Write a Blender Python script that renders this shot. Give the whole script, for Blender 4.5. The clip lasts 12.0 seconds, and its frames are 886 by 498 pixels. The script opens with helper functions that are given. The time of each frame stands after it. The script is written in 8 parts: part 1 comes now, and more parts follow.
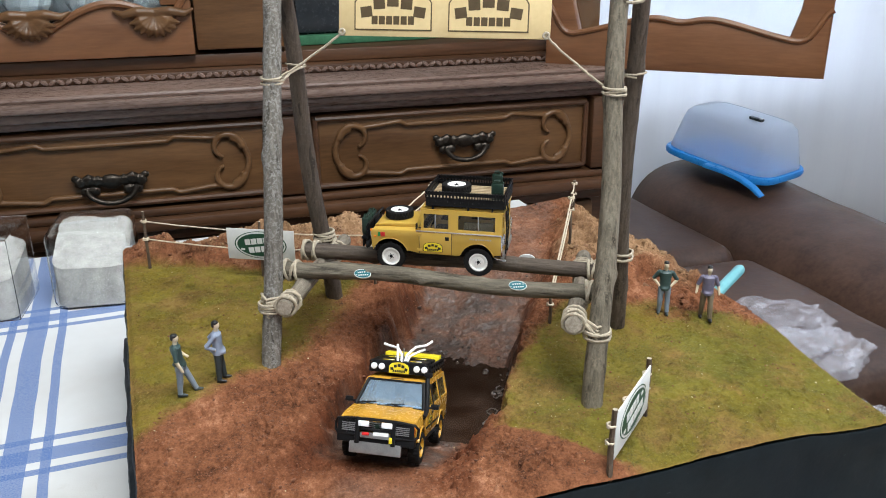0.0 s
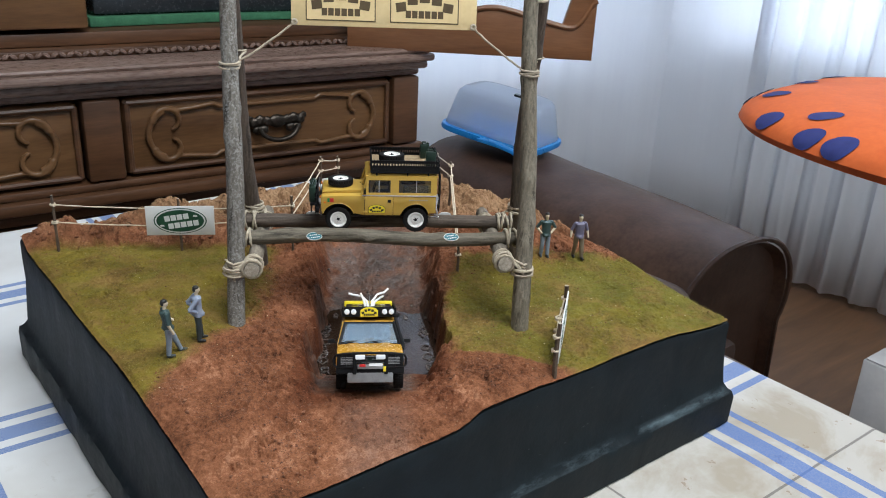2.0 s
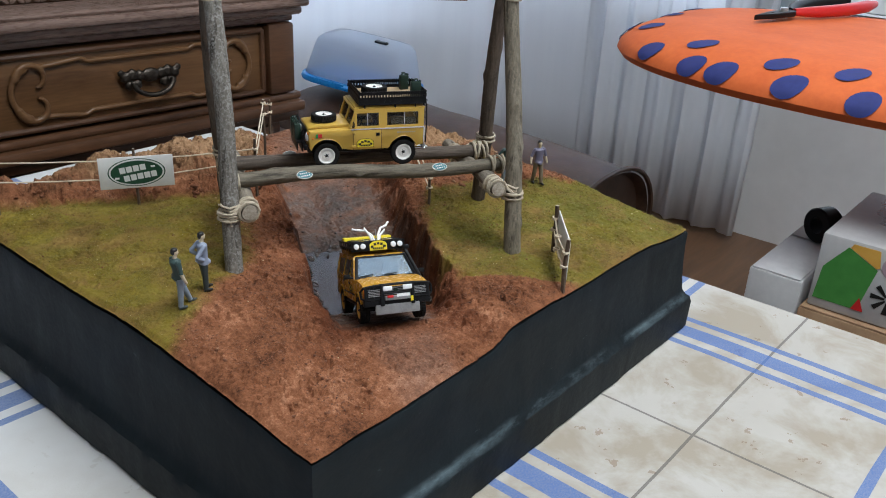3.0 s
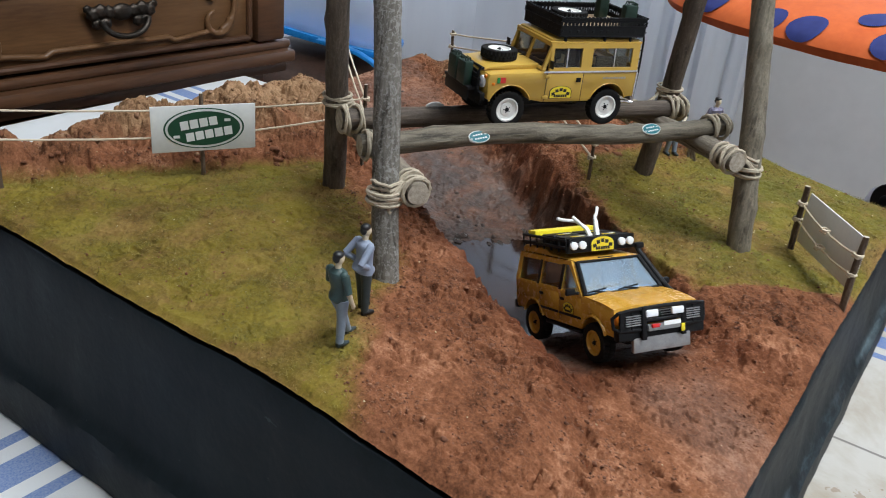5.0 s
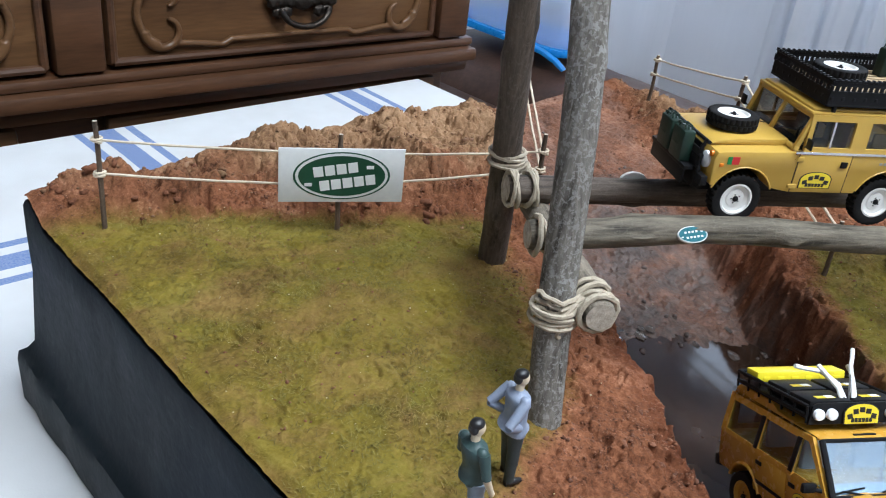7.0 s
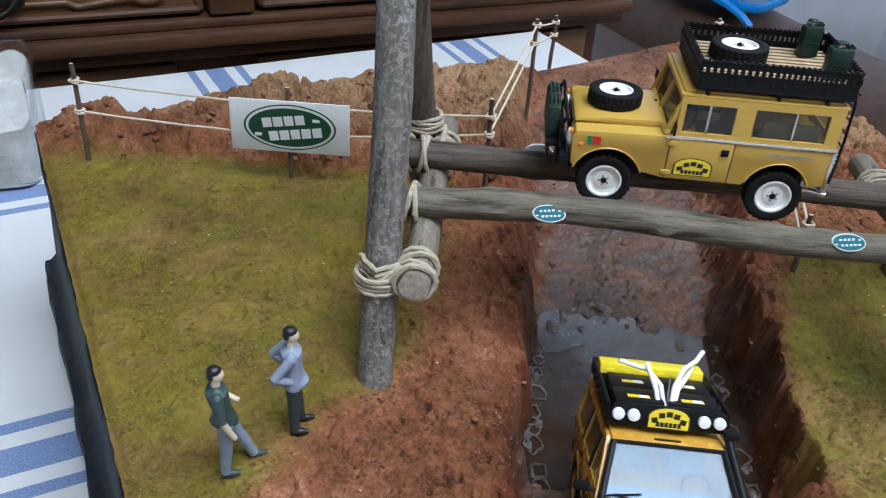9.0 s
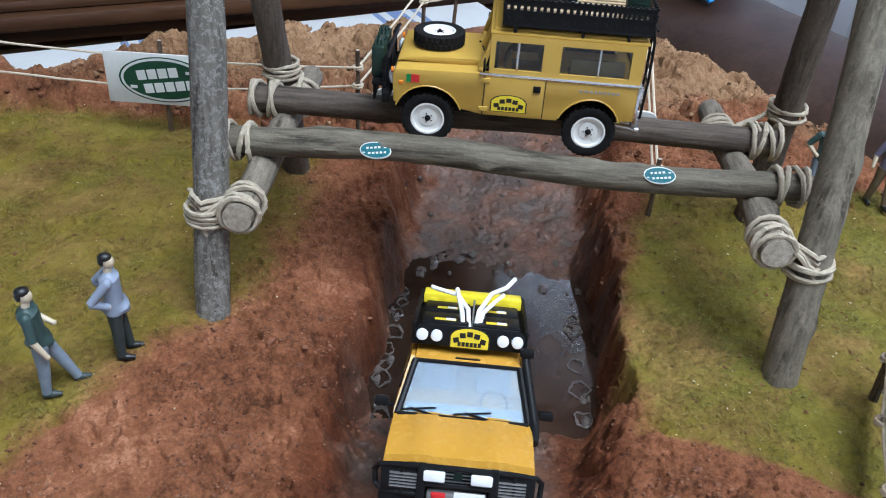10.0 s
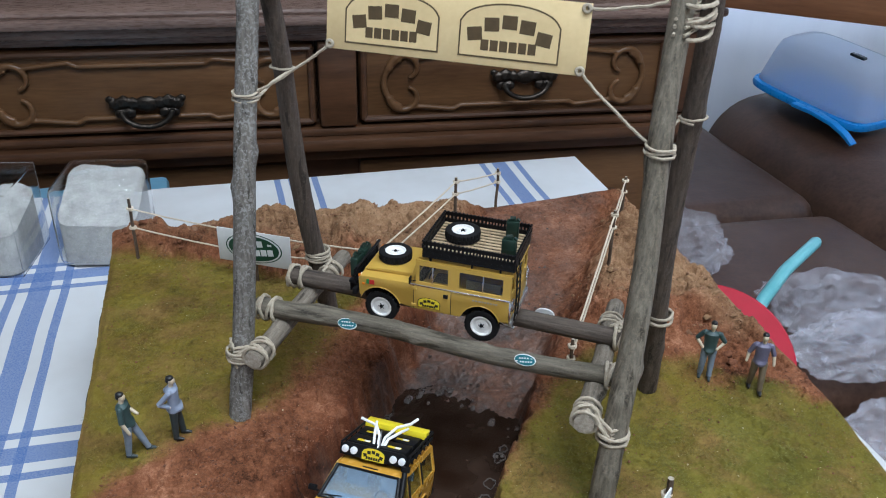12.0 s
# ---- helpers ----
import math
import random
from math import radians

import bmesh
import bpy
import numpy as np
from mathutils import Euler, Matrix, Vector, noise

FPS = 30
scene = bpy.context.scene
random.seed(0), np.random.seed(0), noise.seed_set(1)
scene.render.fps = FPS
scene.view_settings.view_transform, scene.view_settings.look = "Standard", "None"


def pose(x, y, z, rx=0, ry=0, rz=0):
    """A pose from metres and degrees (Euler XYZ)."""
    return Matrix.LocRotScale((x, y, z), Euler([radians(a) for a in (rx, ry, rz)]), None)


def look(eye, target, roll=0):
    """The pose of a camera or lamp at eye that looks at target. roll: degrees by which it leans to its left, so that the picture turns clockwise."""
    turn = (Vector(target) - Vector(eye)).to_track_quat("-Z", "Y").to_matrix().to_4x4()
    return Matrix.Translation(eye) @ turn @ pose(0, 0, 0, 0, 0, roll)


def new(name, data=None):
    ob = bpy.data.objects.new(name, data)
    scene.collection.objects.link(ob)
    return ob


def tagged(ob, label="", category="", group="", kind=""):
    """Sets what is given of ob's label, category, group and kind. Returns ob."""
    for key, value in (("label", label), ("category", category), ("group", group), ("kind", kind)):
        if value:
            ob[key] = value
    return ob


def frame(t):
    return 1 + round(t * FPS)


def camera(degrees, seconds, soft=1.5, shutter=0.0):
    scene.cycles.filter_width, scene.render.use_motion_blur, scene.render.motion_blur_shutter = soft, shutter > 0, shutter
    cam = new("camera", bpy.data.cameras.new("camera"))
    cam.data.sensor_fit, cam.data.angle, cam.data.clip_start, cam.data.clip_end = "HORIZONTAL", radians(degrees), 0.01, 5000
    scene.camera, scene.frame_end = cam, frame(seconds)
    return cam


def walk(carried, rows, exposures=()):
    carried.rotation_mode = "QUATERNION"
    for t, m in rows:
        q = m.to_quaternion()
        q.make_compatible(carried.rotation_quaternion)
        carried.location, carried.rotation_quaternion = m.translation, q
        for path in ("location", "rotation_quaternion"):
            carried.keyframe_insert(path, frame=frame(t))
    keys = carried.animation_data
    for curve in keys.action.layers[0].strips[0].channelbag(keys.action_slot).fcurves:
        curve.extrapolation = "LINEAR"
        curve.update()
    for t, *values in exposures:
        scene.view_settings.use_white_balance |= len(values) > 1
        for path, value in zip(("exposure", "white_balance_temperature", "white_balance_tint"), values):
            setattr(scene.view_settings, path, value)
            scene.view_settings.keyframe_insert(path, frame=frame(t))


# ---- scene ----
cam = camera(55.32, 12.0, 1.0, 0.12)
PATH = [
    (0, (-0.1761, -0.4807, 0.3438), (0.3746, 1.0089, -0.2626), -0.34),
    (0.5, (-0.1905, -0.5311, 0.3590), (0.3561, 0.9671, -0.2299), -0.03),
    (1, (-0.2142, -0.5538, 0.3595), (0.4027, 0.9263, -0.2051), 1.01),
    (1.5, (-0.2626, -0.5301, 0.3581), (0.5351, 0.8467, -0.2402), 1.85),
    (2, (-0.3229, -0.4954, 0.3578), (0.6665, 0.7345, -0.2734), 2.68),
    (2.5, (-0.3776, -0.4672, 0.3510), (0.7453, 0.6231, -0.3125), 2.73),
    (2.7, (-0.3951, -0.4547, 0.3476), (0.7627, 0.5888, -0.3309), 2.64),
    (4.3, (-0.4187, -0.2860, 0.2859), (0.9179, 0.4628, -0.4507), 5.79),
    (4.5, (-0.4059, -0.2732, 0.2844), (0.9064, 0.5139, -0.4562), 5.38),
    (5, (-0.3668, -0.2175, 0.2721), (0.9140, 0.6099, -0.4796), 6.00),
    (5.5, (-0.3399, -0.1894, 0.2609), (0.9109, 0.6774, -0.4967), 5.89),
    (6, (-0.3234, -0.1709, 0.2684), (0.9016, 0.7298, -0.4920), 5.87),
    (6.5, (-0.3038, -0.1608, 0.2720), (0.8547, 0.8142, -0.5009), 6.05),
    (7, (-0.2907, -0.1511, 0.2691), (0.7664, 0.9103, -0.5346), 6.60),
    (7.2, (-0.2849, -0.1535, 0.2676), (0.7155, 0.9514, -0.5500), 6.78),
    (8.8, (-0.2141, -0.2071, 0.2845), (0.4865, 1.0480, -0.6231), 4.32),
    (9, (-0.2001, -0.2161, 0.2851), (0.4935, 1.0292, -0.6414), 3.98),
    (9.5, (-0.1750, -0.2341, 0.2746), (0.5248, 0.9975, -0.6651), 3.97),
    (10, (-0.1620, -0.2564, 0.2810), (0.5405, 0.9651, -0.6700), 3.99),
    (10.5, (-0.1506, -0.2787, 0.2986), (0.4882, 0.9757, -0.6544), 2.35),
    (11, (-0.1402, -0.3013, 0.3247), (0.3785, 1.0368, -0.5866), 1.23),
    (11.5, (-0.1274, -0.3419, 0.3526), (0.3098, 1.0555, -0.5111), 1.43),
    (12, (-0.1085, -0.3887, 0.3904), (0.2820, 1.0535, -0.4204), 1.55),
]
EXPOSURES = [(0.0, -0.72, 6150, 10), (1.0, -0.74, 6150, 10), (1.5, -0.82, 6050, 10), (2.5, -1.09, 5960, 10), (4.5, -1.12, 6080, 10), (5.5, -0.64, 5760, 10), (6.0, -0.58, 5680, 10), (7.0, -0.60, 5620, 10), (9.0, -0.93, 5460, 10), (10.5, -0.79, 5360, 10), (11.0, -0.83, 5430, 10), (11.5, -1.17, 5520, 10), (12.0, -1.18, 5520, 10)]
walk(cam, [(t, look(eye, target, roll)) for t, eye, target, roll in PATH], EXPOSURES)

# ---- light and room light ----
world = bpy.data.worlds.new("world")
scene.world = world
world.use_nodes = True
wnt = world.node_tree
sky = wnt.nodes.new("ShaderNodeTexSky")
sky.sky_type, sky.sun_disc = "NISHITA", False
sky.sun_elevation, sky.sun_rotation = radians(35), radians(60)
wnt.links.new(sky.outputs["Color"], wnt.nodes["Background"].inputs["Color"])
wnt.nodes["Background"].inputs["Strength"].default_value = 0.1



def area_lamp(name, m, sx, sy, watts, colour):
    data = bpy.data.lights.new(name, "AREA")
    data.shape, data.size, data.size_y, data.energy, data.color = "RECTANGLE", sx, sy, watts, colour
    ob = new(name, data)
    ob.matrix_world = m
    return ob


CEILING_Z, FLOOR_Z = 1.85, -0.75
LAMP_X, LAMP_Y = 0.12, -0.70
area_lamp("ceiling_lamp_light", pose(LAMP_X, LAMP_Y, CEILING_Z - 0.16), 1.2, 1.2, 92, (0.965, 0.99, 0.955))
area_lamp("window_light", look((2.18, 0.25, 0.75), (0.0, 0.0, 0.1)), 1.3, 1.4, 20, (0.80, 0.90, 1.0))
area_lamp("curtained_window_light", look((1.48, 1.66, 0.80), (1.48, 0.0, 0.80)), 1.2, 1.8, 41, (0.88, 0.94, 1.0))
# added fill lamp behind the east curtain, to brighten its dim folds
area_lamp("east_curtained_window_light", look((2.275, 0.98, 0.70), (0.0, 0.98, 0.70)), 0.72, 1.4, 30, (0.90, 0.95, 1.0))

# ---- materials ----


def material(name, colour, rough=0.6, metal=0.0):
    m = bpy.data.materials.new(name)
    m.use_nodes = True
    b = m.node_tree.nodes["Principled BSDF"]
    b.inputs["Base Color"].default_value = (*colour, 1)
    b.inputs["Roughness"].default_value = rough
    b.inputs["Metallic"].default_value = metal
    return m


def link(m, a, b):
    m.node_tree.links.new(a, b)


def coords(m, scale=(1, 1, 1), kind="Object"):
    tc = m.node_tree.nodes.new("ShaderNodeTexCoord")
    mp = m.node_tree.nodes.new("ShaderNodeMapping")
    mp.inputs["Scale"].default_value = scale
    link(m, tc.outputs[kind], mp.inputs["Vector"])
    return mp.outputs["Vector"]


def noise_tex(m, scale, detail=4.0, rough=0.55, vec=None, distortion=0.0):
    n = m.node_tree.nodes.new("ShaderNodeTexNoise")
    n.inputs["Scale"].default_value, n.inputs["Detail"].default_value = scale, detail
    n.inputs["Roughness"].default_value, n.inputs["Distortion"].default_value = rough, distortion
    if vec is not None:
        link(m, vec, n.inputs["Vector"])
    return n


def ramp(m, fac, *stops):
    r = m.node_tree.nodes.new("ShaderNodeValToRGB")
    while len(r.color_ramp.elements) < len(stops):
        r.color_ramp.elements.new(0.5)
    for e, (p, c) in zip(r.color_ramp.elements, stops):
        e.position, e.color = p, (*c, 1)
    link(m, fac, r.inputs["Fac"])
    return r.outputs["Color"]


def mix(m, fac, a, b, blend="MIX"):
    n = m.node_tree.nodes.new("ShaderNodeMix")
    n.data_type, n.blend_type = "RGBA", blend
    for sock, val in ((n.inputs[0], fac), (n.inputs[6], a), (n.inputs[7], b)):
        if isinstance(val, bpy.types.NodeSocket):
            link(m, val, sock)
        else:
            sock.default_value = val if not isinstance(val, tuple) else (*val, 1)
    return n.outputs[2]


def math_node(m, op, a, b=None, c=None):
    n = m.node_tree.nodes.new("ShaderNodeMath")
    n.operation = op
    for i, val in enumerate((a, b, c)):
        if val is None:
            continue
        if isinstance(val, bpy.types.NodeSocket):
            link(m, val, n.inputs[i])
        else:
            n.inputs[i].default_value = val
    return n.outputs[0]


def bump(m, height, strength=0.4, distance=0.001):
    n = m.node_tree.nodes.new("ShaderNodeBump")
    n.inputs["Strength"].default_value, n.inputs["Distance"].default_value = strength, distance
    link(m, height, n.inputs["Height"])
    link(m, n.outputs["Normal"], m.node_tree.nodes["Principled BSDF"].inputs["Normal"])
    return n


def shader(m):
    return m.node_tree.nodes["Principled BSDF"]


def dull(m, level):
    """Less mirror-like shine than bare varnish."""
    shader(m).inputs["Specular IOR Level"].default_value = level
    return m


def varied(name, c1, c2, scale, rough=0.6, metal=0.0, bump_amount=0.3, distance=0.0005, stretch=(1, 1, 1), fine=6.0, kind="Object"):
    """Two tones mixed by noise at two scales, with a fine relief."""
    m = material(name, c1, rough, metal)
    vec = coords(m, stretch, kind)
    big, small = noise_tex(m, scale, 4, 0.6, vec), noise_tex(m, scale * fine, 5, 0.6, vec)
    f = math_node(m, "ADD", math_node(m, "MULTIPLY", big.outputs["Fac"], 0.6), math_node(m, "MULTIPLY", small.outputs["Fac"], 0.4))
    link(m, ramp(m, f, (0.35, c1), (0.65, c2)), shader(m).inputs["Base Color"])
    r = math_node(m, "ADD", math_node(m, "MULTIPLY", small.outputs["Fac"], 0.25), rough - 0.125)
    link(m, r, shader(m).inputs["Roughness"])
    if bump_amount:
        bump(m, f, bump_amount, distance)
    return m


def bark_material(name, dark, light, lichen, amount, heading=None):
    """Bark with streaks along the stick and pale flecks; heading: the plan direction of a lying stick."""
    m = material(name, dark, 0.8)
    tc = coords(m, (1, 1, 1))
    along = m.node_tree.nodes.new("ShaderNodeMapping")
    along.vector_type = "TEXTURE"
    along.inputs["Rotation"].default_value = (0, 0, heading or 0)
    along.inputs["Scale"].default_value = (1, 1, 9) if heading is None else (9, 1, 1)
    link(m, coords(m), along.inputs["Vector"])
    streak = noise_tex(m, 560, 5, 0.65, along.outputs["Vector"])
    crack = noise_tex(m, 210, 3, 0.6, along.outputs["Vector"])
    fleck = noise_tex(m, 620, 4, 0.7, tc, 0.6)
    patch = noise_tex(m, 60, 3, 0.6, tc)
    base = ramp(m, streak.outputs["Fac"], (0.3, dark), (0.72, light))
    split = ramp(m, crack.outputs["Fac"], (0.34, (0.35, 0.33, 0.30)), (0.42, (1, 1, 1)))
    base = mix(m, 1.0, base, split, "MULTIPLY")
    f = math_node(m, "MULTIPLY", math_node(m, "GREATER_THAN", fleck.outputs["Fac"], 0.60 - 0.1 * amount), math_node(m, "SMOOTH_MIN", math_node(m, "MULTIPLY", patch.outputs["Fac"], 1.2 * amount), 1.0, 0.1))
    link(m, mix(m, f, base, lichen), shader(m).inputs["Base Color"])
    h = math_node(m, "ADD", math_node(m, "ADD", streak.outputs["Fac"], math_node(m, "MULTIPLY", crack.outputs["Fac"], 1.5)), math_node(m, "MULTIPLY", fleck.outputs["Fac"], 0.4))
    bump(m, h, 0.8, 0.0006)
    return m


def wood_material(name, dark, light, scale=9.0, rough=0.35):
    """Polished furniture wood: long grain along x."""
    m = material(name, dark, rough)
    vec = coords(m, (0.35, 3.0, 3.0))
    g = noise_tex(m, scale, 6, 0.65, vec, 0.8)
    fine = noise_tex(m, scale * 14, 3, 0.6, vec)
    f = math_node(m, "ADD", math_node(m, "MULTIPLY", g.outputs["Fac"], 0.7), math_node(m, "MULTIPLY", fine.outputs["Fac"], 0.3))
    link(m, ramp(m, f, (0.32, dark), (0.68, light)), shader(m).inputs["Base Color"])
    link(m, math_node(m, "ADD", math_node(m, "MULTIPLY", fine.outputs["Fac"], 0.25), rough - 0.1), shader(m).inputs["Roughness"])
    bump(m, f, 0.15, 0.0006)
    return m


def stains_and_dimming(m, white, x, y):
    """Beige blotches and two sharp fold lines; the front's colour is also darkened against strong lamp light."""
    blot = noise_tex(m, 16, 5, 0.62, coords(m), 0.4)
    front = math_node(m, "MINIMUM", math_node(m, "MAXIMUM", math_node(m, "MULTIPLY", math_node(m, "SUBTRACT", -0.09, y), 9.0), 0.0), 1.0)
    side = math_node(m, "MULTIPLY", math_node(m, "MULTIPLY", math_node(m, "SUBTRACT", -0.17, x), 9.0), math_node(m, "MULTIPLY", math_node(m, "SUBTRACT", 0.06, y), 9.0))
    near_side = math_node(m, "MULTIPLY", math_node(m, "LESS_THAN", x, -0.17), math_node(m, "LESS_THAN", y, 0.06))
    side = math_node(m, "MINIMUM", math_node(m, "MAXIMUM", math_node(m, "MULTIPLY", side, near_side), 0.0), 1.0)
    front = math_node(m, "MAXIMUM", front, side)
    f = math_node(m, "MULTIPLY", front, ramp(m, blot.outputs["Fac"], (0.42, (0.55, 0.55, 0.55)), (0.60, (0.9, 0.9, 0.9))))
    c = mix(m, f, white, (0.29, 0.245, 0.18))
    fleck = math_node(m, "MULTIPLY", front, math_node(m, "GREATER_THAN", noise_tex(m, 55, 4, 0.7, coords(m)).outputs["Fac"], 0.645))
    c = mix(m, math_node(m, "MULTIPLY", fleck, 0.6), c, (0.22, 0.15, 0.09))
    near = math_node(m, "LESS_THAN", y, -0.14)
    line = math_node(m, "MAXIMUM", math_node(m, "LESS_THAN", math_node(m, "ABSOLUTE", math_node(m, "SUBTRACT", x, 0.072)), 0.0010), math_node(m, "LESS_THAN", math_node(m, "ABSOLUTE", math_node(m, "ADD", y, 0.266)), 0.0010))
    return mix(m, math_node(m, "MULTIPLY", math_node(m, "MULTIPLY", line, near), 0.75), c, (0.10, 0.09, 0.085))


def cloth_material():
    """White woven cotton with crossing blue bands: a broad band between two thin lines, every 24 cm both ways."""
    m = material("tablecloth_cotton", (0.8, 0.81, 0.82), 0.85)
    sep = m.node_tree.nodes.new("ShaderNodeSeparateXYZ")
    wob = noise_tex(m, 7, 2, 0.5, coords(m))
    add = m.node_tree.nodes.new("ShaderNodeVectorMath")
    add.operation = "MULTIPLY_ADD"
    link(m, wob.outputs["Color"], add.inputs[0])
    add.inputs[1].default_value = (0.006, 0.006, 0)
    link(m, coords(m), add.inputs[2])
    link(m, add.outputs[0], sep.inputs[0])
    masks = []
    for axis, centre in (("X", -0.281 + 0.242 * 40), ("Y", 0.092 + 0.242 * 40)):
        s = math_node(m, "MODULO", math_node(m, "ADD", sep.outputs[axis], 0.242 * 80.5 - centre), 0.242)
        d = math_node(m, "ABSOLUTE", math_node(m, "SUBTRACT", s, 0.121))
        broad = math_node(m, "LESS_THAN", d, 0.0085)
        thin = math_node(m, "LESS_THAN", math_node(m, "ABSOLUTE", math_node(m, "SUBTRACT", d, 0.021)), 0.0035)
        masks.append(math_node(m, "MAXIMUM", broad, thin))
    weave = noise_tex(m, 900, 2, 0.5, coords(m))
    stain = noise_tex(m, 9, 4, 0.6, coords(m))
    white = ramp(m, stain.outputs["Fac"], (0.35, (0.64, 0.655, 0.665)), (0.75, (0.54, 0.542, 0.538)))
    white = stains_and_dimming(m, white, sep.outputs["X"], sep.outputs["Y"])
    both = math_node(m, "ADD", math_node(m, "MULTIPLY", masks[0], 0.80), math_node(m, "MULTIPLY", masks[1], 0.80))
    both = math_node(m, "MULTIPLY", math_node(m, "MINIMUM", both, 0.92), math_node(m, "ADD", math_node(m, "MULTIPLY", weave.outputs["Fac"], 0.7), 0.6))
    link(m, mix(m, both, white, (0.045, 0.125, 0.36)), shader(m).inputs["Base Color"])
    bump(m, math_node(m, "ADD", weave.outputs["Fac"], math_node(m, "MULTIPLY", stain.outputs["Fac"], 3.0)), 0.25, 0.0006)
    return m


def turf_dye(m, vec):
    """0 where the turf is dyed ochre, 1 where it is olive green; greener towards one side of the base."""
    sep = m.node_tree.nodes.new("ShaderNodeSeparateXYZ")
    link(m, vec, sep.inputs[0])
    n = noise_tex(m, 11, 4, 0.6, vec, 0.5)
    f = math_node(m, "ADD", math_node(m, "MULTIPLY", math_node(m, "SUBTRACT", n.outputs["Fac"], 0.5), 2.6), math_node(m, "ADD", math_node(m, "MULTIPLY", sep.outputs["X"], 1.7), 0.24))
    return math_node(m, "MINIMUM", math_node(m, "MAXIMUM", f, 0.0), 1.0)


def terrain_material():
    """Modelled ground: red dirt, paler sand on the mounds, dyed turf and wet grey mud, by the painted masks."""
    m = material("modelled_ground", (0.2, 0.08, 0.04), 0.9)
    attr = m.node_tree.nodes.new("ShaderNodeAttribute")
    attr.attribute_name = "cover"
    sep = m.node_tree.nodes.new("ShaderNodeSeparateColor")
    link(m, attr.outputs["Color"], sep.inputs[0])
    vec = coords(m)
    grain, mid, big = noise_tex(m, 900, 4, 0.7, vec), noise_tex(m, 180, 4, 0.65, vec), noise_tex(m, 28, 4, 0.6, vec)
    f = math_node(m, "ADD", math_node(m, "MULTIPLY", grain.outputs["Fac"], 0.30), math_node(m, "ADD", math_node(m, "MULTIPLY", mid.outputs["Fac"], 0.30), math_node(m, "MULTIPLY", big.outputs["Fac"], 0.40)))
    dirt = ramp(m, f, (0.37, (0.040, 0.015, 0.007)), (0.46, (0.147, 0.056, 0.025)), (0.54, (0.220, 0.089, 0.042)), (0.61, (0.345, 0.165, 0.092)))
    sand = ramp(m, f, (0.36, (0.105, 0.054, 0.026)), (0.5, (0.26, 0.150, 0.078)), (0.64, (0.40, 0.260, 0.150)))
    dye = turf_dye(m, vec)
    turf = mix(m, dye, ramp(m, f, (0.32, (0.0800, 0.0560, 0.0080)), (0.5, (0.1680, 0.1260, 0.0170)), (0.68, (0.2400, 0.1850, 0.0380))), ramp(m, f, (0.32, (0.0520, 0.0500, 0.0080)), (0.5, (0.1120, 0.1060, 0.0170)), (0.68, (0.1700, 0.1560, 0.0350))))
    mud = ramp(m, f, (0.36, (0.030, 0.021, 0.017)), (0.5, (0.085, 0.060, 0.049)), (0.64, (0.155, 0.118, 0.100)))
    c = mix(m, sep.outputs[2], dirt, sand)
    smear = ramp(m, noise_tex(m, 48, 5, 0.65, vec, 0.8).outputs["Fac"], (0.36, (0.35, 0.35, 0.35)), (0.58, (1, 1, 1)))
    c = mix(m, math_node(m, "MULTIPLY", sep.outputs[1], smear), c, mud)
    # the alpha mask multiplies the ground colour darker along the trench walls
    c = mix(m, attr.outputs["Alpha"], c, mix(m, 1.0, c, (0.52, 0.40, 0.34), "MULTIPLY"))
    bare_patch = ramp(m, noise_tex(m, 34, 5, 0.65, vec, 0.6).outputs["Fac"], (0.46, (0, 0, 0)), (0.66, (0.85, 0.85, 0.85)))
    turf = mix(m, bare_patch, turf, ramp(m, f, (0.34, (0.085, 0.050, 0.014)), (0.66, (0.30, 0.185, 0.060))))
    c = mix(m, sep.outputs[0], c, turf)
    link(m, c, shader(m).inputs["Base Color"])
    wet = math_node(m, "SUBTRACT", 0.92, math_node(m, "MULTIPLY", sep.outputs[1], math_node(m, "ADD", 0.22, math_node(m, "MULTIPLY", mid.outputs["Fac"], 0.50))))
    link(m, wet, shader(m).inputs["Roughness"])
    link(m, math_node(m, "ADD", 0.18, math_node(m, "MULTIPLY", sep.outputs[1], 0.30)), shader(m).inputs["Specular IOR Level"])
    bump(m, f, 0.75, 0.0020)
    return m


M_CLOTH = cloth_material()
M_GROUND = terrain_material()
M_PLINTH = varied("black_paint", (0.0050, 0.0078, 0.0100), (0.0115, 0.0170, 0.0205), 26, 0.55, 0, 0.5, 0.0012, (1, 1, 1), 9)


def scuffed_ledge(m):
    """Pale rubbed streaks along the step of the painted plinth."""
    base = shader(m).inputs["Base Color"].links[0].from_socket
    sep = m.node_tree.nodes.new("ShaderNodeSeparateXYZ")
    link(m, coords(m), sep.inputs[0])
    d = math_node(m, "ABSOLUTE", math_node(m, "SUBTRACT", sep.outputs["Z"], 0.0295))
    band = math_node(m, "MAXIMUM", math_node(m, "SUBTRACT", 1.0, math_node(m, "MULTIPLY", d, 260.0)), 0.0)
    rub = ramp(m, noise_tex(m, 22, 5, 0.7, coords(m, (1, 1, 4))).outputs["Fac"], (0.42, (0, 0, 0)), (0.62, (1, 1, 1)))
    facing = math_node(m, "LESS_THAN", sep.outputs["Y"], -0.18)
    c = mix(m, math_node(m, "MULTIPLY", math_node(m, "MULTIPLY", math_node(m, "MULTIPLY", band, rub), facing), 0.75), base, (0.11, 0.15, 0.17))
    chip = math_node(m, "GREATER_THAN", noise_tex(m, 75, 4, 0.75, coords(m, (1, 1, 3))).outputs["Fac"], 0.70)
    link(m, mix(m, math_node(m, "MULTIPLY", chip, 0.5), c, (0.06, 0.075, 0.08)), shader(m).inputs["Base Color"])


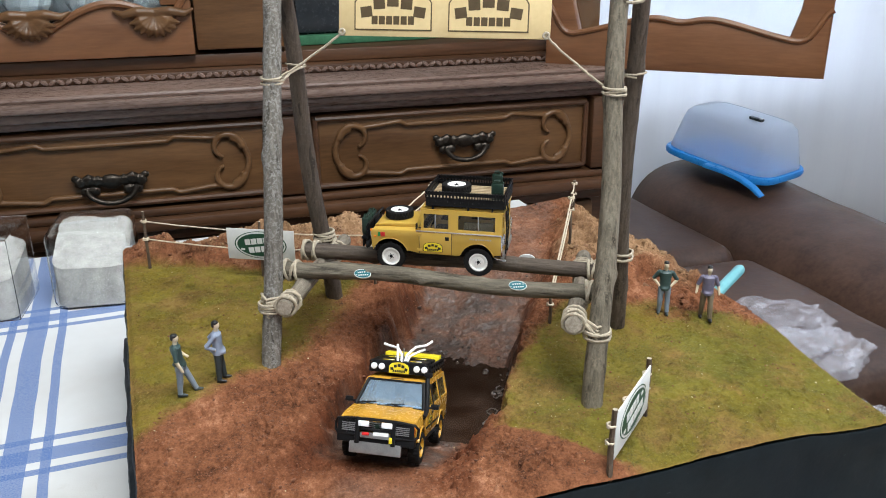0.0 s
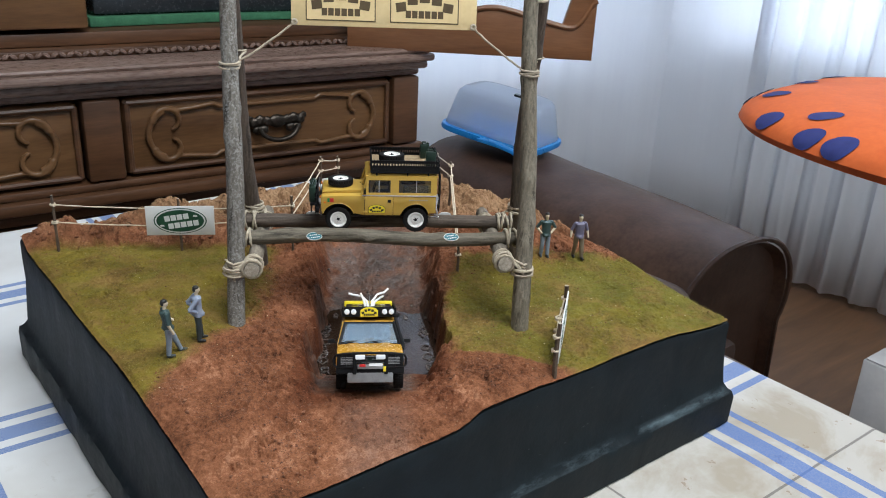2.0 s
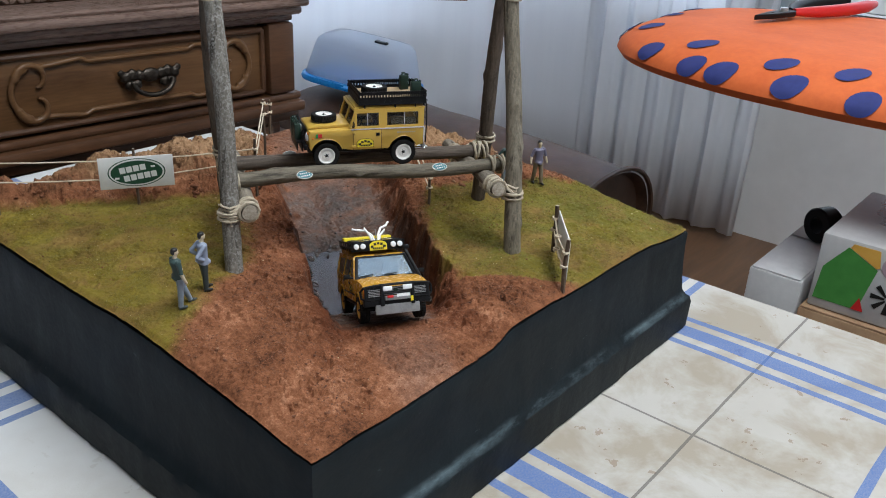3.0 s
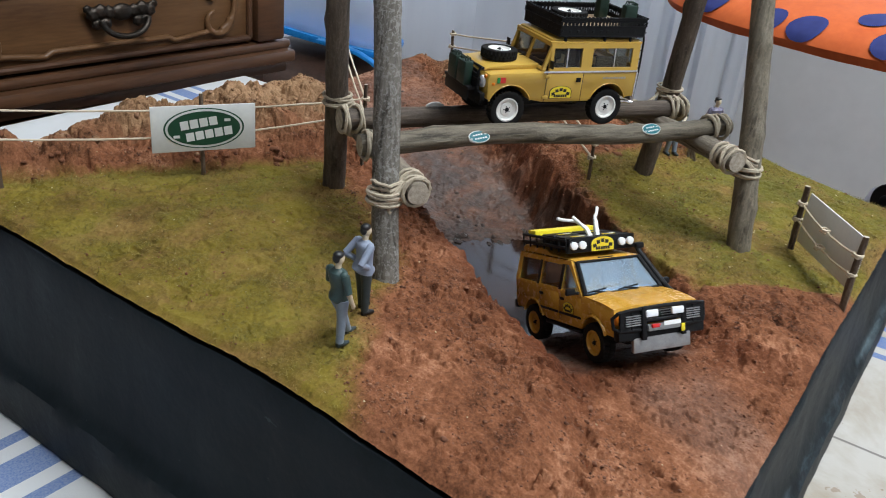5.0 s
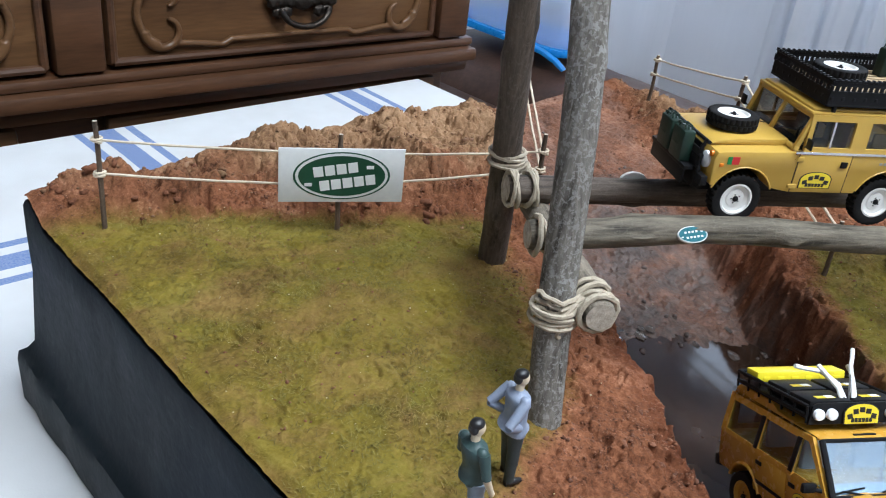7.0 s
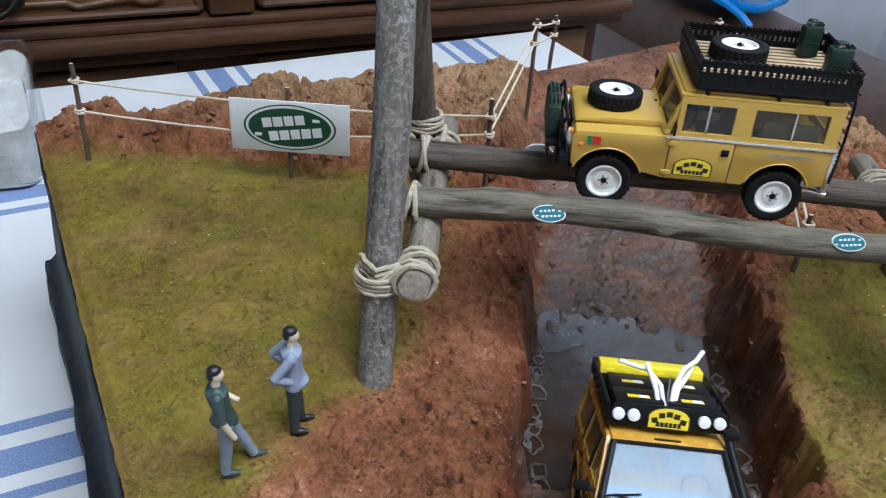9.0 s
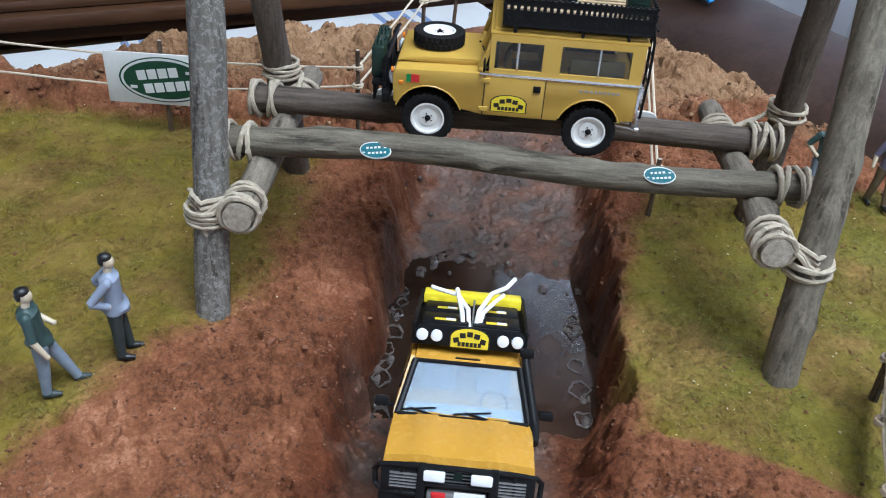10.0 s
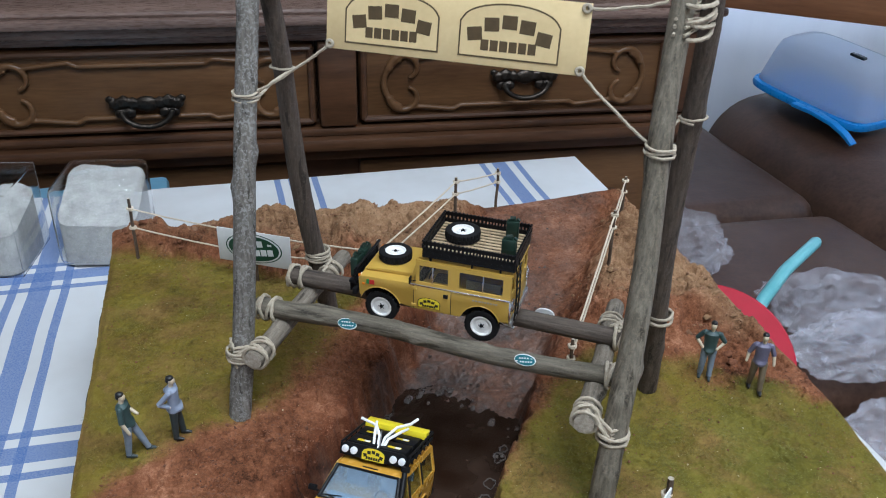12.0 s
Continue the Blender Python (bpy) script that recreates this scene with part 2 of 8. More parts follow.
scuffed_ledge(M_PLINTH)
# paler than the walnut: the top's glossy sheen is put into the colour
M_TOPWOOD = wood_material("worn_top_moulding", (0.105, 0.066, 0.052), (0.27, 0.185, 0.150), 12, 0.26)
M_BARK = bark_material("grey_bark", (0.070, 0.060, 0.049), (0.220, 0.202, 0.176), (0.42, 0.42, 0.405), 0.62)
M_BARK2 = bark_material("peeled_branch", (0.085, 0.072, 0.050), (0.235, 0.205, 0.155), (0.34, 0.28, 0.2), 0.4)
M_BARKD = bark_material("dark_bark", (0.045, 0.032, 0.025), (0.125, 0.095, 0.07), (0.2, 0.17, 0.14), 0.3)
HEAD = math.atan2(-0.533, 0.846)
M_LOG = bark_material("weathered_log", (0.060, 0.050, 0.035), (0.190, 0.163, 0.120), (0.28, 0.25, 0.20), 0.2, HEAD)
M_LOGD = bark_material("dark_log", (0.045, 0.033, 0.026), (0.135, 0.105, 0.080), (0.2, 0.17, 0.14), 0.2, HEAD)
M_CROSS = bark_material("short_beam_bark", (0.090, 0.075, 0.055), (0.26, 0.22, 0.17), (0.34, 0.30, 0.24), 0.4, HEAD + math.pi / 2)
M_ENDWOOD = varied("cut_wood", (0.26, 0.22, 0.17), (0.56, 0.50, 0.41), 420, 0.85, 0, 0.7, 0.0006)
M_ROPE = varied("hemp_string", (0.33, 0.275, 0.20), (0.50, 0.44, 0.34), 700, 0.9, 0, 0.6, 0.0003)
M_TWINE = varied("pale_twine", (0.52, 0.43, 0.31), (0.68, 0.60, 0.47), 700, 0.9, 0, 0.5, 0.0002)
M_CABINET = wood_material("varnished_walnut", (0.038, 0.0170, 0.0084), (0.134, 0.062, 0.029), 7, 0.33)
M_CABINET2 = wood_material("varnished_drawer_front", (0.078, 0.036, 0.0145), (0.190, 0.098, 0.042), 7, 0.33)
M_DOORWOOD = wood_material("varnished_door_frame", (0.125, 0.050, 0.019), (0.25, 0.112, 0.048), 6, 0.36)
M_LEATHER = varied("brown_leather", (0.052, 0.026, 0.016), (0.100, 0.055, 0.036), 14, 0.48, 0, 0.35, 0.0025, (1, 1, 1), 8)
dull(M_PLINTH, 0.17), dull(M_LEATHER, 0.36), dull(M_CABINET, 0.5), dull(M_CABINET2, 0.35)
dull(M_LEATHER, 0.32)
M_WALL = varied("white_wall_paint", (0.62, 0.615, 0.61), (0.70, 0.695, 0.69), 3, 0.8, 0, 0.1, 0.001)
M_FLOOR = wood_material("floor_boards", (0.10, 0.05, 0.025), (0.22, 0.12, 0.06), 5, 0.4)

# ---- mesh helpers ----


def part(name, bm, mat, parent=None, label="", smooth=True):
    """One mesh object from a bmesh, under a thing or under a part."""
    me = bpy.data.meshes.new(name)
    bm.normal_update()
    if smooth:
        for f in bm.faces:
            f.smooth = True
    bm.to_mesh(me)
    bm.free()
    if smooth:
        me.set_sharp_from_angle(angle=radians(38))
    if mat is not None:
        me.materials.append(mat)
    ob = new(name, me)
    if parent is not None:
        ob.parent = parent
    if label:
        ob["label"] = label
    return ob


def thing(name, label, category, m=None, group="", kind=""):
    """An Empty at a thing's base, to parent its parts."""
    ob = new(name)
    ob.empty_display_size = 0.01
    if m is not None:
        ob.matrix_world = m
    return tagged(ob, label, category, group, kind)


def add_box(bm, centre, size, bevel=0.0, m=None, segments=2):
    """A box, bevelled."""
    r = bmesh.ops.create_cube(bm, size=1.0)
    verts = r["verts"]
    for v in verts:
        v.co = Vector((v.co.x * size[0], v.co.y * size[1], v.co.z * size[2])) + Vector(centre)
    if bevel:
        edges = list({e for v in verts for e in v.link_edges})
        out = bmesh.ops.bevel(bm, geom=edges, offset=bevel, segments=segments, affect="EDGES", profile=0.5)
        verts = list({v for f in out["faces"] for v in f.verts} | {v for v in verts if v.is_valid})
    if m is not None:
        bmesh.ops.transform(bm, matrix=m, verts=verts)
    return verts


def box(centre, size, bevel=0.0, m=None):
    bm = bmesh.new()
    add_box(bm, centre, size, bevel, m)
    return bm


def add_tube(bm, pts, radius, sides=10, caps=True, closed=False):
    """A tube along points; radius is a number or one per point."""
    pts = [Vector(p) for p in pts]
    n = len(pts)
    radii = radius if isinstance(radius, (list, tuple)) else [radius] * n
    t0 = (pts[1] - pts[0]).normalized()
    side = t0.orthogonal().normalized()
    rings = []
    for i, p in enumerate(pts):
        a = pts[(i - 1) % n] if closed or i > 0 else p
        b = pts[(i + 1) % n] if closed or i < n - 1 else p
        t = (b - a).normalized() if (b - a).length > 1e-9 else t0
        side = (side - t * side.dot(t))
        side = side.normalized() if side.length > 1e-6 else t.orthogonal().normalized()
        up = t.cross(side)
        rings.append([bm.verts.new(p + radii[i] * (math.cos(2 * math.pi * k / sides) * side + math.sin(2 * math.pi * k / sides) * up)) for k in range(sides)])
    pairs = list(zip(rings, rings[1:])) + ([(rings[-1], rings[0])] if closed else [])
    for r0, r1 in pairs:
        for k in range(sides):
            bm.faces.new((r0[k], r0[(k + 1) % sides], r1[(k + 1) % sides], r1[k]))
    if caps and not closed:
        bm.faces.new(rings[0][::-1])
        bm.faces.new(rings[-1])
    return rings


def tube(pts, radius, sides=10, caps=True, closed=False):
    bm = bmesh.new()
    add_tube(bm, pts, radius, sides, caps, closed)
    return bm


def add_lathe(bm, profile, sides=24, m=None):
    """A turned body: profile of (radius, z); r = 0 closes it."""
    rings = []
    for r, z in profile:
        if r < 1e-7:
            rings.append([bm.verts.new((0, 0, z))])
        else:
            rings.append([bm.verts.new((r * math.cos(2 * math.pi * k / sides), r * math.sin(2 * math.pi * k / sides), z)) for k in range(sides)])
    for a, b in zip(rings, rings[1:]):
        for k in range(sides):
            q = [a[k % len(a)], a[(k + 1) % len(a)], b[(k + 1) % len(b)], b[k % len(b)]]
            q = [x for i, x in enumerate(q) if x not in q[:i]]
            if len(q) > 2:
                bm.faces.new(q)
    verts = [v for r in rings for v in r]
    if m is not None:
        bmesh.ops.transform(bm, matrix=m, verts=verts)
    return verts


def lathe(profile, sides=24, m=None):
    bm = bmesh.new()
    add_lathe(bm, profile, sides, m)
    return bm


def add_prism(bm, outline, depth, m=None, bevel=0.0):
    """An outline in x, z pushed along y, from -depth/2 to depth/2."""
    a = [bm.verts.new((x, -depth / 2, z)) for x, z in outline]
    b = [bm.verts.new((x, depth / 2, z)) for x, z in outline]
    n = len(a)
    faces = [bm.faces.new(a), bm.faces.new(b[::-1])]
    for i in range(n):
        faces.append(bm.faces.new((a[(i + 1) % n], a[i], b[i], b[(i + 1) % n])))
    bmesh.ops.recalc_face_normals(bm, faces=faces)
    verts = a + b
    if bevel:
        edges = list({e for f in faces[:2] for e in f.edges})
        out = bmesh.ops.bevel(bm, geom=edges, offset=bevel, segments=2, affect="EDGES", profile=0.5)
        verts = [v for v in set(verts) | {v for f in out["faces"] for v in f.verts} if v.is_valid]
    if m is not None:
        bmesh.ops.transform(bm, matrix=m, verts=verts)
    return verts


def prism(outline, depth, m=None, bevel=0.0):
    bm = bmesh.new()
    add_prism(bm, outline, depth, m, bevel)
    return bm


def smoothstep(a, b, x):
    t = np.clip((x - a) / (b - a), 0, 1)
    return t * t * (3 - 2 * t)


LATTICE = np.random.RandomState(7).rand(256, 256)


def lattice_noise(x, y):
    """Smooth value noise in 0..1 on arrays, one cell a unit."""
    xi, yi = np.floor(x).astype(int), np.floor(y).astype(int)
    fx, fy = x - xi, y - yi
    fx, fy = fx * fx * (3 - 2 * fx), fy * fy * (3 - 2 * fy)
    g = lambda i, j: LATTICE[i & 255, j & 255]
    return (g(xi, yi) * (1 - fx) + g(xi + 1, yi) * fx) * (1 - fy) + (g(xi, yi + 1) * (1 - fx) + g(xi + 1, yi + 1) * fx) * fy


def rough_noise(x, y, scale, octaves=4, gain=0.5, shift=0.0):
    """Layered noise, about -1..1."""
    total, amp, weight = 0, 1.0, 0
    for o in range(octaves):
        k = scale * 2.03 ** o
        total = total + amp * (2 * lattice_noise(x * k + 17.3 * o + shift, y * k + 9.1 * o + 2 * shift) - 1)
        weight += amp
        amp *= gain
    return total / weight * 1.6

# ---- the room ----


def structure(name, bm, mat, label, category, smooth=False):
    return tagged(part(name, bm, mat, None, "", smooth), label, category, "", "structure")


X0, X1, Y0, Y1 = -2.4, 2.3, -2.4, 1.62
structure("floor", box(((X0 + X1) / 2, (Y0 + Y1) / 2, FLOOR_Z - 0.05), (X1 - X0 + 0.4, Y1 - Y0 + 0.4, 0.1)), M_FLOOR, "brown wooden floor of the living room", "floor")
structure("ceiling", box(((X0 + X1) / 2, (Y0 + Y1) / 2, CEILING_Z + 0.05), (X1 - X0 + 0.4, Y1 - Y0 + 0.4, 0.1)), M_WALL, "plain white painted ceiling", "ceiling")
H_WALL = CEILING_Z - FLOOR_Z
Z_MID = (CEILING_Z + FLOOR_Z) / 2
VX0, VX1, VZ0, VZ1 = 0.85, 2.15, -0.12, 1.75
bm = bmesh.new()
add_box(bm, ((X0 - 0.2 + VX0) / 2, Y1 + 0.1, Z_MID), (VX0 - X0 + 0.2, 0.2, H_WALL))
add_box(bm, ((X1 + 0.2 + VX1) / 2, Y1 + 0.1, Z_MID), (X1 + 0.2 - VX1, 0.2, H_WALL))
add_box(bm, ((VX0 + VX1) / 2, Y1 + 0.1, (FLOOR_Z + VZ0) / 2), (VX1 - VX0, 0.2, VZ0 - FLOOR_Z))
add_box(bm, ((VX0 + VX1) / 2, Y1 + 0.1, (CEILING_Z + VZ1) / 2), (VX1 - VX0, 0.2, CEILING_Z - VZ1))
structure("wall_north", bm, M_WALL, "white painted wall with a curtained window beside the sideboard", "wall")
structure("wall_south", box(((X0 + X1) / 2, Y0 - 0.1, Z_MID), (X1 - X0 + 0.4, 0.2, H_WALL)), M_WALL, "plain white painted wall", "wall")
structure("wall_west", box((X0 - 0.1, (Y0 + Y1) / 2, Z_MID), (0.2, Y1 - Y0, H_WALL)), M_WALL, "plain white painted wall", "wall")
# east wall, with the window opening, lengthened northwards behind the curtain for the added fill light
WY0, WY1, WZ0, WZ1 = -0.95, 1.34, 0.0, 1.5
bm = bmesh.new()
add_box(bm, (X1 + 0.1, (Y0 + WY0) / 2, Z_MID), (0.2, WY0 - Y0, H_WALL))
add_box(bm, (X1 + 0.1, (WY1 + Y1) / 2, Z_MID), (0.2, Y1 - WY1, H_WALL))
add_box(bm, (X1 + 0.1, (WY0 + WY1) / 2, (FLOOR_Z + WZ0) / 2), (0.2, WY1 - WY0, WZ0 - FLOOR_Z))
add_box(bm, (X1 + 0.1, (WY0 + WY1) / 2, (CEILING_Z + WZ1) / 2), (0.2, WY1 - WY0, CEILING_Z - WZ1))
structure("wall_east", bm, M_WALL, "white painted wall with a window opening", "wall")

# ---- table ----
TX0, TX1, TY0, TY1 = -0.95, 0.293, -1.05, 0.503


def table_cloth():
    """A cloth over the table top, hanging over its edges with soft folds."""
    bm = bmesh.new()
    xs = [TX0 - 0.003 + i * (TX1 - TX0 + 0.006) / 110 for i in range(111)]
    ys = [TY0 - 0.003 + i * (TY1 - TY0 + 0.006) / 130 for i in range(131)]
    grid = [[bm.verts.new((x, y, 0.0007 * noise.noise((x * 9, y * 9, 0)) - 0.0012)) for y in ys] for x in xs]
    for i in range(110):
        for j in range(130):
            bm.faces.new((grid[i][j], grid[i + 1][j], grid[i + 1][j + 1], grid[i][j + 1]))
    border = [grid[i][0] for i in range(110)] + [grid[110][j] for j in range(130)] + [grid[i][130] for i in range(110, 0, -1)] + [grid[0][j] for j in range(130, 0, -1)]
    cx, cy = (TX0 + TX1) / 2, (TY0 + TY1) / 2
    prev = border
    for k, (out, dz) in enumerate(((0.004, -0.003), (0.006, -0.012), (0.008, -0.08), (0.012, -0.19))):
        ring = []
        for s, v in enumerate(border):
            sx = (v.co.x > TX1) - (v.co.x < TX0)
            sy = (v.co.y > TY1) - (v.co.y < TY0)
            fold = 0.008 * k * noise.noise((s * 0.13, 0, 0)) if k > 1 else 0
            ring.append(bm.verts.new((v.co.x + sx * (out + fold), v.co.y + sy * (out + fold), dz)))
        n = len(ring)
        for s in range(n):
            bm.faces.new((prev[s], ring[s], ring[(s + 1) % n], prev[(s + 1) % n]))
        prev = ring
    return bm


table = thing("dining_table", "wooden dining table under a white and blue cloth", "table", pose((TX0 + TX1) / 2, (TY0 + TY1) / 2, FLOOR_Z))
tw, td = TX1 - TX0, TY1 - TY0
part("tabletop", box((0, 0, 0.735), (tw, td, 0.024), 0.004), M_CABINET, table)
for sx in (-1, 1):
    for sy in (-1, 1):
        part("leg", box((sx * (tw / 2 - 0.06), sy * (td / 2 - 0.06), 0.3615), (0.06, 0.06, 0.723), 0.006), M_CABINET, table)
tagged(part("tablecloth", table_cloth(), M_CLOTH), "white cotton tablecloth with crossing blue stripe bands", "tablecloth")

# ---- diorama: plinth and ground ----
PX, PY = 0.197, 0.189
OX, OY = -0.02, -0.05
UX, UY, VX, VY = 0.846, -0.533, 0.533, 0.846


def uv_of(x, y):
    return (x - OX) * UX + (y - OY) * UY, (x - OX) * VX + (y - OY) * VY


def at_uv(u, v, z=0.0):
    return Vector((OX + u * UX + v * VX, OY + u * UY + v * VY, z))


def floor_height(v):
    return np.interp(v, [-0.22, -0.15, -0.118, -0.104, -0.054, -0.033, -0.01, 0.030, 0.050, 0.062, 0.085, 0.15, 0.22, 0.33],
                     [0.087, 0.0885, 0.0908, 0.0908, 0.0715, 0.0620, 0.0565, 0.0590, 0.0646, 0.0668, 0.0700, 0.0815, 0.0965, 0.1090])


WATER_Z = 0.0655


def ground_height(x, y, detail=True, stain=False):
    """The ground and its covers (turf, mud, sand) at x, y, as arrays; stain adds the trench-wall darkening mask."""
    u, v = uv_of(x, y)
    w = rough_noise(x, y, 30, 3)
    uw = u + 0.005 * w
    g = 0.102 + 0.0012 * rough_noise(x, y, 18, 3, 0.5, 3.0)
    corner_f = np.hypot(x + PX, y + PY)
    corner_r = np.hypot(x - PX, y + PY)
    g = g - 0.011 * smoothstep(0.17, 0.0, corner_f) - 0.007 * smoothstep(0.09, 0.0, corner_r)
    inside = np.minimum(PX - np.abs(x), PY - np.abs(y))
    g = g + 0.0028 * smoothstep(0.0, 0.045, inside) * smoothstep(0.03, 0.07, np.abs(u)) * smoothstep(0.11, 0.08, v)
    # banks beside the trench: bare, sloping a little towards it
    bank = smoothstep(-0.10, -0.045, u) * smoothstep(0.09, 0.05, v)
    g = g - 0.006 * bank
    # mounds behind the fence, and behind the right-hand posts
    lumps = rough_noise(x, y, 34, 4, 0.55, 5.0)
    left = smoothstep(0.094, 0.114, v + 0.006 * w) * smoothstep(-0.035, -0.062, uw)
    right = smoothstep(0.082, 0.125, v + 0.008 * w) * smoothstep(0.047, 0.075, uw)
    g = g + left * (0.0105 + 0.0055 * lumps) * (1 - 0.25 * smoothstep(0.15, 0.19, y))
    g = g + right * (0.0115 + 0.0055 * lumps) * (1 - 0.9 * smoothstep(0.13, 0.2, x))
    # the trench
    f = floor_height(v) + 0.0008 * w
    front = smoothstep(-0.105, -0.165, v)
    back = smoothstep(0.05, 0.13, v)
    lf = -0.0385 - 0.012 * front + 0.004 * back
    ll = -0.0490 - 0.055 * front - 0.006 * back
    close = smoothstep(-0.050, -0.098, v)
    rf = 0.035 - 0.012 * close + 0.024 * front + 0.004 * back
    rl = 0.045 - 0.004 * close + 0.059 * front + 0.012 * back
    broken = uw + 0.0019 * rough_noise(x, y, 120, 3, 0.6, 77.0) + 0.0005 * rough_noise(x, y, 330, 2, 0.6, 13.0)
    cut = np.maximum(smoothstep(lf, ll, broken), smoothstep(rf, rl, broken))
    h = f + (np.maximum(g, f) - f) * cut
    ragged = 0.004 * rough_noise(x, y, 90, 3, 0.6, 23.0)
    rim_u = np.interp(v, [-0.16, -0.12, -0.104, -0.086, -0.057, -0.035, 0.02, 0.1], [-0.150, -0.134, -0.130, -0.119, -0.107, -0.090, -0.080, -0.080])
    turf = smoothstep(0.010, -0.010, uw + ragged - rim_u) * smoothstep(0.103, 0.092, v + 0.008 * w)
    rim_r = np.interp(v, [-0.16, -0.095, -0.084, -0.075, -0.066, -0.04, 0.02, 0.06, 0.1], [0.20, 0.118, 0.110, 0.078, 0.054, 0.0445, 0.0465, 0.057, 0.069])
    turf_r = smoothstep(-0.007, 0.007, uw + ragged - rim_r) * smoothstep(0.088, 0.074, v + 0.012 * w - 0.05 * np.maximum(0, u - 0.1))
    turf = np.maximum(turf, turf_r)
    turf = turf * (0.80 + 0.20 * smoothstep(0.0, 0.0028, np.minimum(PX - np.abs(x), PY - np.abs(y)) + 0.0014 * w))
    smeared = uw + 0.008 * rough_noise(x, y, 70, 3, 0.6, 66.0)
    in_trail = smoothstep(lf * 1.30, lf * 0.85, smeared) * smoothstep(rf * 1.30, rf * 0.85, smeared)
    mud = in_trail * (smoothstep(-0.02, 0.01, v) * (1 - 0.55 * smoothstep(0.13, 0.2, v)) + smoothstep(-0.108, -0.092, v) * smoothstep(-0.02, -0.035, v) * smoothstep(0.030, 0.018, uw) + 0.36 * smoothstep(-0.105, -0.125, v) * smoothstep(0.030, 0.010, np.abs(uw + 0.004)))
    mud = np.maximum(mud, smoothstep(0.067, 0.0635, h))
    sand = np.maximum(left * smoothstep(0.10, 0.155, v + 0.02 * lumps), right * smoothstep(0.11, 0.17, v + 0.02 * lumps))
    plain = h
    if detail:
        bare = 1 - turf
        clod = rough_noise(x, y, 240, 3, 0.6, 8.0)
        fine = rough_noise(x, y, 620, 2, 0.6, 1.0)
        lump = np.maximum(0, rough_noise(x, y, 120, 3, 0.55, 14.0))
        lip = np.exp(-((uw - ll + 0.010) / 0.016) ** 2) + np.exp(-((uw - rl - 0.002) / 0.008) ** 2)
        loose = np.clip(0.40 + 0.9 * lip + 1.3 * rough_noise(x, y, 48, 2, 0.6, 91.0), 0.15, 1.15)
        pit = np.clip((rough_noise(x, y, 270, 2, 0.6, 51.0) - 0.14) / 0.14, 0, 1) * loose
        crumb = np.abs(rough_noise(x, y, 330, 3, 0.65, 61.0))
        chunk = np.clip((rough_noise(x, y, 210, 2, 0.5, 17.0) - 0.02) / 0.10, 0, 1) * loose
        h = h + bare * (1 - 0.6 * (left + right)) * (0.0004 * clod + 0.0003 * fine + 0.0007 * lump + 0.0004 * crumb + 0.0010 * chunk - 0.0019 * pit) * (1 + 0.5 * cut * (1 - cut) * 4) * (1 - 0.6 * mud)
        knob = np.maximum(0, rough_noise(x, y, 52, 2, 0.45, 71.0) - 0.02)
        h = h + (left + right) * (0.0022 * np.abs(rough_noise(x, y, 70, 3, 0.6, 12.0)) + 0.0100 * np.sqrt(knob) + 0.0010 * clod + 0.0005 * fine - 0.0030 * pit - 0.0034 * np.exp(-(rough_noise(x, y, 85, 3, 0.6, 27.0) / 0.05) ** 2))
        h = h + turf * (0.0004 * fine + 0.0005 * rough_noise(x, y, 120, 2, 0.6, 33.0) - 0.0010 * pit)
        h = h + mud * smoothstep(0.02, 0.05, v) * (0.0009 * rough_noise(x, y, 120, 3, 0.5, 4.0) + 0.0004 * np.abs(rough_noise(x, y, 330, 2, 0.6, 44.0)) - 0.0004)
        # two wheel ruts up the trail
        h = h - in_trail * smoothstep(0.05, 0.1, v) * 0.0012 * (np.exp(-((u + 0.014) / 0.005) ** 2) + np.exp(-((u - 0.018) / 0.005) ** 2))
    # darkening mask: near and inside the trench, off the mud, broken by noise
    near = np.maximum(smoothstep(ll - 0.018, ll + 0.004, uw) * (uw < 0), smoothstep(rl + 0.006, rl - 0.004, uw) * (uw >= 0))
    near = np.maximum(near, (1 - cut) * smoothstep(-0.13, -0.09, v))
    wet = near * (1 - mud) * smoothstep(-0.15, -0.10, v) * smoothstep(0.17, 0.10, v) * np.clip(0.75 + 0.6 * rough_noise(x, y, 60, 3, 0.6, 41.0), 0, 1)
    edge = np.minimum(PX - np.abs(x), PY - np.abs(y))
    h = plain + (h - plain) * smoothstep(-0.004, 0.012, edge) - 0.0022 * smoothstep(0.004, 0.0, edge)
    return (h, turf, mud, sand, wet) if stain else (h, turf, mud, sand)


def z_at(x, y):
    return float(ground_height(np.array([x]), np.array([y]), False)[0][0])


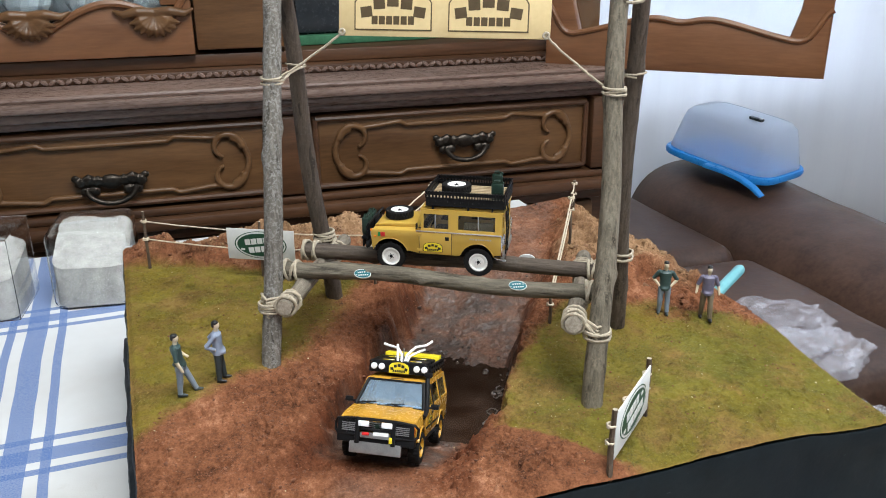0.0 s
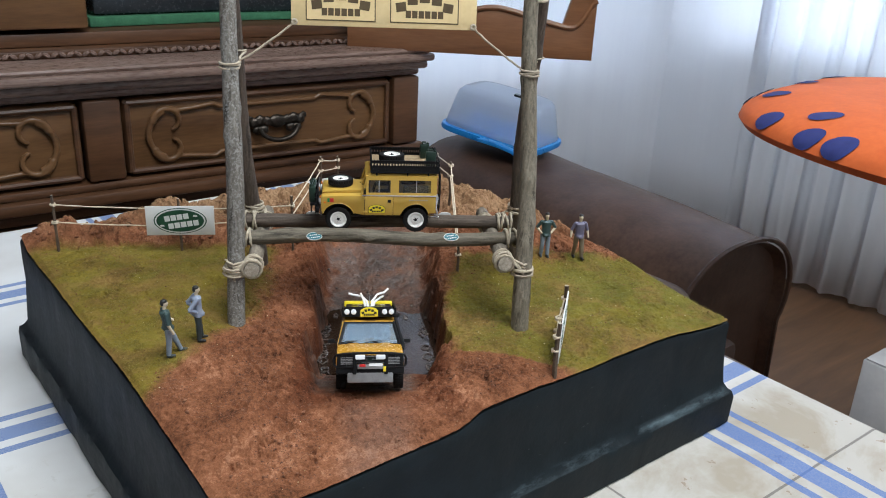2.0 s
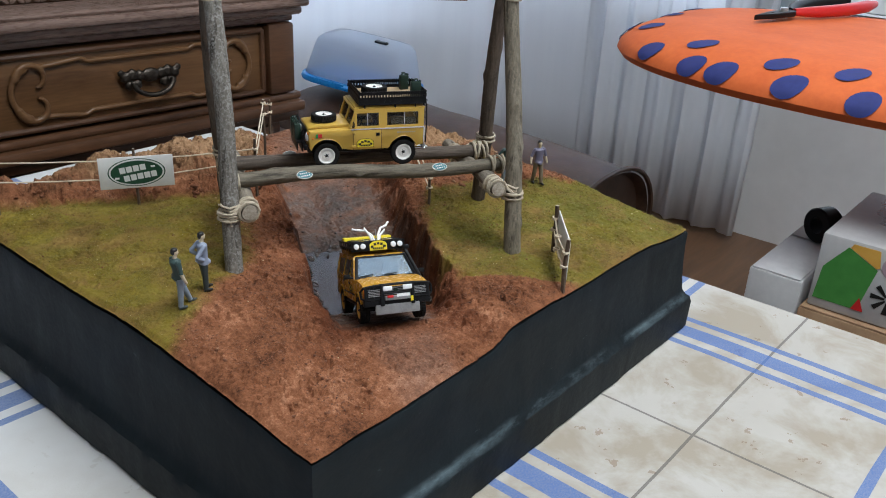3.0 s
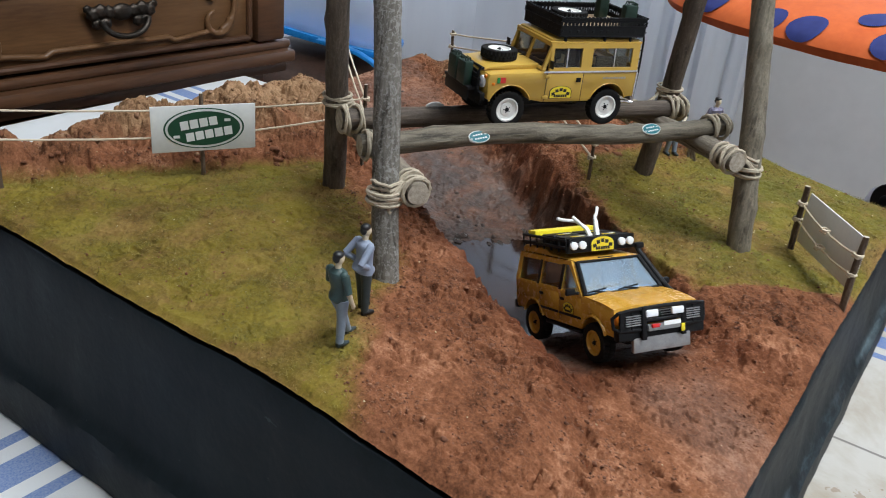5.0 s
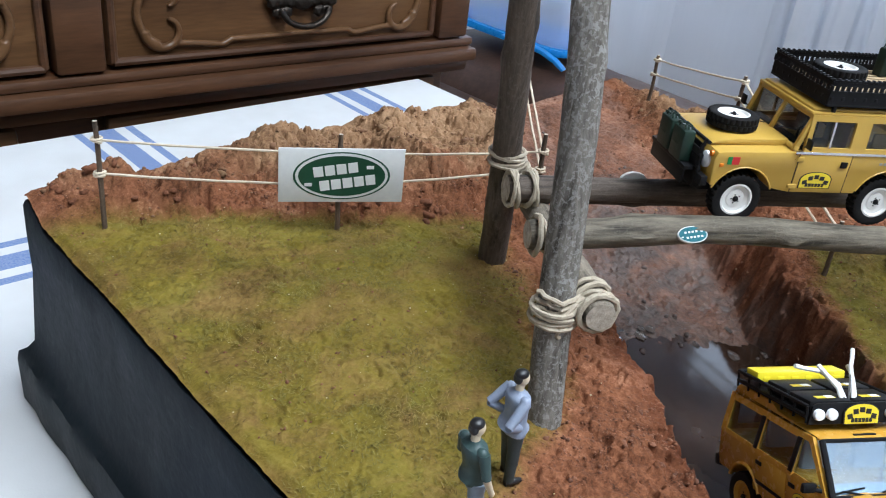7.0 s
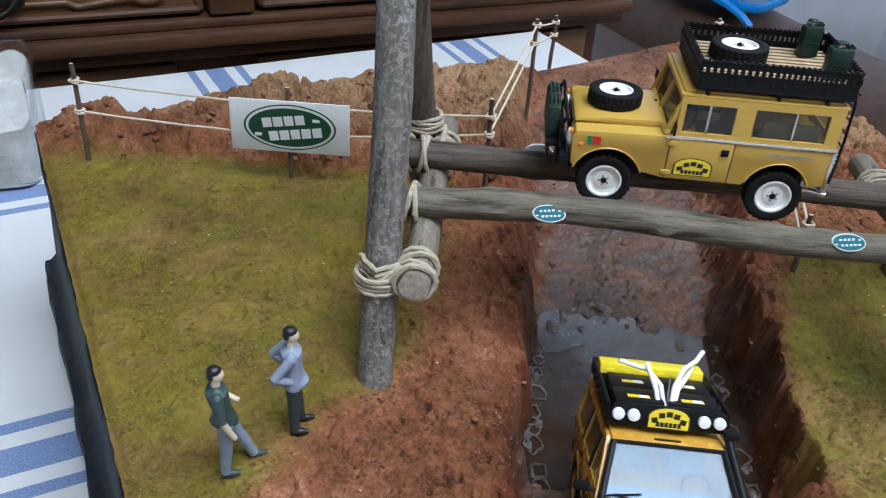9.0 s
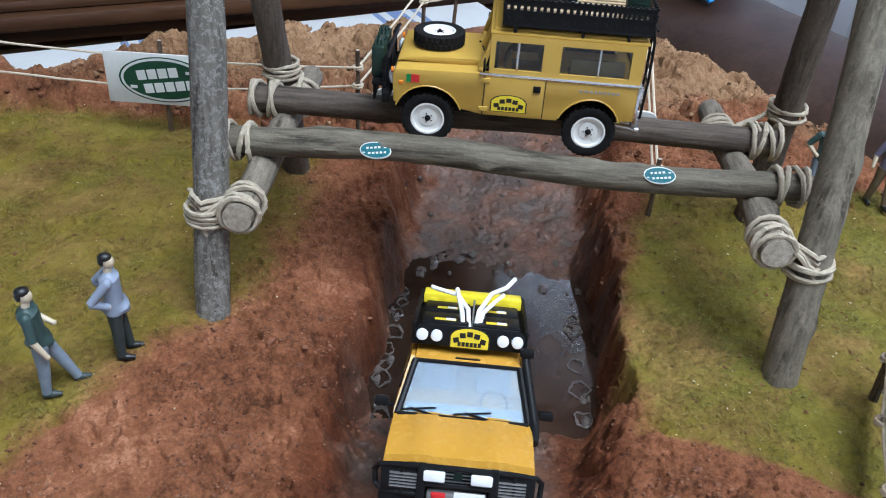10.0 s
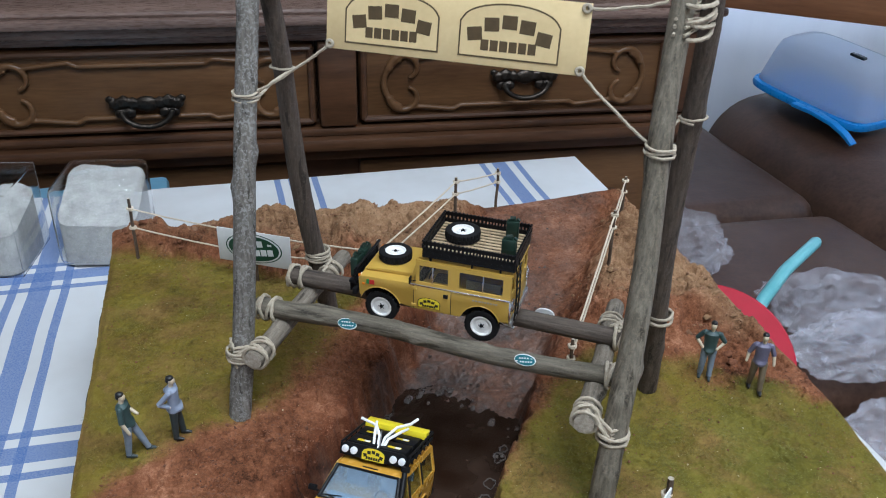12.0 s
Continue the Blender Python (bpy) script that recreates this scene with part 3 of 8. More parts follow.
def ground_mesh(nx=800, ny=768):
    xs, ys = np.linspace(-PX, PX, nx), np.linspace(-PY, PY, ny)
    gx, gy = np.meshgrid(xs, ys, indexing="ij")
    gx, gy = gx.ravel(), gy.ravel()
    h, turf, mud, sand, wet = ground_height(gx, gy, True, True)
    # ragged rim
    rim = np.minimum(PX - np.abs(gx), PY - np.abs(gy)) < 1e-6
    wig = -np.sign(np.where(np.abs(np.abs(gx) - PX) < 1e-6, gx, gy)) * -0.0005 * np.abs(rough_noise(gx, gy, 160, 3))
    px = np.where(rim & (np.abs(np.abs(gx) - PX) < 1e-6), gx + wig, gx)
    py = np.where(rim & (np.abs(np.abs(gy) - PY) < 1e-6), gy + wig, gy)
    me = bpy.data.meshes.new("diorama_ground")
    i, j = np.meshgrid(np.arange(nx - 1), np.arange(ny - 1), indexing="ij")
    a = (i * ny + j).ravel()
    quads = np.stack([a, a + ny, a + ny + 1, a + 1], axis=1)
    me.vertices.add(nx * ny)
    me.vertices.foreach_set("co", np.stack([px, py, h], axis=1).astype(np.float32).ravel())
    me.loops.add(quads.size)
    me.loops.foreach_set("vertex_index", quads.astype(np.int32).ravel())
    me.polygons.add(len(quads))
    me.polygons.foreach_set("loop_start", (np.arange(len(quads)) * 4).astype(np.int32))
    me.polygons.foreach_set("use_smooth", np.ones(len(quads), dtype=bool))
    me.update(calc_edges=True)
    col = me.color_attributes.new("cover", "FLOAT_COLOR", "POINT")
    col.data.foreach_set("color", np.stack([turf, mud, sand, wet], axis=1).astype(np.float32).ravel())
    me.materials.append(M_GROUND)
    return me


diorama = thing("diorama_base", "square diorama base with black painted plinth, red dirt and dyed turf", "diorama", pose(0, 0, 0))
ground = new("modelled_ground", ground_mesh())
ground.parent = diorama


def plinth_mesh():
    """The painted plinth: a skirting step at the foot and rough plastered sides up to the ground."""
    bm = bmesh.new()
    per = []
    n = 90
    for k in range(n):
        per.append((-1 + 2 * k / n, -1))
    for k in range(n):
        per.append((1, -1 + 2 * k / n))
    for k in range(n):
        per.append((1 - 2 * k / n, 1))
    for k in range(n):
        per.append((-1, 1 - 2 * k / n))
    tops = [z_at(sx * (PX - 0.0005), sy * (PY - 0.0005)) for sx, sy in per]
    levels = [(0.010, 0.0, 0), (0.0105, 0.0, 0.022), (0.0095, 0.0, 0.027), (0.0065, 0.0, 0.0295), (0.0035, 0.0, 0.034), (0.0018, 0.25, 0), (0.0012, 0.5, 0), (0.001, 0.75, 0), (0.0012, 0.93, 0), (0.0004, 0.965, 0), (-0.004, 0.955, 0)]
    rings = []
    for off, frac, z in levels:
        ring = []
        for (sx, sy), top in zip(per, tops):
            zz = z if frac == 0 else (0.034 + (top - 0.034) * frac + z)
            x, y = sx * (PX + off), sy * (PY + off)
            rough = 0.0011 * noise.noise((x * 40, y * 40, zz * 40)) + 0.0005 * noise.noise((x * 160, y * 160, zz * 160))
            nx, ny = (abs(sx) >= 0.999) * (1 if sx > 0 else -1), (abs(sy) >= 0.999) * (1 if sy > 0 else -1)
            ring.append(bm.verts.new((x + nx * rough, y + ny * rough, zz)))
        rings.append(ring)
    m = len(per)
    for a, b in zip(rings, rings[1:]):
        for k in range(m):
            bm.faces.new((a[k], a[(k + 1) % m], b[(k + 1) % m], b[k]))
    bm.faces.new(rings[0][::-1])
    return bm


part("plinth", plinth_mesh(), M_PLINTH, diorama, "black painted rough plinth with a skirting step")

# water in the trench
M_WATER = material("brown_resin_water", (0.020, 0.009, 0.005), 0.085)
wn = noise_tex(M_WATER, 45, 3, 0.5, coords(M_WATER))
link(M_WATER, ramp(M_WATER, wn.outputs["Fac"], (0.35, (0.020, 0.010, 0.006)), (0.7, (0.050, 0.031, 0.022))), shader(M_WATER).inputs["Base Color"])
bump(M_WATER, noise_tex(M_WATER, 70, 2, 0.5, coords(M_WATER)).outputs["Fac"], 0.06, 0.0007)
shader(M_WATER).inputs["IOR"].default_value = 1.6
bm = bmesh.new()
outline = [at_uv(a, b, WATER_Z) for a, b in ((-0.046, -0.06), (0.043, -0.06), (0.044, -0.03), (0.043, 0.03), (0.043, 0.085), (-0.046, 0.085), (-0.046, -0.01))]
top = [bm.verts.new(p) for p in outline]
low = [bm.verts.new(p - Vector((0, 0, 0.004))) for p in outline]
bm.faces.new(top)
for k in range(len(top)):
    bm.faces.new((top[k], low[k], low[(k + 1) % len(top)], top[(k + 1) % len(top)]))
part("muddy_water", bm, M_WATER, diorama, "still brown muddy water in the trench", smooth=False)

# ---- log bridge ----


def add_branch(bm, a, b, r0, r1, knots=3, seed=0, sides=16, steps=40, bend=0.002):
    """A natural stick: tapered, a little bent, with knots."""
    rnd = random.Random(seed)
    a, b = Vector(a), Vector(b)
    d = b - a
    s1 = d.orthogonal().normalized()
    s2 = d.normalized().cross(s1)
    ph = rnd.random() * 6
    bumps = [(rnd.random() * 0.8 + 0.1, rnd.random() * 2 * math.pi, rnd.uniform(0.12, 0.3)) for _ in range(knots)]
    rings = []
    for i in range(steps + 1):
        t = i / steps
        c = a + d * t + bend * (math.sin(t * 3.1 * 2 + ph) * math.sin(math.pi * t) * s1 + math.sin(t * 4.4 + ph * 2) * math.sin(math.pi * t) * s2)
        r = r0 + (r1 - r0) * t
        if i in (0, steps):
            r *= 0.93
        ring = []
        for k in range(sides):
            ang = 2 * math.pi * k / sides
            rr = r * (1 + 0.05 * noise.noise((math.cos(ang) * 2 + seed, math.sin(ang) * 2, t * 9)) + 0.03 * noise.noise((math.cos(ang) * 6 + seed, math.sin(ang) * 6, t * 60)))
            for bt, ba, bh in bumps:
                da = (ang - ba + math.pi) % (2 * math.pi) - math.pi
                rr += r * bh * math.exp(-((t - bt) * d.length / 0.004) ** 2 - (da / 0.55) ** 2)
            ring.append(bm.verts.new(c + rr * (math.cos(ang) * s1 + math.sin(ang) * s2)))
        rings.append(ring)
    for x, y in zip(rings, rings[1:]):
        for k in range(sides):
            bm.faces.new((x[k], x[(k + 1) % sides], y[(k + 1) % sides], y[k]))
    ends = [bm.faces.new(rings[0][::-1]), bm.faces.new(rings[-1])]
    return ends


def branch(name, a, b, r0, r1, mat, parent, label="", **kw):
    bm = bmesh.new()
    ends = add_branch(bm, a, b, r0, r1, **kw)
    for f in ends:
        f.material_index = 1
    ob = part(name, bm, mat, parent, label)
    ob.data.materials.append(M_ENDWOOD)
    return ob


def add_coil(bm, centre, axis, radius, turns, width, thick, seed=0, squash=1.0, side=None):
    """String wound round a stick."""
    rnd = random.Random(seed)
    axis = Vector(axis).normalized()
    s1 = Vector(side).normalized() if side is not None else axis.orthogonal().normalized()
    s1 = (s1 - axis * s1.dot(axis)).normalized()
    s2 = axis.cross(s1)
    steps = int(turns * 14)
    pts = []
    for i in range(steps + 1):
        t = i / steps
        ang = 2 * math.pi * turns * t + seed
        layer = 0.5 - 0.5 * math.cos(2 * math.pi * t * max(1, turns / 4))
        w = width * (layer - 0.5) + rnd.uniform(-0.3, 0.3) * thick
        r = radius + thick * (0.8 + 0.9 * rnd.random())
        pts.append(Vector(centre) + axis * w + r * (math.cos(ang) * s1 * squash + math.sin(ang) * s2))
    add_tube(bm, pts, thick, 6)


bridge = thing("log_bridge", "log bridge gate of bark-covered branches lashed with hemp string", "bridge", pose(0, 0, 0))
U3, V3 = Vector((UX, UY, 0)), Vector((VX, VY, 0))
TOP_Z = 0.327
POSTS = {}
for key, u, v, ut, vt, mat, r0, r1, lab in (
        ("fl", -0.0936, -0.0362, -0.0955, 0.0155, M_BARK, 0.0057, 0.0050, "grey lichen-flecked upright branch"),
        ("fr", 0.0937, -0.0370, 0.0945, 0.0160, M_BARK2, 0.0060, 0.0047, "peeled grey-brown upright branch"),
        ("rl", -0.0881, 0.0652, -0.0975, 0.0275, M_BARKD, 0.0058, 0.0046, "dark brown upright branch leaning forward"),
        ("rr", 0.1050, 0.0654, 0.1050, 0.0275, M_BARKD, 0.0056, 0.0046, "dark brown upright branch leaning forward")):
    base = at_uv(u, v)
    base.z = z_at(base.x, base.y) - 0.004
    top = at_uv(ut, vt, TOP_Z)
    POSTS[key] = (base, top)
    branch("post", base, top, r0, r1, mat, bridge, lab, knots=6, seed=len(POSTS) * 3, steps=90, bend=0.0022)


def on_post(key, z):
    a, b = POSTS[key]
    return a + (b - a) * ((z - a.z) / (b.z - a.z))


CROSS_Z, LOG_Z = 0.1402, 0.1496
for u, v0, z in ((-0.0825, -0.0360, CROSS_Z), (0.0812, -0.0335, CROSS_Z + 0.0036)):
    branch("cross_beam", at_uv(u, v0, z), at_uv(u, 0.0760, CROSS_Z + 0.001), 0.0050, 0.0048, M_CROSS, bridge, "short cross beam with sawn pale ends", knots=4, seed=21 + (u > 0), steps=50, bend=0.0006)
branch("bridge_log", at_uv(-0.0975, -0.0025, LOG_Z), at_uv(0.0985, -0.0030, LOG_Z + 0.0012), 0.0049, 0.0045, M_LOG, bridge, "long grey-brown bridge log", knots=8, seed=31, steps=80, bend=0.0020)
branch("bridge_log", at_uv(-0.0960, 0.0325, LOG_Z), at_uv(0.0965, 0.0315, LOG_Z), 0.0050, 0.0047, M_LOGD, bridge, "long dark bridge log", knots=6, seed=33, steps=80, bend=0.0008)

# ---- model cars ----
M_YELLOW = varied("sand_yellow_enamel", (0.49, 0.310, 0.052), (0.53, 0.338, 0.060), 60, 0.34, 0, 0.03, 0.0001)
M_ORANGE = varied("golden_yellow_enamel", (0.51, 0.268, 0.032), (0.55, 0.292, 0.038), 60, 0.26, 0, 0.03, 0.0001)
M_TYRE = varied("tyre_rubber", (0.008, 0.008, 0.009), (0.016, 0.015, 0.014), 500, 0.75, 0, 0.4, 0.0002)
M_RIMW = material("white_rim_paint", (0.78, 0.77, 0.74), 0.4)
M_RIMY = material("yellow_rim_paint", (0.55, 0.30, 0.03), 0.4)
M_BLACK = varied("satin_black_plastic", (0.006, 0.006, 0.007), (0.012, 0.012, 0.013), 300, 0.42, 0, 0.1, 0.0001)
M_CHROME = material("chrome_trim", (0.75, 0.75, 0.76), 0.18, 1.0)
M_SILVER = varied("dull_silver_metal", (0.32, 0.32, 0.33), (0.46, 0.46, 0.46), 300, 0.38, 0.8)
M_GREEN = varied("dark_green_can_paint", (0.005, 0.019, 0.012), (0.010, 0.030, 0.019), 200, 0.45)
M_SLAT = varied("rack_slat_wood", (0.38, 0.27, 0.15), (0.52, 0.40, 0.25), 300, 0.7, 0, 0.2, 0.0001, (1, 0.1, 1))
M_DECAL_Y = material("yellow_decal", (0.78, 0.62, 0.02), 0.4)
M_INK = material("black_print", (0.012, 0.011, 0.010), 0.45)
M_RED = material("red_paint", (0.55, 0.02, 0.02), 0.4)
M_FLAG_G = material("green_print", (0.01, 0.22, 0.05), 0.45)
M_WHITE = material("white_plastic", (0.82, 0.82, 0.81), 0.4)
M_YPLAST = material("bright_yellow_plastic", (0.80, 0.66, 0.02), 0.35)
M_LAMP = material("lamp_lens", (0.80, 0.82, 0.85), 0.12)
M_SEAT = varied("seat_vinyl", (0.045, 0.038, 0.024), (0.075, 0.062, 0.04), 200, 0.7)
M_SEATB = varied("pale_seat_vinyl", (0.34, 0.42, 0.48), (0.44, 0.52, 0.58), 200, 0.6)
M_AMBER = material("amber_lens", (0.75, 0.22, 0.02), 0.25)

dull(M_BLACK, 0.14), dull(M_TYRE, 0.12)


def glass_material(name, tint, rough=0.03):
    m = material(name, tint, rough)
    b = shader(m)
    b.inputs["Transmission Weight"].default_value, b.inputs["IOR"].default_value = 1.0, 1.45
    return m


M_GLASS = glass_material("clear_window_plastic", (0.55, 0.55, 0.50))
M_SCREEN = glass_material("milky_window_plastic", (0.34, 0.44, 0.55), 0.22)
shader(M_SCREEN).inputs["IOR"].default_value = 1.28
shader(M_SCREEN).inputs["Transmission Weight"].default_value = 0.78
M_GLASSB = glass_material("bluish_window_plastic", (0.40, 0.50, 0.57), 0.05)


class Kit:
    """Builds the parts of one scale model from sizes of the full-size car."""

    def __init__(self, root, scale, short=1.0, tail=1.0, lower=0.0, wide=0.0, cab=0.0):
        self.cab = cab
        self.root, self.scale, self.short, self.tail, self.lower, self.wide = root, scale, short, tail, lower, wide

    def add(self, name, bm, mat, parent=None, label="", smooth=True, about=None):
        """short: lengths along x are drawn in; round parts keep their shape about x = about."""
        for v in bm.verts:
            v.co.x = v.co.x * self.short if about is None else v.co.x - about + about * self.short
            if about is None and v.co.x < -1.1:
                v.co.x = -1.1 + (v.co.x + 1.1) * self.tail
            if about is None and self.cab:
                # the cab stands further back between the two axles
                x, high = v.co.x, v.co.z > 1.05
                a, b = ((0.80 - x) / 0.20, (x + 1.45) / 0.85) if high else ((0.62 - x) / 0.06, (x + 0.62) / 0.12)
                v.co.x -= self.cab * max(0.0, min(1.0, a, b))
            # a lower cab, and flanks that bulge below the waist
            if about is None and v.co.z > 1.18:
                v.co.z -= self.lower * min(1.0, (v.co.z - 1.18) / 0.64)
            v.co.y += math.copysign(min(abs(v.co.y), 0.9) * self.wide * min(1.0, max(0.0, (1.95 - v.co.z) / 0.7)), v.co.y)
        bmesh.ops.scale(bm, vec=(self.scale,) * 3, verts=bm.verts)
        return part(name, bm, mat, parent or self.root, label, smooth)

    def pane(self, name, corners, mat, thick=0.025, parent=None, label=""):
        """A flat pane with a little thickness."""
        bm = bmesh.new()
        c = [Vector(p) for p in corners]
        n = (c[1] - c[0]).cross(c[2] - c[0]).normalized() * thick
        a, b = [bm.verts.new(p) for p in c], [bm.verts.new(p - n) for p in c]
        bm.faces.new(a)
        bm.faces.new(b[::-1])
        for i in range(len(a)):
            bm.faces.new((a[(i + 1) % len(a)], a[i], b[i], b[(i + 1) % len(a)]))
        ob = self.add(name, bm, mat, parent, label, False)
        if "Transmission" in str(mat.name) or "window" in mat.name:
            ob.visible_shadow = False
        return ob


def wheel_bm(r, w):
    """Tyre with tread blocks, axis along y."""
    bm = bmesh.new()
    turn = Matrix.Rotation(radians(90), 4, "X")
    h = w / 2
    add_lathe(bm, [(r * 0.60, -h * 0.80), (r * 0.66, -h * 0.98), (r * 0.86, -h), (r * 0.94, -h * 0.96), (r * 0.99, -h * 0.86), (r, -h * 0.12), (r * 0.95, -h * 0.06), (r * 0.95, h * 0.06), (r, h * 0.12), (r * 0.99, h * 0.86), (r * 0.94, h * 0.96), (r * 0.86, h), (r * 0.66, h * 0.98), (r * 0.60, h * 0.80), (r * 0.58, 0)], 84, turn)
    # tread blocks: every third strip across the tyre is cut in, staggered on the two halves
    for v in bm.verts:
        rad = math.hypot(v.co.x, v.co.z)
        if rad > r * 0.98:
            k = round((math.atan2(v.co.z, v.co.x) + math.pi) / (2 * math.pi) * 84)
            if (k + (1 if v.co.y > 0 else 0)) % 3 == 0:
                v.co.x, v.co.z = v.co.x * 0.945, v.co.z * 0.945
    return bm


def make_wheel(kit, centre, r, w, rim_mat, side, parent=None, flat=False, rim_label=""):
    """tyre > rim, hub; side: +1 shows its outside to +y. flat: lies on its side."""
    m = Matrix.Translation(centre) @ (Matrix.Rotation(radians(90), 4, "X") if flat else Matrix.Identity(4)) @ (Matrix.Rotation(math.pi, 4, "Z") if side < 0 else Matrix.Identity(4))
    bm = wheel_bm(r, w)
    bmesh.ops.transform(bm, matrix=m, verts=bm.verts)
    tyre = kit.add("wheel", bm, M_TYRE, parent, about=centre[0])
    turn = m @ Matrix.Rotation(radians(-90), 4, "X")
    h = w / 2
    bm = lathe([(r * 0.62, h * 0.70), (r * 0.63, h * 0.92), (r * 0.57, h * 0.95), (r * 0.52, h * 0.55), (r * 0.36, h * 0.42), (r * 0.33, h * 0.60), (r * 0.20, h * 0.66), (0, h * 0.66)], 32, turn)
    for k in range(6):
        a = 2 * math.pi * k / 6
        add_lathe(bm, [(r * 0.035, h * 0.4), (r * 0.035, h * 0.62), (0, h * 0.64)], 6, turn @ Matrix.Translation((r * 0.27 * math.cos(a), r * 0.27 * math.sin(a), 0.04 * h)))
    kit.add("rim", bm, rim_mat, tyre, rim_label, about=centre[0])
    bm = lathe([(r * 0.12, h * 0.6), (r * 0.11, h * 0.80), (r * 0.06, h * 0.88), (r * 0.05, h * 1.04), (0, h * 1.06)], 12, turn)
    for k in range(5):
        a = 2 * math.pi * k / 5
        add_box(bm, (r * 0.17 * math.cos(a), r * 0.17 * math.sin(a), h * 0.66), (r * 0.05, r * 0.05, h * 0.10), 0, turn)
    kit.add("hub", bm, M_BLACK, tyre, about=centre[0])
    return tyre


def arch(cx, cz, r, a0, a1, n=12):
    return [(cx + r * math.cos(radians(a0 + (a1 - a0) * i / n)), cz + r * math.sin(radians(a0 + (a1 - a0) * i / n))) for i in range(n + 1)]


def make_decal(kit, parent, m, w, h, ground_mat, thick=0.006):
    """Arched sign plate: a coloured ground with a dark rim and dark bars for its two words. In the plane x, z of m, facing -y."""
    def outline(s, dz=0.0):
        pts = [(-w / 2 * s, -h / 2 * s), (w / 2 * s, -h / 2 * s), (w / 2 * s, h * 0.10 * s)]
        pts += [(w / 2 * s * 0.96 * math.cos(radians(a)), h * 0.10 * s + h * 0.40 * s * math.sin(radians(a))) for a in range(12, 170, 12)]
        return pts + [(-w / 2 * s, h * 0.10 * s)]
    plate = kit.add("emblem", prism(outline(1.0), thick, m), M_INK, parent, "arched emblem plate with two dark bars of writing", False)
    kit.add("ground", prism(outline(0.93), thick, m @ Matrix.Translation((0, -thick * 0.5, 0))), ground_mat, plate, "", False)
    bm = bmesh.new()
    for k in range(5):
        x = (k - 2) * w * 0.168
        z = h * 0.20 - h * 0.16 * (abs(k - 2) / 2) ** 2
        add_box(bm, (x, 0, z), (w * 0.142, thick, h * 0.24), 0, m @ Matrix.Translation((0, -thick * 1.1, 0)) @ Matrix.Rotation(-0.0 + 0.12 * (k - 2), 4, "Y"))
    for k in range(6):
        add_box(bm, ((k - 2.5) * w * 0.10, 0, -h * 0.29), (w * 0.080, thick, h * 0.20), 0, m @ Matrix.Translation((0, -thick * 1.1, 0)))
    kit.add("lettering", bm, M_INK, plate, "", False)
    return plate


def make_jerry_can(kit, m, w=0.34, d=0.16, h=0.44, parent=None):
    bm = bmesh.new()
    add_box(bm, (0, 0, h / 2), (w, d, h), 0.035)
    add_box(bm, (-w * 0.12, 0, h * 0.48), (w * 0.5, d * 1.06, h * 0.08), 0.01, Matrix.Rotation(0.0, 4, "Y"))
    for s in (-1, 0, 1):
        add_tube(bm, [(w * 0.28, s * d * 0.28, h), (w * 0.22, s * d * 0.28, h + 0.06), (-w * 0.18, s * d * 0.28, h + 0.06), (-w * 0.24, s * d * 0.28, h)], 0.014, 6)
    add_lathe(bm, [(0.045, 0), (0.045, 0.06), (0, 0.065)], 12, Matrix.Translation((-w * 0.38, 0, h - 0.02)) @ Matrix.Rotation(-0.5, 4, "Y"))
    bmesh.ops.transform(bm, matrix=m, verts=bm.verts)
    return kit.add("jerry_can", bm, M_GREEN, parent, "dark green jerry can")


def side_frame(bm, y, outer, holes, thick):
    """A flat side panel in x, z at y, as strips round rectangular holes of one height band."""
    x0, x1, z0, z1 = outer
    hz0, hz1 = holes[0][2], holes[0][3]
    add_box(bm, ((x0 + x1) / 2, y, (z0 + hz0) / 2), (x1 - x0, thick, hz0 - z0))
    add_box(bm, ((x0 + x1) / 2, y, (hz1 + z1) / 2), (x1 - x0, thick, z1 - hz1))
    xs = [x0] + [v for hx0, hx1, _, _ in holes for v in (hx0, hx1)] + [x1]
    for a, b in zip(xs[::2], xs[1::2]):
        add_box(bm, ((a + b) / 2, y, (hz0 + hz1) / 2), (b - a, thick, hz1 - hz0))


# -- short-wheelbase estate on the bridge --
CAR_A = Matrix(((-UX, -VX, 0, 0), (-UY, -VY, 0, 0), (0, 0, 1, 0), (0, 0, 0, 1)))


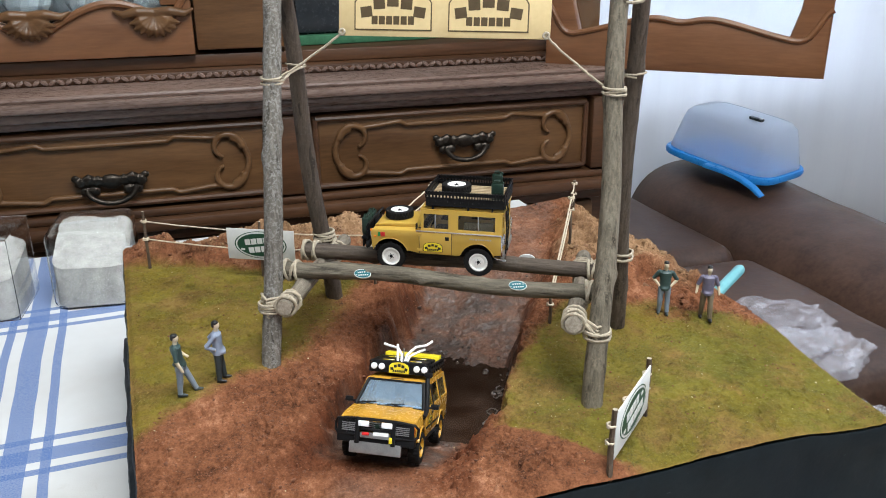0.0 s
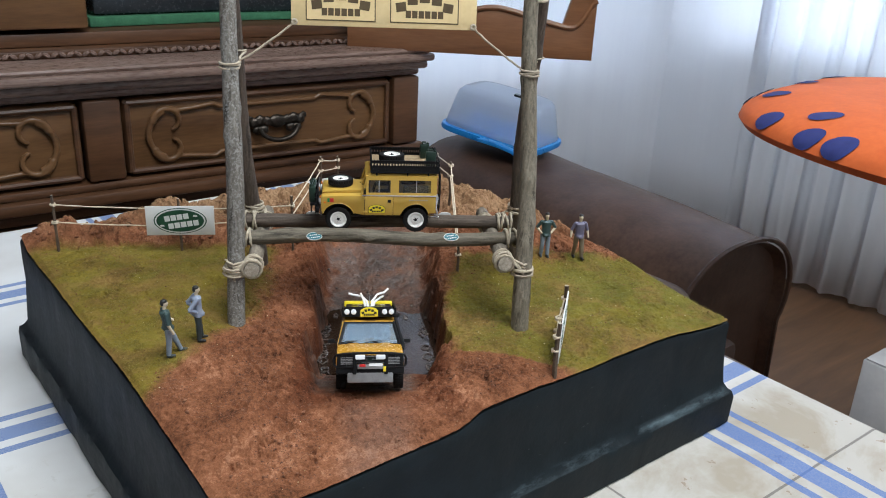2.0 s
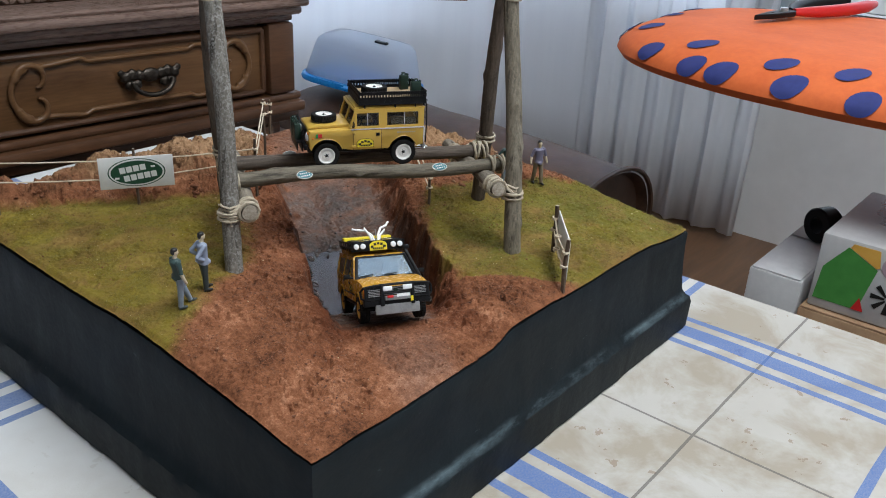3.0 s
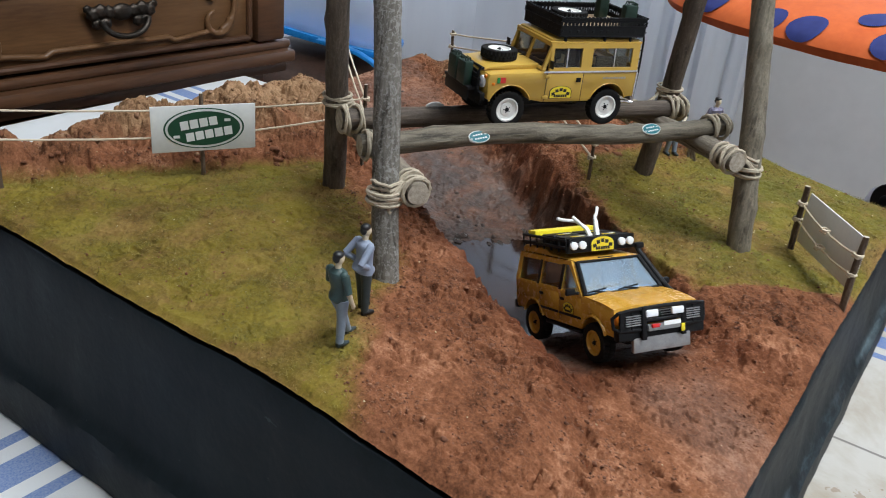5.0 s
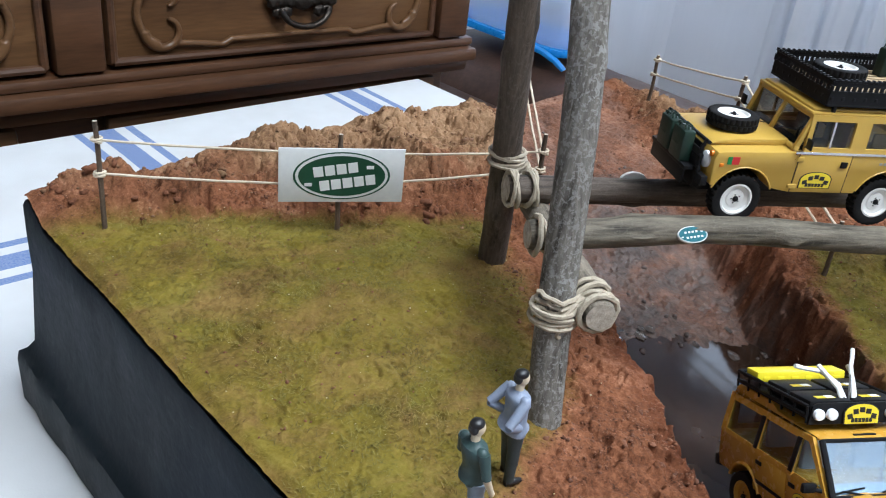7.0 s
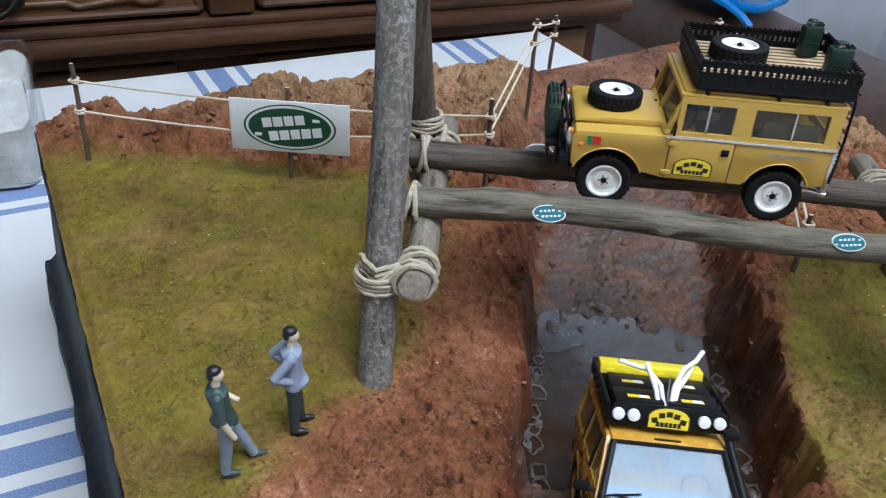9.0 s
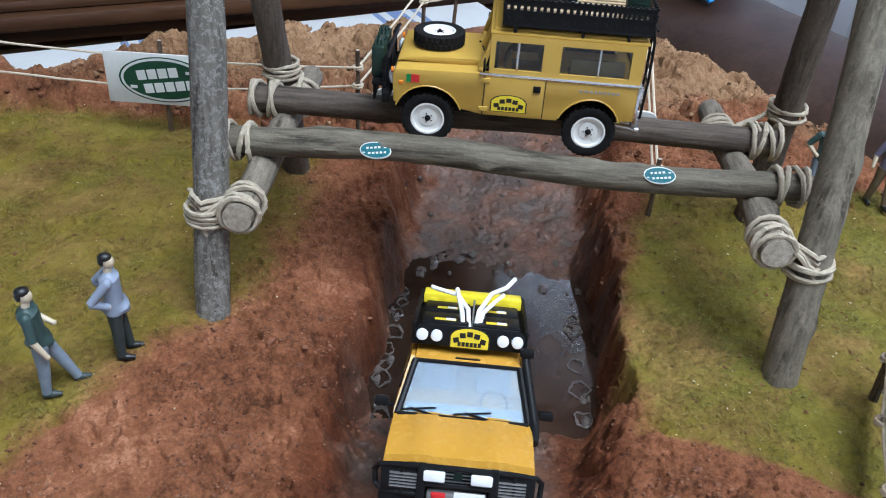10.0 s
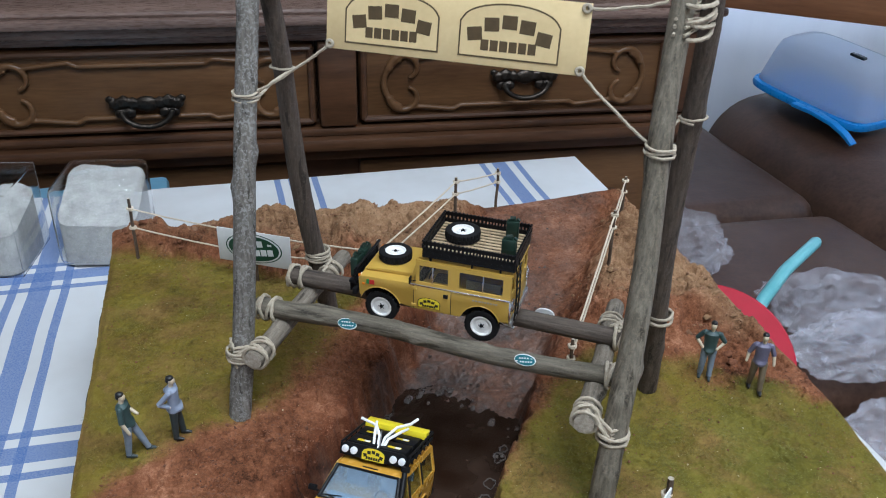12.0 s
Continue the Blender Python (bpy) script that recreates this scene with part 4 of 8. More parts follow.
def build_estate():
    root = thing("model_car", "yellow short-wheelbase off-road model car with roof rack on the bridge logs", "model car", Matrix.Translation(at_uv(-0.0022, 0.0168, 0.1538)) @ CAR_A)
    k = Kit(root, 1 / 43, 1.0, 0.86, 0.085, 0.0, 0.17)
    ax, r = 1.1175, 0.375
    # lower body with wheel arches
    lower = [(-1.80, 0.60)] + arch(-ax, 0.40, 0.47, 158, 22)[0:13] + [(0.0 - 0.55, 0.52), (ax - 0.56, 0.52)] + arch(ax, 0.40, 0.47, 158, 22) + [(1.60, 0.62), (1.62, 1.00), (1.58, 1.075), (1.50, 1.09), (0.62, 1.12), (-1.80, 1.12)]
    kbm = prism(lower, 1.56, None, 0.018)
    k.add("body", kbm, M_YELLOW)
    k.add("chassis", box((0, 0, 0.50), (3.2, 0.95, 0.22), 0.02), M_BLACK)
    for x in (-ax, ax):
        k.add("axle", tube([(x, -0.6, 0.38), (x, 0.6, 0.38)], 0.06, 10), M_BLACK)
    # bonnet
    bm = bmesh.new()
    add_prism(bm, [(0.60, 1.10), (0.60, 1.215), (1.20, 1.195), (1.52, 1.155), (1.585, 1.10)], 1.06, None, 0.03)
    bonnet = k.add("bonnet", bm, M_YELLOW)
    make_wheel(k, (1.06, 0, 1.305), r * 0.97, 0.19, M_RIMW, 1, bonnet, True, "white steel rim").name = "spare_wheel"
    # grille panel and lamps
    k.add("grille", box((1.605, 0, 0.86), (0.03, 0.74, 0.36), 0.01), M_BLACK)
    for s in (-1, 1):
        lamp = k.add("headlamp", lathe([(0.12, 0), (0.115, 0.04), (0.06, 0.07), (0, 0.075)], 20, pose(1.615, s * 0.56, 0.90, 0, 90, 0)), M_LAMP)
        k.add("turn_lamp", lathe([(0.045, 0), (0.04, 0.03), (0, 0.04)], 12, pose(1.615, s * 0.68, 1.03, 0, 90, 0)), M_AMBER)
        # side lamp on the wing
        k.add("wing_lamp", box((1.50, s * 0.785, 0.90), (0.06, 0.02, 0.05), 0.008), M_AMBER)
    # front bumper, brush guard with two cans
    bumper = k.add("front_bumper", box((1.71, 0, 0.66), (0.10, 1.60, 0.14), 0.015), M_BLACK)
    bm = bmesh.new()
    for s in (-0.62, 0.0, 0.62):
        add_tube(bm, [(1.74, s, 0.62), (1.76, s, 1.10), (1.70, s, 1.20)], 0.03, 8)
    for z in (0.80, 0.98, 1.18):
        add_tube(bm, [(1.76 if z < 1.1 else 1.70, -0.68, z), (1.77 if z < 1.1 else 1.71, 0, z), (1.76 if z < 1.1 else 1.70, 0.68, z)], 0.028, 8)
    add_box(bm, (1.83, 0, 0.76), (0.20, 1.16, 0.06), 0.01)
    add_box(bm, (1.77, 0, 0.78), (0.03, 1.24, 0.56), 0.01)
    add_box(bm, (1.90, 0, 0.64), (0.03, 1.10, 0.26), 0.01)
    k.add("brush_guard", bm, M_BLACK)
    for y in (-0.20, 0.24):
        make_jerry_can(k, pose(1.87, y, 0.78, 0, 0, 90), 0.38, 0.18, 0.46)
    k.add("number_bars", box((1.775, -0.42, 0.74), (0.012, 0.30, 0.07)), M_DECAL_Y, bumper)
    k.add("round_badge", lathe([(0.10, 0), (0.10, 0.012), (0, 0.012)], 18, pose(1.765, 0.46, 0.72, 0, 90, 0)), M_DECAL_Y, bumper)
    k.add("winch", tube([(1.80, -0.25, 0.70), (1.80, 0.25, 0.70)], 0.06, 12), M_SILVER, bumper)
    # sills and wheel arch lips
    for s in (-1, 1):
        for x, sd in ((-ax, 1), (ax, 1)):
            pts = [(px, s * 0.782, pz) for px, pz in arch(x, 0.40, 0.475, 160, 20)]
            k.add("arch_lip", tube(pts, 0.012, 6), M_YELLOW)
    # doors, seams, handles, hinges
    for s in (-1, 1):
        door = k.add("door", box((0.13, s * 0.783, 0.825), (0.80, 0.016, 0.55), 0.006), M_YELLOW)
        bm = bmesh.new()
        for x in (-0.28, 0.54):
            add_box(bm, (x, s * 0.7815, 0.83), (0.012, 0.006, 0.60))
        k.add("seam", bm, M_INK, door)
        k.add("handle", box((-0.17, s * 0.802, 0.96), (0.10, 0.03, 0.09), 0.008), M_BLACK, door)
        bm = bmesh.new()
        for z in (0.62, 1.03):
            add_box(bm, (0.52, s * 0.797, z), (0.10, 0.028, 0.07), 0.01)
        k.add("hinge", bm, M_YELLOW, door)
        make_decal(k, door, Matrix.Translation((0.19, s * 0.795, 0.72)) @ (Matrix.Identity(4) if s < 0 else Matrix.Rotation(math.pi, 4, "Z")), 0.50, 0.25, M_DECAL_Y)
        k.add("waist_trim", box((-0.60, s * 0.788, 1.115), (2.42, 0.02, 0.045), 0.008), M_CHROME)
        flag = k.add("flag_sticker", box((1.31, s * 0.786, 0.97), (0.12, 0.008, 0.11)), M_RED)
        k.add("flag_green", box((1.395, s * 0.786, 0.97), (0.065, 0.009, 0.11)), M_FLAG_G, flag)
        bm = bmesh.new()
        for i in range(9):
            add_box(bm, (-0.93 - 0.068 * i, s * 0.7845, 0.985), (0.045, 0.006, 0.035))
        k.add("lettering", bm, M_SILVER)
    # greenhouse
    for s in (-1, 1):
        bm = bmesh.new()
        side_frame(bm, 0, (-1.79, 0.50, 0, 0.60), [(-1.60, -0.44, 0.07, 0.50), (-0.20, 0.43, 0.07, 0.50)], 0.05)
        lean = Matrix.Translation((0, s * 0.755, 1.125)) @ Matrix.Rotation(s * 0.06, 4, "X")
        bmesh.ops.transform(bm, matrix=lean, verts=bm.verts)
        frame_ob = k.add("window_frame", bm, M_YELLOW, None, "", False)
        for x0, x1 in ((-1.60, -0.44), (-0.20, 0.43)):
            q = [lean @ Vector(p) for p in ((x0, -s * 0.008, 0.07), (x1, -s * 0.008, 0.07), (x1, -s * 0.008, 0.50), (x0, -s * 0.008, 0.50))]
            k.pane("window_pane", q if s < 0 else q[::-1], M_GLASS, 0.012, frame_ob)
        bm = bmesh.new()
        for x in (-1.03, 0.13):
            k.add("sliding_rail", box((x, s * 0.012, 0.285), (0.03, 0.045, 0.43), 0.004, lean), M_CHROME, frame_ob)
        bm.free()
    # windscreen: frame, pane and wipers
    ws = Matrix.Translation((0.60, 0, 1.13)) @ Matrix.Rotation(radians(-14), 4, "Y")
    bm = bmesh.new()
    add_box(bm, (0, 0, 0.03), (0.06, 1.50, 0.06), 0.01, ws)
    add_box(bm, (0, 0, 0.57), (0.06, 1.44, 0.07), 0.01, ws)
    for y in (-0.71, 0, 0.71):
        add_box(bm, (0, y, 0.30), (0.06, 0.06, 0.58), 0.01, ws)
    screen = k.add("windscreen_frame", bm, M_YELLOW)
    for y in (-0.37, 0.37):
        q = [ws @ Vector(p) for p in ((0.0, y - 0.33, 0.06), (0.0, y + 0.33, 0.06), (0.0, y + 0.33, 0.54), (0.0, y - 0.33, 0.54))]
        k.pane("windscreen_pane", q, M_GLASS, 0.012, screen)
        bm = bmesh.new()
        add_box(bm, (0.05, y + 0.1, 0.12), (0.015, 0.36, 0.015), 0, ws @ Matrix.Rotation(0.25, 4, "X"))
        k.add("wiper", bm, M_BLACK, screen)
    # back: panel, rear door with window, tail lamps, ladder
    bm = bmesh.new()
    side_frame(bm, 0, (-0.74, 0.74, 0, 0.60), [(-0.66, -0.42, 0.10, 0.48), (-0.33, 0.33, 0.10, 0.48), (0.42, 0.66, 0.10, 0.48)], 0.05)
    rear = Matrix.Translation((-1.775, 0, 1.125)) @ Matrix.Rotation(radians(90), 4, "Z")
    bmesh.ops.transform(bm, matrix=rear, verts=bm.verts)
    rear_ob = k.add("rear_panel", bm, M_YELLOW, None, "", False)
    for y0, y1 in ((-0.66, -0.42), (-0.33, 0.33), (0.42, 0.66)):
        k.pane("window_pane", [(-1.775, y1, 1.225), (-1.775, y0, 1.225), (-1.775, y0, 1.605), (-1.775, y1, 1.605)], M_GLASS, 0.012, rear_ob)
    k.add("rear_door", box((-1.815, 0, 0.86), (0.03, 0.80, 0.50), 0.01), M_YELLOW)
    k.add("rear_crossmember", box((-1.82, 0, 0.56), (0.10, 1.5, 0.13), 0.012), M_SILVER)
    for s in (-1, 1):
        bm = box((-1.83, s * 0.66, 0.98), (0.05, 0.17, 0.26), 0.01)
        for i in range(4):
            add_box(bm, (-1.86, s * 0.66, 0.88 + 0.06 * i), (0.02, 0.16, 0.025))
        k.add("tail_lamp", bm, M_CHROME)
        k.add("corner_trim", box((-1.80, s * 0.78, 0.84), (0.05, 0.03, 0.52), 0.008), M_CHROME)
    bm = bmesh.new()
    for y in (0.40, 0.68):
        add_tube(bm, [(-1.90, y, 0.62), (-1.92, y, 1.20), (-1.90, y, 1.78), (-1.82, y, 2.10)], 0.022, 8)
    for i in range(7):
        z = 0.74 + 0.2 * i
        add_tube(bm, [(-1.915, 0.40, z), (-1.915, 0.68, z)], 0.016, 6)
    k.add("ladder", bm, M_BLACK)
    k.add("exhaust_pipe", tube([(-1.2, 0.55, 0.46), (-1.75, 0.60, 0.44), (-1.92, 0.64, 0.42)], 0.04, 10), M_CHROME)
    # roof
    bm = bmesh.new()
    add_box(bm, (-0.66, 0, 1.745), (2.36, 1.47, 0.055), 0.02)
    add_box(bm, (-0.66, 0, 1.785), (2.28, 1.36, 0.06), 0.028)
    k.add("roof", bm, M_YELLOW)
    # interior
    for x, y in ((0.0, 0.36), (0.0, -0.36)):
        bm = box((x, y, 1.05), (0.42, 0.44, 0.16), 0.04)
        add_box(bm, (x - 0.22, y, 1.30), (0.12, 0.44, 0.46), 0.04)
        k.add("seat", bm, M_SEAT)
    for s in (-1, 1):
        bm = box((-1.05, s * 0.52, 1.10), (0.95, 0.34, 0.12), 0.03)
        add_box(bm, (-1.05, s * 0.68, 1.28), (0.95, 0.06, 0.30), 0.02)
        k.add("bench", bm, M_SEAT)
    k.add("dashboard", box((0.46, 0, 1.13), (0.16, 1.36, 0.14), 0.02), M_BLACK)
    k.add("steering_wheel", tube([(0.26 - 0.05 * math.sin(a), 0.36 + 0.17 * math.cos(a), 1.24 + 0.16 * math.sin(a)) for a in [2 * math.pi * i / 16 for i in range(16)]], 0.016, 6, True, True), M_BLACK)
    # mirrors on the wings and doors
    for s in (-1, 1):
        bm = tube([(0.50, s * 0.77, 1.20), (0.56, s * 0.90, 1.28)], 0.014, 6)
        add_box(bm, (0.56, s * 0.94, 1.32), (0.03, 0.13, 0.17), 0.012)
        k.add("door_mirror", bm, M_BLACK)
    # wheels
    for x in (-ax, ax):
        for s in (-1, 1):
            make_wheel(k, (x, s * 0.66, r), r, 0.20, M_RIMW, s, None, False, "white steel rim")
    # roof rack
    rx0, rx1, ry, z0, z1 = -1.84, 0.36, 0.735, 1.865, 2.235
    rack = k.add("roof_rack", box(((rx0 + rx1) / 2, 0, z0 + 0.10), (rx1 - rx0, 2 * ry, 0.03)), M_BLACK, None, "black slotted roof rack")
    for i in range(11):
        y = -ry + 0.09 + i * (2 * ry - 0.18) / 10
        k.add("slat", box(((rx0 + rx1) / 2, y, z0 + 0.135), (rx1 - rx0 - 0.06, 0.075, 0.02), 0.003), M_SLAT, rack)

    def rack_wall(length, m):
        bm = bmesh.new()
        h = z1 - z0
        add_box(bm, (0, 0, h * 0.29), (length, 0.022, h * 0.58))
        add_box(bm, (0, 0, h * 0.04), (length, 0.034, 0.03), 0.006)
        add_box(bm, (0, 0, h * 0.56), (length, 0.032, 0.022))
        add_box(bm, (0, 0, h * 0.86), (length, 0.022, h * 0.20))
        add_box(bm, (0, 0, h * 0.95), (length, 0.04, 0.030), 0.006)
        n = int(length / 0.082)
        for i in range(n + 1):
            x = -length / 2 + length * i / n
            add_box(bm, (x, 0, h * 0.68), (0.048, 0.0235, h * 0.24))
            add_box(bm, (x, 0, h * 0.99), (0.034, 0.044, 0.036), 0.005)
        for i in range(1, n, 2):
            x = -length / 2 + length * (i + 0.5) / n
            add_box(bm, (x, 0, h * 0.30), (0.05, 0.034, 0.05), 0.008)
        bmesh.ops.transform(bm, matrix=m, verts=bm.verts)
        k.add("rack_side", bm, M_BLACK, rack)
    for s in (-1, 1):
        rack_wall(rx1 - rx0, Matrix.Translation(((rx0 + rx1) / 2, s * ry, z0)))
    for x in (rx0, rx1):
        rack_wall(2 * ry, Matrix.Translation((x, 0, z0)) @ Matrix.Rotation(radians(90), 4, "Z"))
    for x in (-1.5, -0.7, 0.2):
        for s in (-1, 1):
            k.add("rack_foot", box((x, s * 0.70, 1.82), (0.05, 0.05, 0.14), 0.006), M_BLACK, rack)
    make_wheel(k, (-0.42, -0.06, z0 + 0.175), r, 0.2, M_RIMW, 1, rack, True, "white steel rim").name = "spare_wheel"
    make_jerry_can(k, pose(-1.42, -0.42, z0 + 0.14, 0, 0, 10), 0.36, 0.18, 0.42, rack)
    make_jerry_can(k, pose(-1.58, 0.40, z0 + 0.14, 0, 0, 0), 0.36, 0.18, 0.42, rack)
    return root


build_estate()

# -- long estate climbing out of the water --
PITCH = radians(21)
CAR_B = Matrix(((-VX, UX, 0, 0), (-VY, UY, 0, 0), (0, 0, 1, 0), (0, 0, 0, 1)))


def build_long_estate():
    root = thing("model_car", "golden yellow off-road model car climbing nose-up out of the muddy trench", "model car", Matrix.Translation(at_uv(-0.0082, -0.0760, 0.0820)) @ CAR_B @ Matrix.Rotation(-PITCH, 4, "Y"))
    k = Kit(root, 0.0209, 0.90, 1.0, 0.0, 0.085)
    ax, r = 1.27, 0.385
    lower = [(-2.12, 0.62)] + arch(-ax, 0.42, 0.47, 155, 25) + [(-0.70, 0.56), (0.70, 0.56)] + arch(ax, 0.42, 0.47, 155, 25) + [(2.02, 0.60), (2.06, 0.92), (2.02, 1.05), (1.96, 1.10), (0.88, 1.22), (-2.14, 1.20), (-2.17, 0.85)]
    k.add("body", prism(lower, 1.70, None, 0.03), M_ORANGE)
    k.add("chassis", box((0, 0, 0.50), (3.7, 1.0, 0.2), 0.02), M_BLACK)
    for x in (-ax, ax):
        k.add("axle", tube([(x, -0.66, 0.385), (x, 0.66, 0.385)], 0.07, 10), M_BLACK)
    # bonnet, slightly crowned with two creases
    bm = bmesh.new()
    rows = []
    for i in range(9):
        t = i / 8
        x = 0.86 + 1.14 * t
        zc = 1.225 - 0.05 * t - 0.06 * t ** 4
        rows.append([bm.verts.new((x, y, zc + 0.03 * (1 - (abs(y) / 0.84) ** 4) + (0.012 if 0.30 < abs(y) < 0.56 else 0))) for y in (-0.84, -0.70, -0.57, -0.55, -0.31, -0.28, 0, 0.28, 0.31, 0.55, 0.57, 0.70, 0.84)])
    for a, b in zip(rows, rows[1:]):
        for j in range(12):
            bm.faces.new((a[j], b[j], b[j + 1], a[j + 1]))
    # turned-down edges
    rim = [r[0] for r in rows] + rows[-1][1:] + [r[-1] for r in rows[-2::-1]]
    fall = [bm.verts.new((v.co.x + (0.025 if v in rows[-1] else 0), v.co.y * 1.012, v.co.z - 0.085)) for v in rim]
    for a, b, c, d in zip(rim, rim[1:], fall[1:], fall):
        bm.faces.new((a, d, c, b))
    bmesh.ops.recalc_face_normals(bm, faces=bm.faces)
    k.add("bonnet", bm, M_ORANGE)
    # front: grille, headlamps, bumper, skid plate
    grille = k.add("grille", box((2.065, 0, 0.93), (0.04, 0.80, 0.24), 0.01), M_BLACK)
    bm = bmesh.new()
    for i in range(5):
        add_box(bm, (2.09, 0, 0.84 + 0.045 * i), (0.02, 0.74, 0.014))
    k.add("grille_bars", bm, M_SILVER, grille)
    k.add("oval_badge", lathe([(0.055, 0), (0.05, 0.012), (0, 0.014)], 16, pose(2.10, 0, 0.95, 0, 90, 0)), M_GREEN, grille)
    for s in (-1, 1):
        lamp = k.add("headlamp", box((2.06, s * 0.60, 0.93), (0.05, 0.36, 0.22), 0.015), M_BLACK)
        bm = bmesh.new()
        for i in range(5):
            add_box(bm, (2.255, s * 0.60, 0.84 + 0.042 * i), (0.03, 0.30, 0.018))
        k.add("lamp_guard", bm, M_SILVER, lamp)
        k.add("guard_plate", box((2.225, s * 0.63, 0.92), (0.03, 0.44, 0.34), 0.01), M_BLACK, lamp)
        k.add("turn_lamp", box((2.05, s * 0.815, 0.93), (0.06, 0.06, 0.20), 0.01), M_AMBER)
    k.add("front_bumper", box((2.12, 0, 0.66), (0.20, 1.74, 0.22), 0.03), M_BLACK)
    bm = box((2.17, 0, 0.46), (0.10, 1.16, 0.30), 0.02, None)
    k.add("skid_plate", bm, M_SILVER)
    bm = bmesh.new()
    for s in (-1, 1):
        add_box(bm, (2.27, s * 0.40, 0.86), (0.07, 0.10, 0.62), 0.02)
        add_tube(bm, [(2.26, s * 0.40, 1.13), (2.25, s * 0.62, 1.12), (2.20, s * 0.86, 1.08), (2.10, s * 0.93, 0.98), (2.12, s * 0.92, 0.80), (2.20, s * 0.84, 0.74), (2.25, s * 0.40, 0.74)], 0.036, 8)
        add_tube(bm, [(2.24, s * 0.62, 1.12), (2.24, s * 0.62, 0.74)], 0.022, 8)
        add_tube(bm, [(2.22, s * 0.80, 1.10), (2.20, s * 0.80, 0.74)], 0.022, 8)
    add_tube(bm, [(2.27, -0.40, 1.13), (2.28, 0, 1.14), (2.27, 0.40, 1.13)], 0.038, 8)
    add_tube(bm, [(2.27, -0.40, 0.90), (2.27, 0.40, 0.90)], 0.028, 8)
    guard = k.add("bull_bar", bm, M_BLACK, None, "black bull bar with two white spot lamps")
    for s in (-1, 1):
        k.add("spot_lamp", box((2.30, s * 0.26, 1.03), (0.07, 0.24, 0.13), 0.02), M_LAMP, guard)
    winch = k.add("winch", box((2.25, 0, 0.76), (0.12, 0.66, 0.12), 0.02), M_SILVER)
    k.add("hook", box((2.33, -0.20, 0.80), (0.05, 0.16, 0.07), 0.015), M_RED, winch)
    k.add("number_bars", box((2.325, 0.14, 0.82), (0.012, 0.34, 0.08)), M_WHITE, winch)
    k.add("tow_tag", box((2.32, 0.36, 0.70), (0.02, 0.07, 0.14), 0.005), M_DECAL_Y, winch)
    # windscreen
    bm = bmesh.new()
    for s in (-1, 1):
        add_tube(bm, [(0.92, s * 0.80, 1.22), (0.32, s * 0.70, 1.80)], 0.045, 8)
    add_tube(bm, [(0.93, -0.80, 1.225), (0.93, 0.80, 1.225)], 0.04, 8)
    add_tube(bm, [(0.32, -0.70, 1.795), (0.32, 0.70, 1.795)], 0.03, 8)
    screen = k.add("windscreen_frame", bm, M_BLACK)
    k.pane("windscreen_pane", [(0.90, -0.78, 1.235), (0.90, 0.78, 1.235), (0.33, 0.69, 1.78), (0.33, -0.69, 1.78)], M_SCREEN, 0.02, screen)
    for y in (-0.38, 0.30):
        bm = bmesh.new()
        add_tube(bm, [(0.955, y + 0.10, 1.235), (0.87, y - 0.28, 1.30)], 0.016, 6)
        add_tube(bm, [(0.90, y - 0.42, 1.275), (0.84, y + 0.04, 1.32)], 0.013, 6)
        k.add("wiper", bm, M_BLACK, screen)
    # sides: dark window band with panes and body-coloured pillars
    for s in (-1, 1):
        lean = Matrix.Translation((0, s * 0.83, 1.20)) @ Matrix.Rotation(s * 0.14, 4, "X")
        bm = bmesh.new()
        side_frame(bm, 0, (-2.12, -0.02, 0, 0.62), [(-1.98, -1.10, 0.06, 0.52), (-0.98, -0.12, 0.06, 0.52)], 0.06)
        add_prism(bm, [(-0.02, 0), (0.86, 0), (0.80, 0.06), (0.06, 0.06)], 0.06)
        add_prism(bm, [(-0.02, 0.62), (0.20, 0.62), (0.86, 0.0), (0.76, 0.02), (0.16, 0.54), (-0.02, 0.54)], 0.06)
        bmesh.ops.transform(bm, matrix=lean, verts=bm.verts)
        fr = k.add("window_frame", bm, M_ORANGE, None, "", False)
        for quad in (((-1.98, 0.06), (-1.10, 0.06), (-1.10, 0.52), (-1.98, 0.52)), ((-0.98, 0.06), (-0.12, 0.06), (-0.12, 0.52), (-0.98, 0.52)), ((-0.02, 0.06), (0.74, 0.06), (0.16, 0.54), (-0.02, 0.54))):
            q = [lean @ Vector((x, s * 0.012, z)) for x, z in quad]
            k.pane("window_pane", q if s < 0 else q[::-1], M_GLASSB, 0.015, fr)
        bm = bmesh.new()
        for x in (-1.04, -0.06):
            add_box(bm, (x, s * 0.03, 0.29), (0.10, 0.02, 0.50), 0.004, lean)
        k.add("pillar", bm, M_BLACK, fr)
        # doors: seams, handle, emblem
        for x0, x1 in ((-0.10, 0.82), (-1.02, -0.12)):
            door = k.add("door", box(((x0 + x1) / 2, s * 0.853, 0.90), (x1 - x0 - 0.02, 0.014, 0.54), 0.005), M_ORANGE)
            k.add("handle", box((x0 + 0.14, s * 0.866, 1.07), (0.16, 0.02, 0.06), 0.008), M_BLACK, door)
            k.add("side_strip", box(((x0 + x1) / 2, s * 0.865, 0.78), (x1 - x0 - 0.03, 0.012, 0.05), 0.004), M_BLACK, door)
            if x1 > 0:
                make_decal(k, door, Matrix.Translation((0.30, s * 0.866, 0.92)) @ (Matrix.Identity(4) if s < 0 else Matrix.Rotation(math.pi, 4, "Z")), 0.42, 0.22, M_DECAL_Y)
        for x in (-ax, ax):
            k.add("arch_lip", tube([(px, s * 0.855, pz) for px, pz in arch(x, 0.42, 0.48, 158, 22)], 0.03, 8), M_ORANGE)
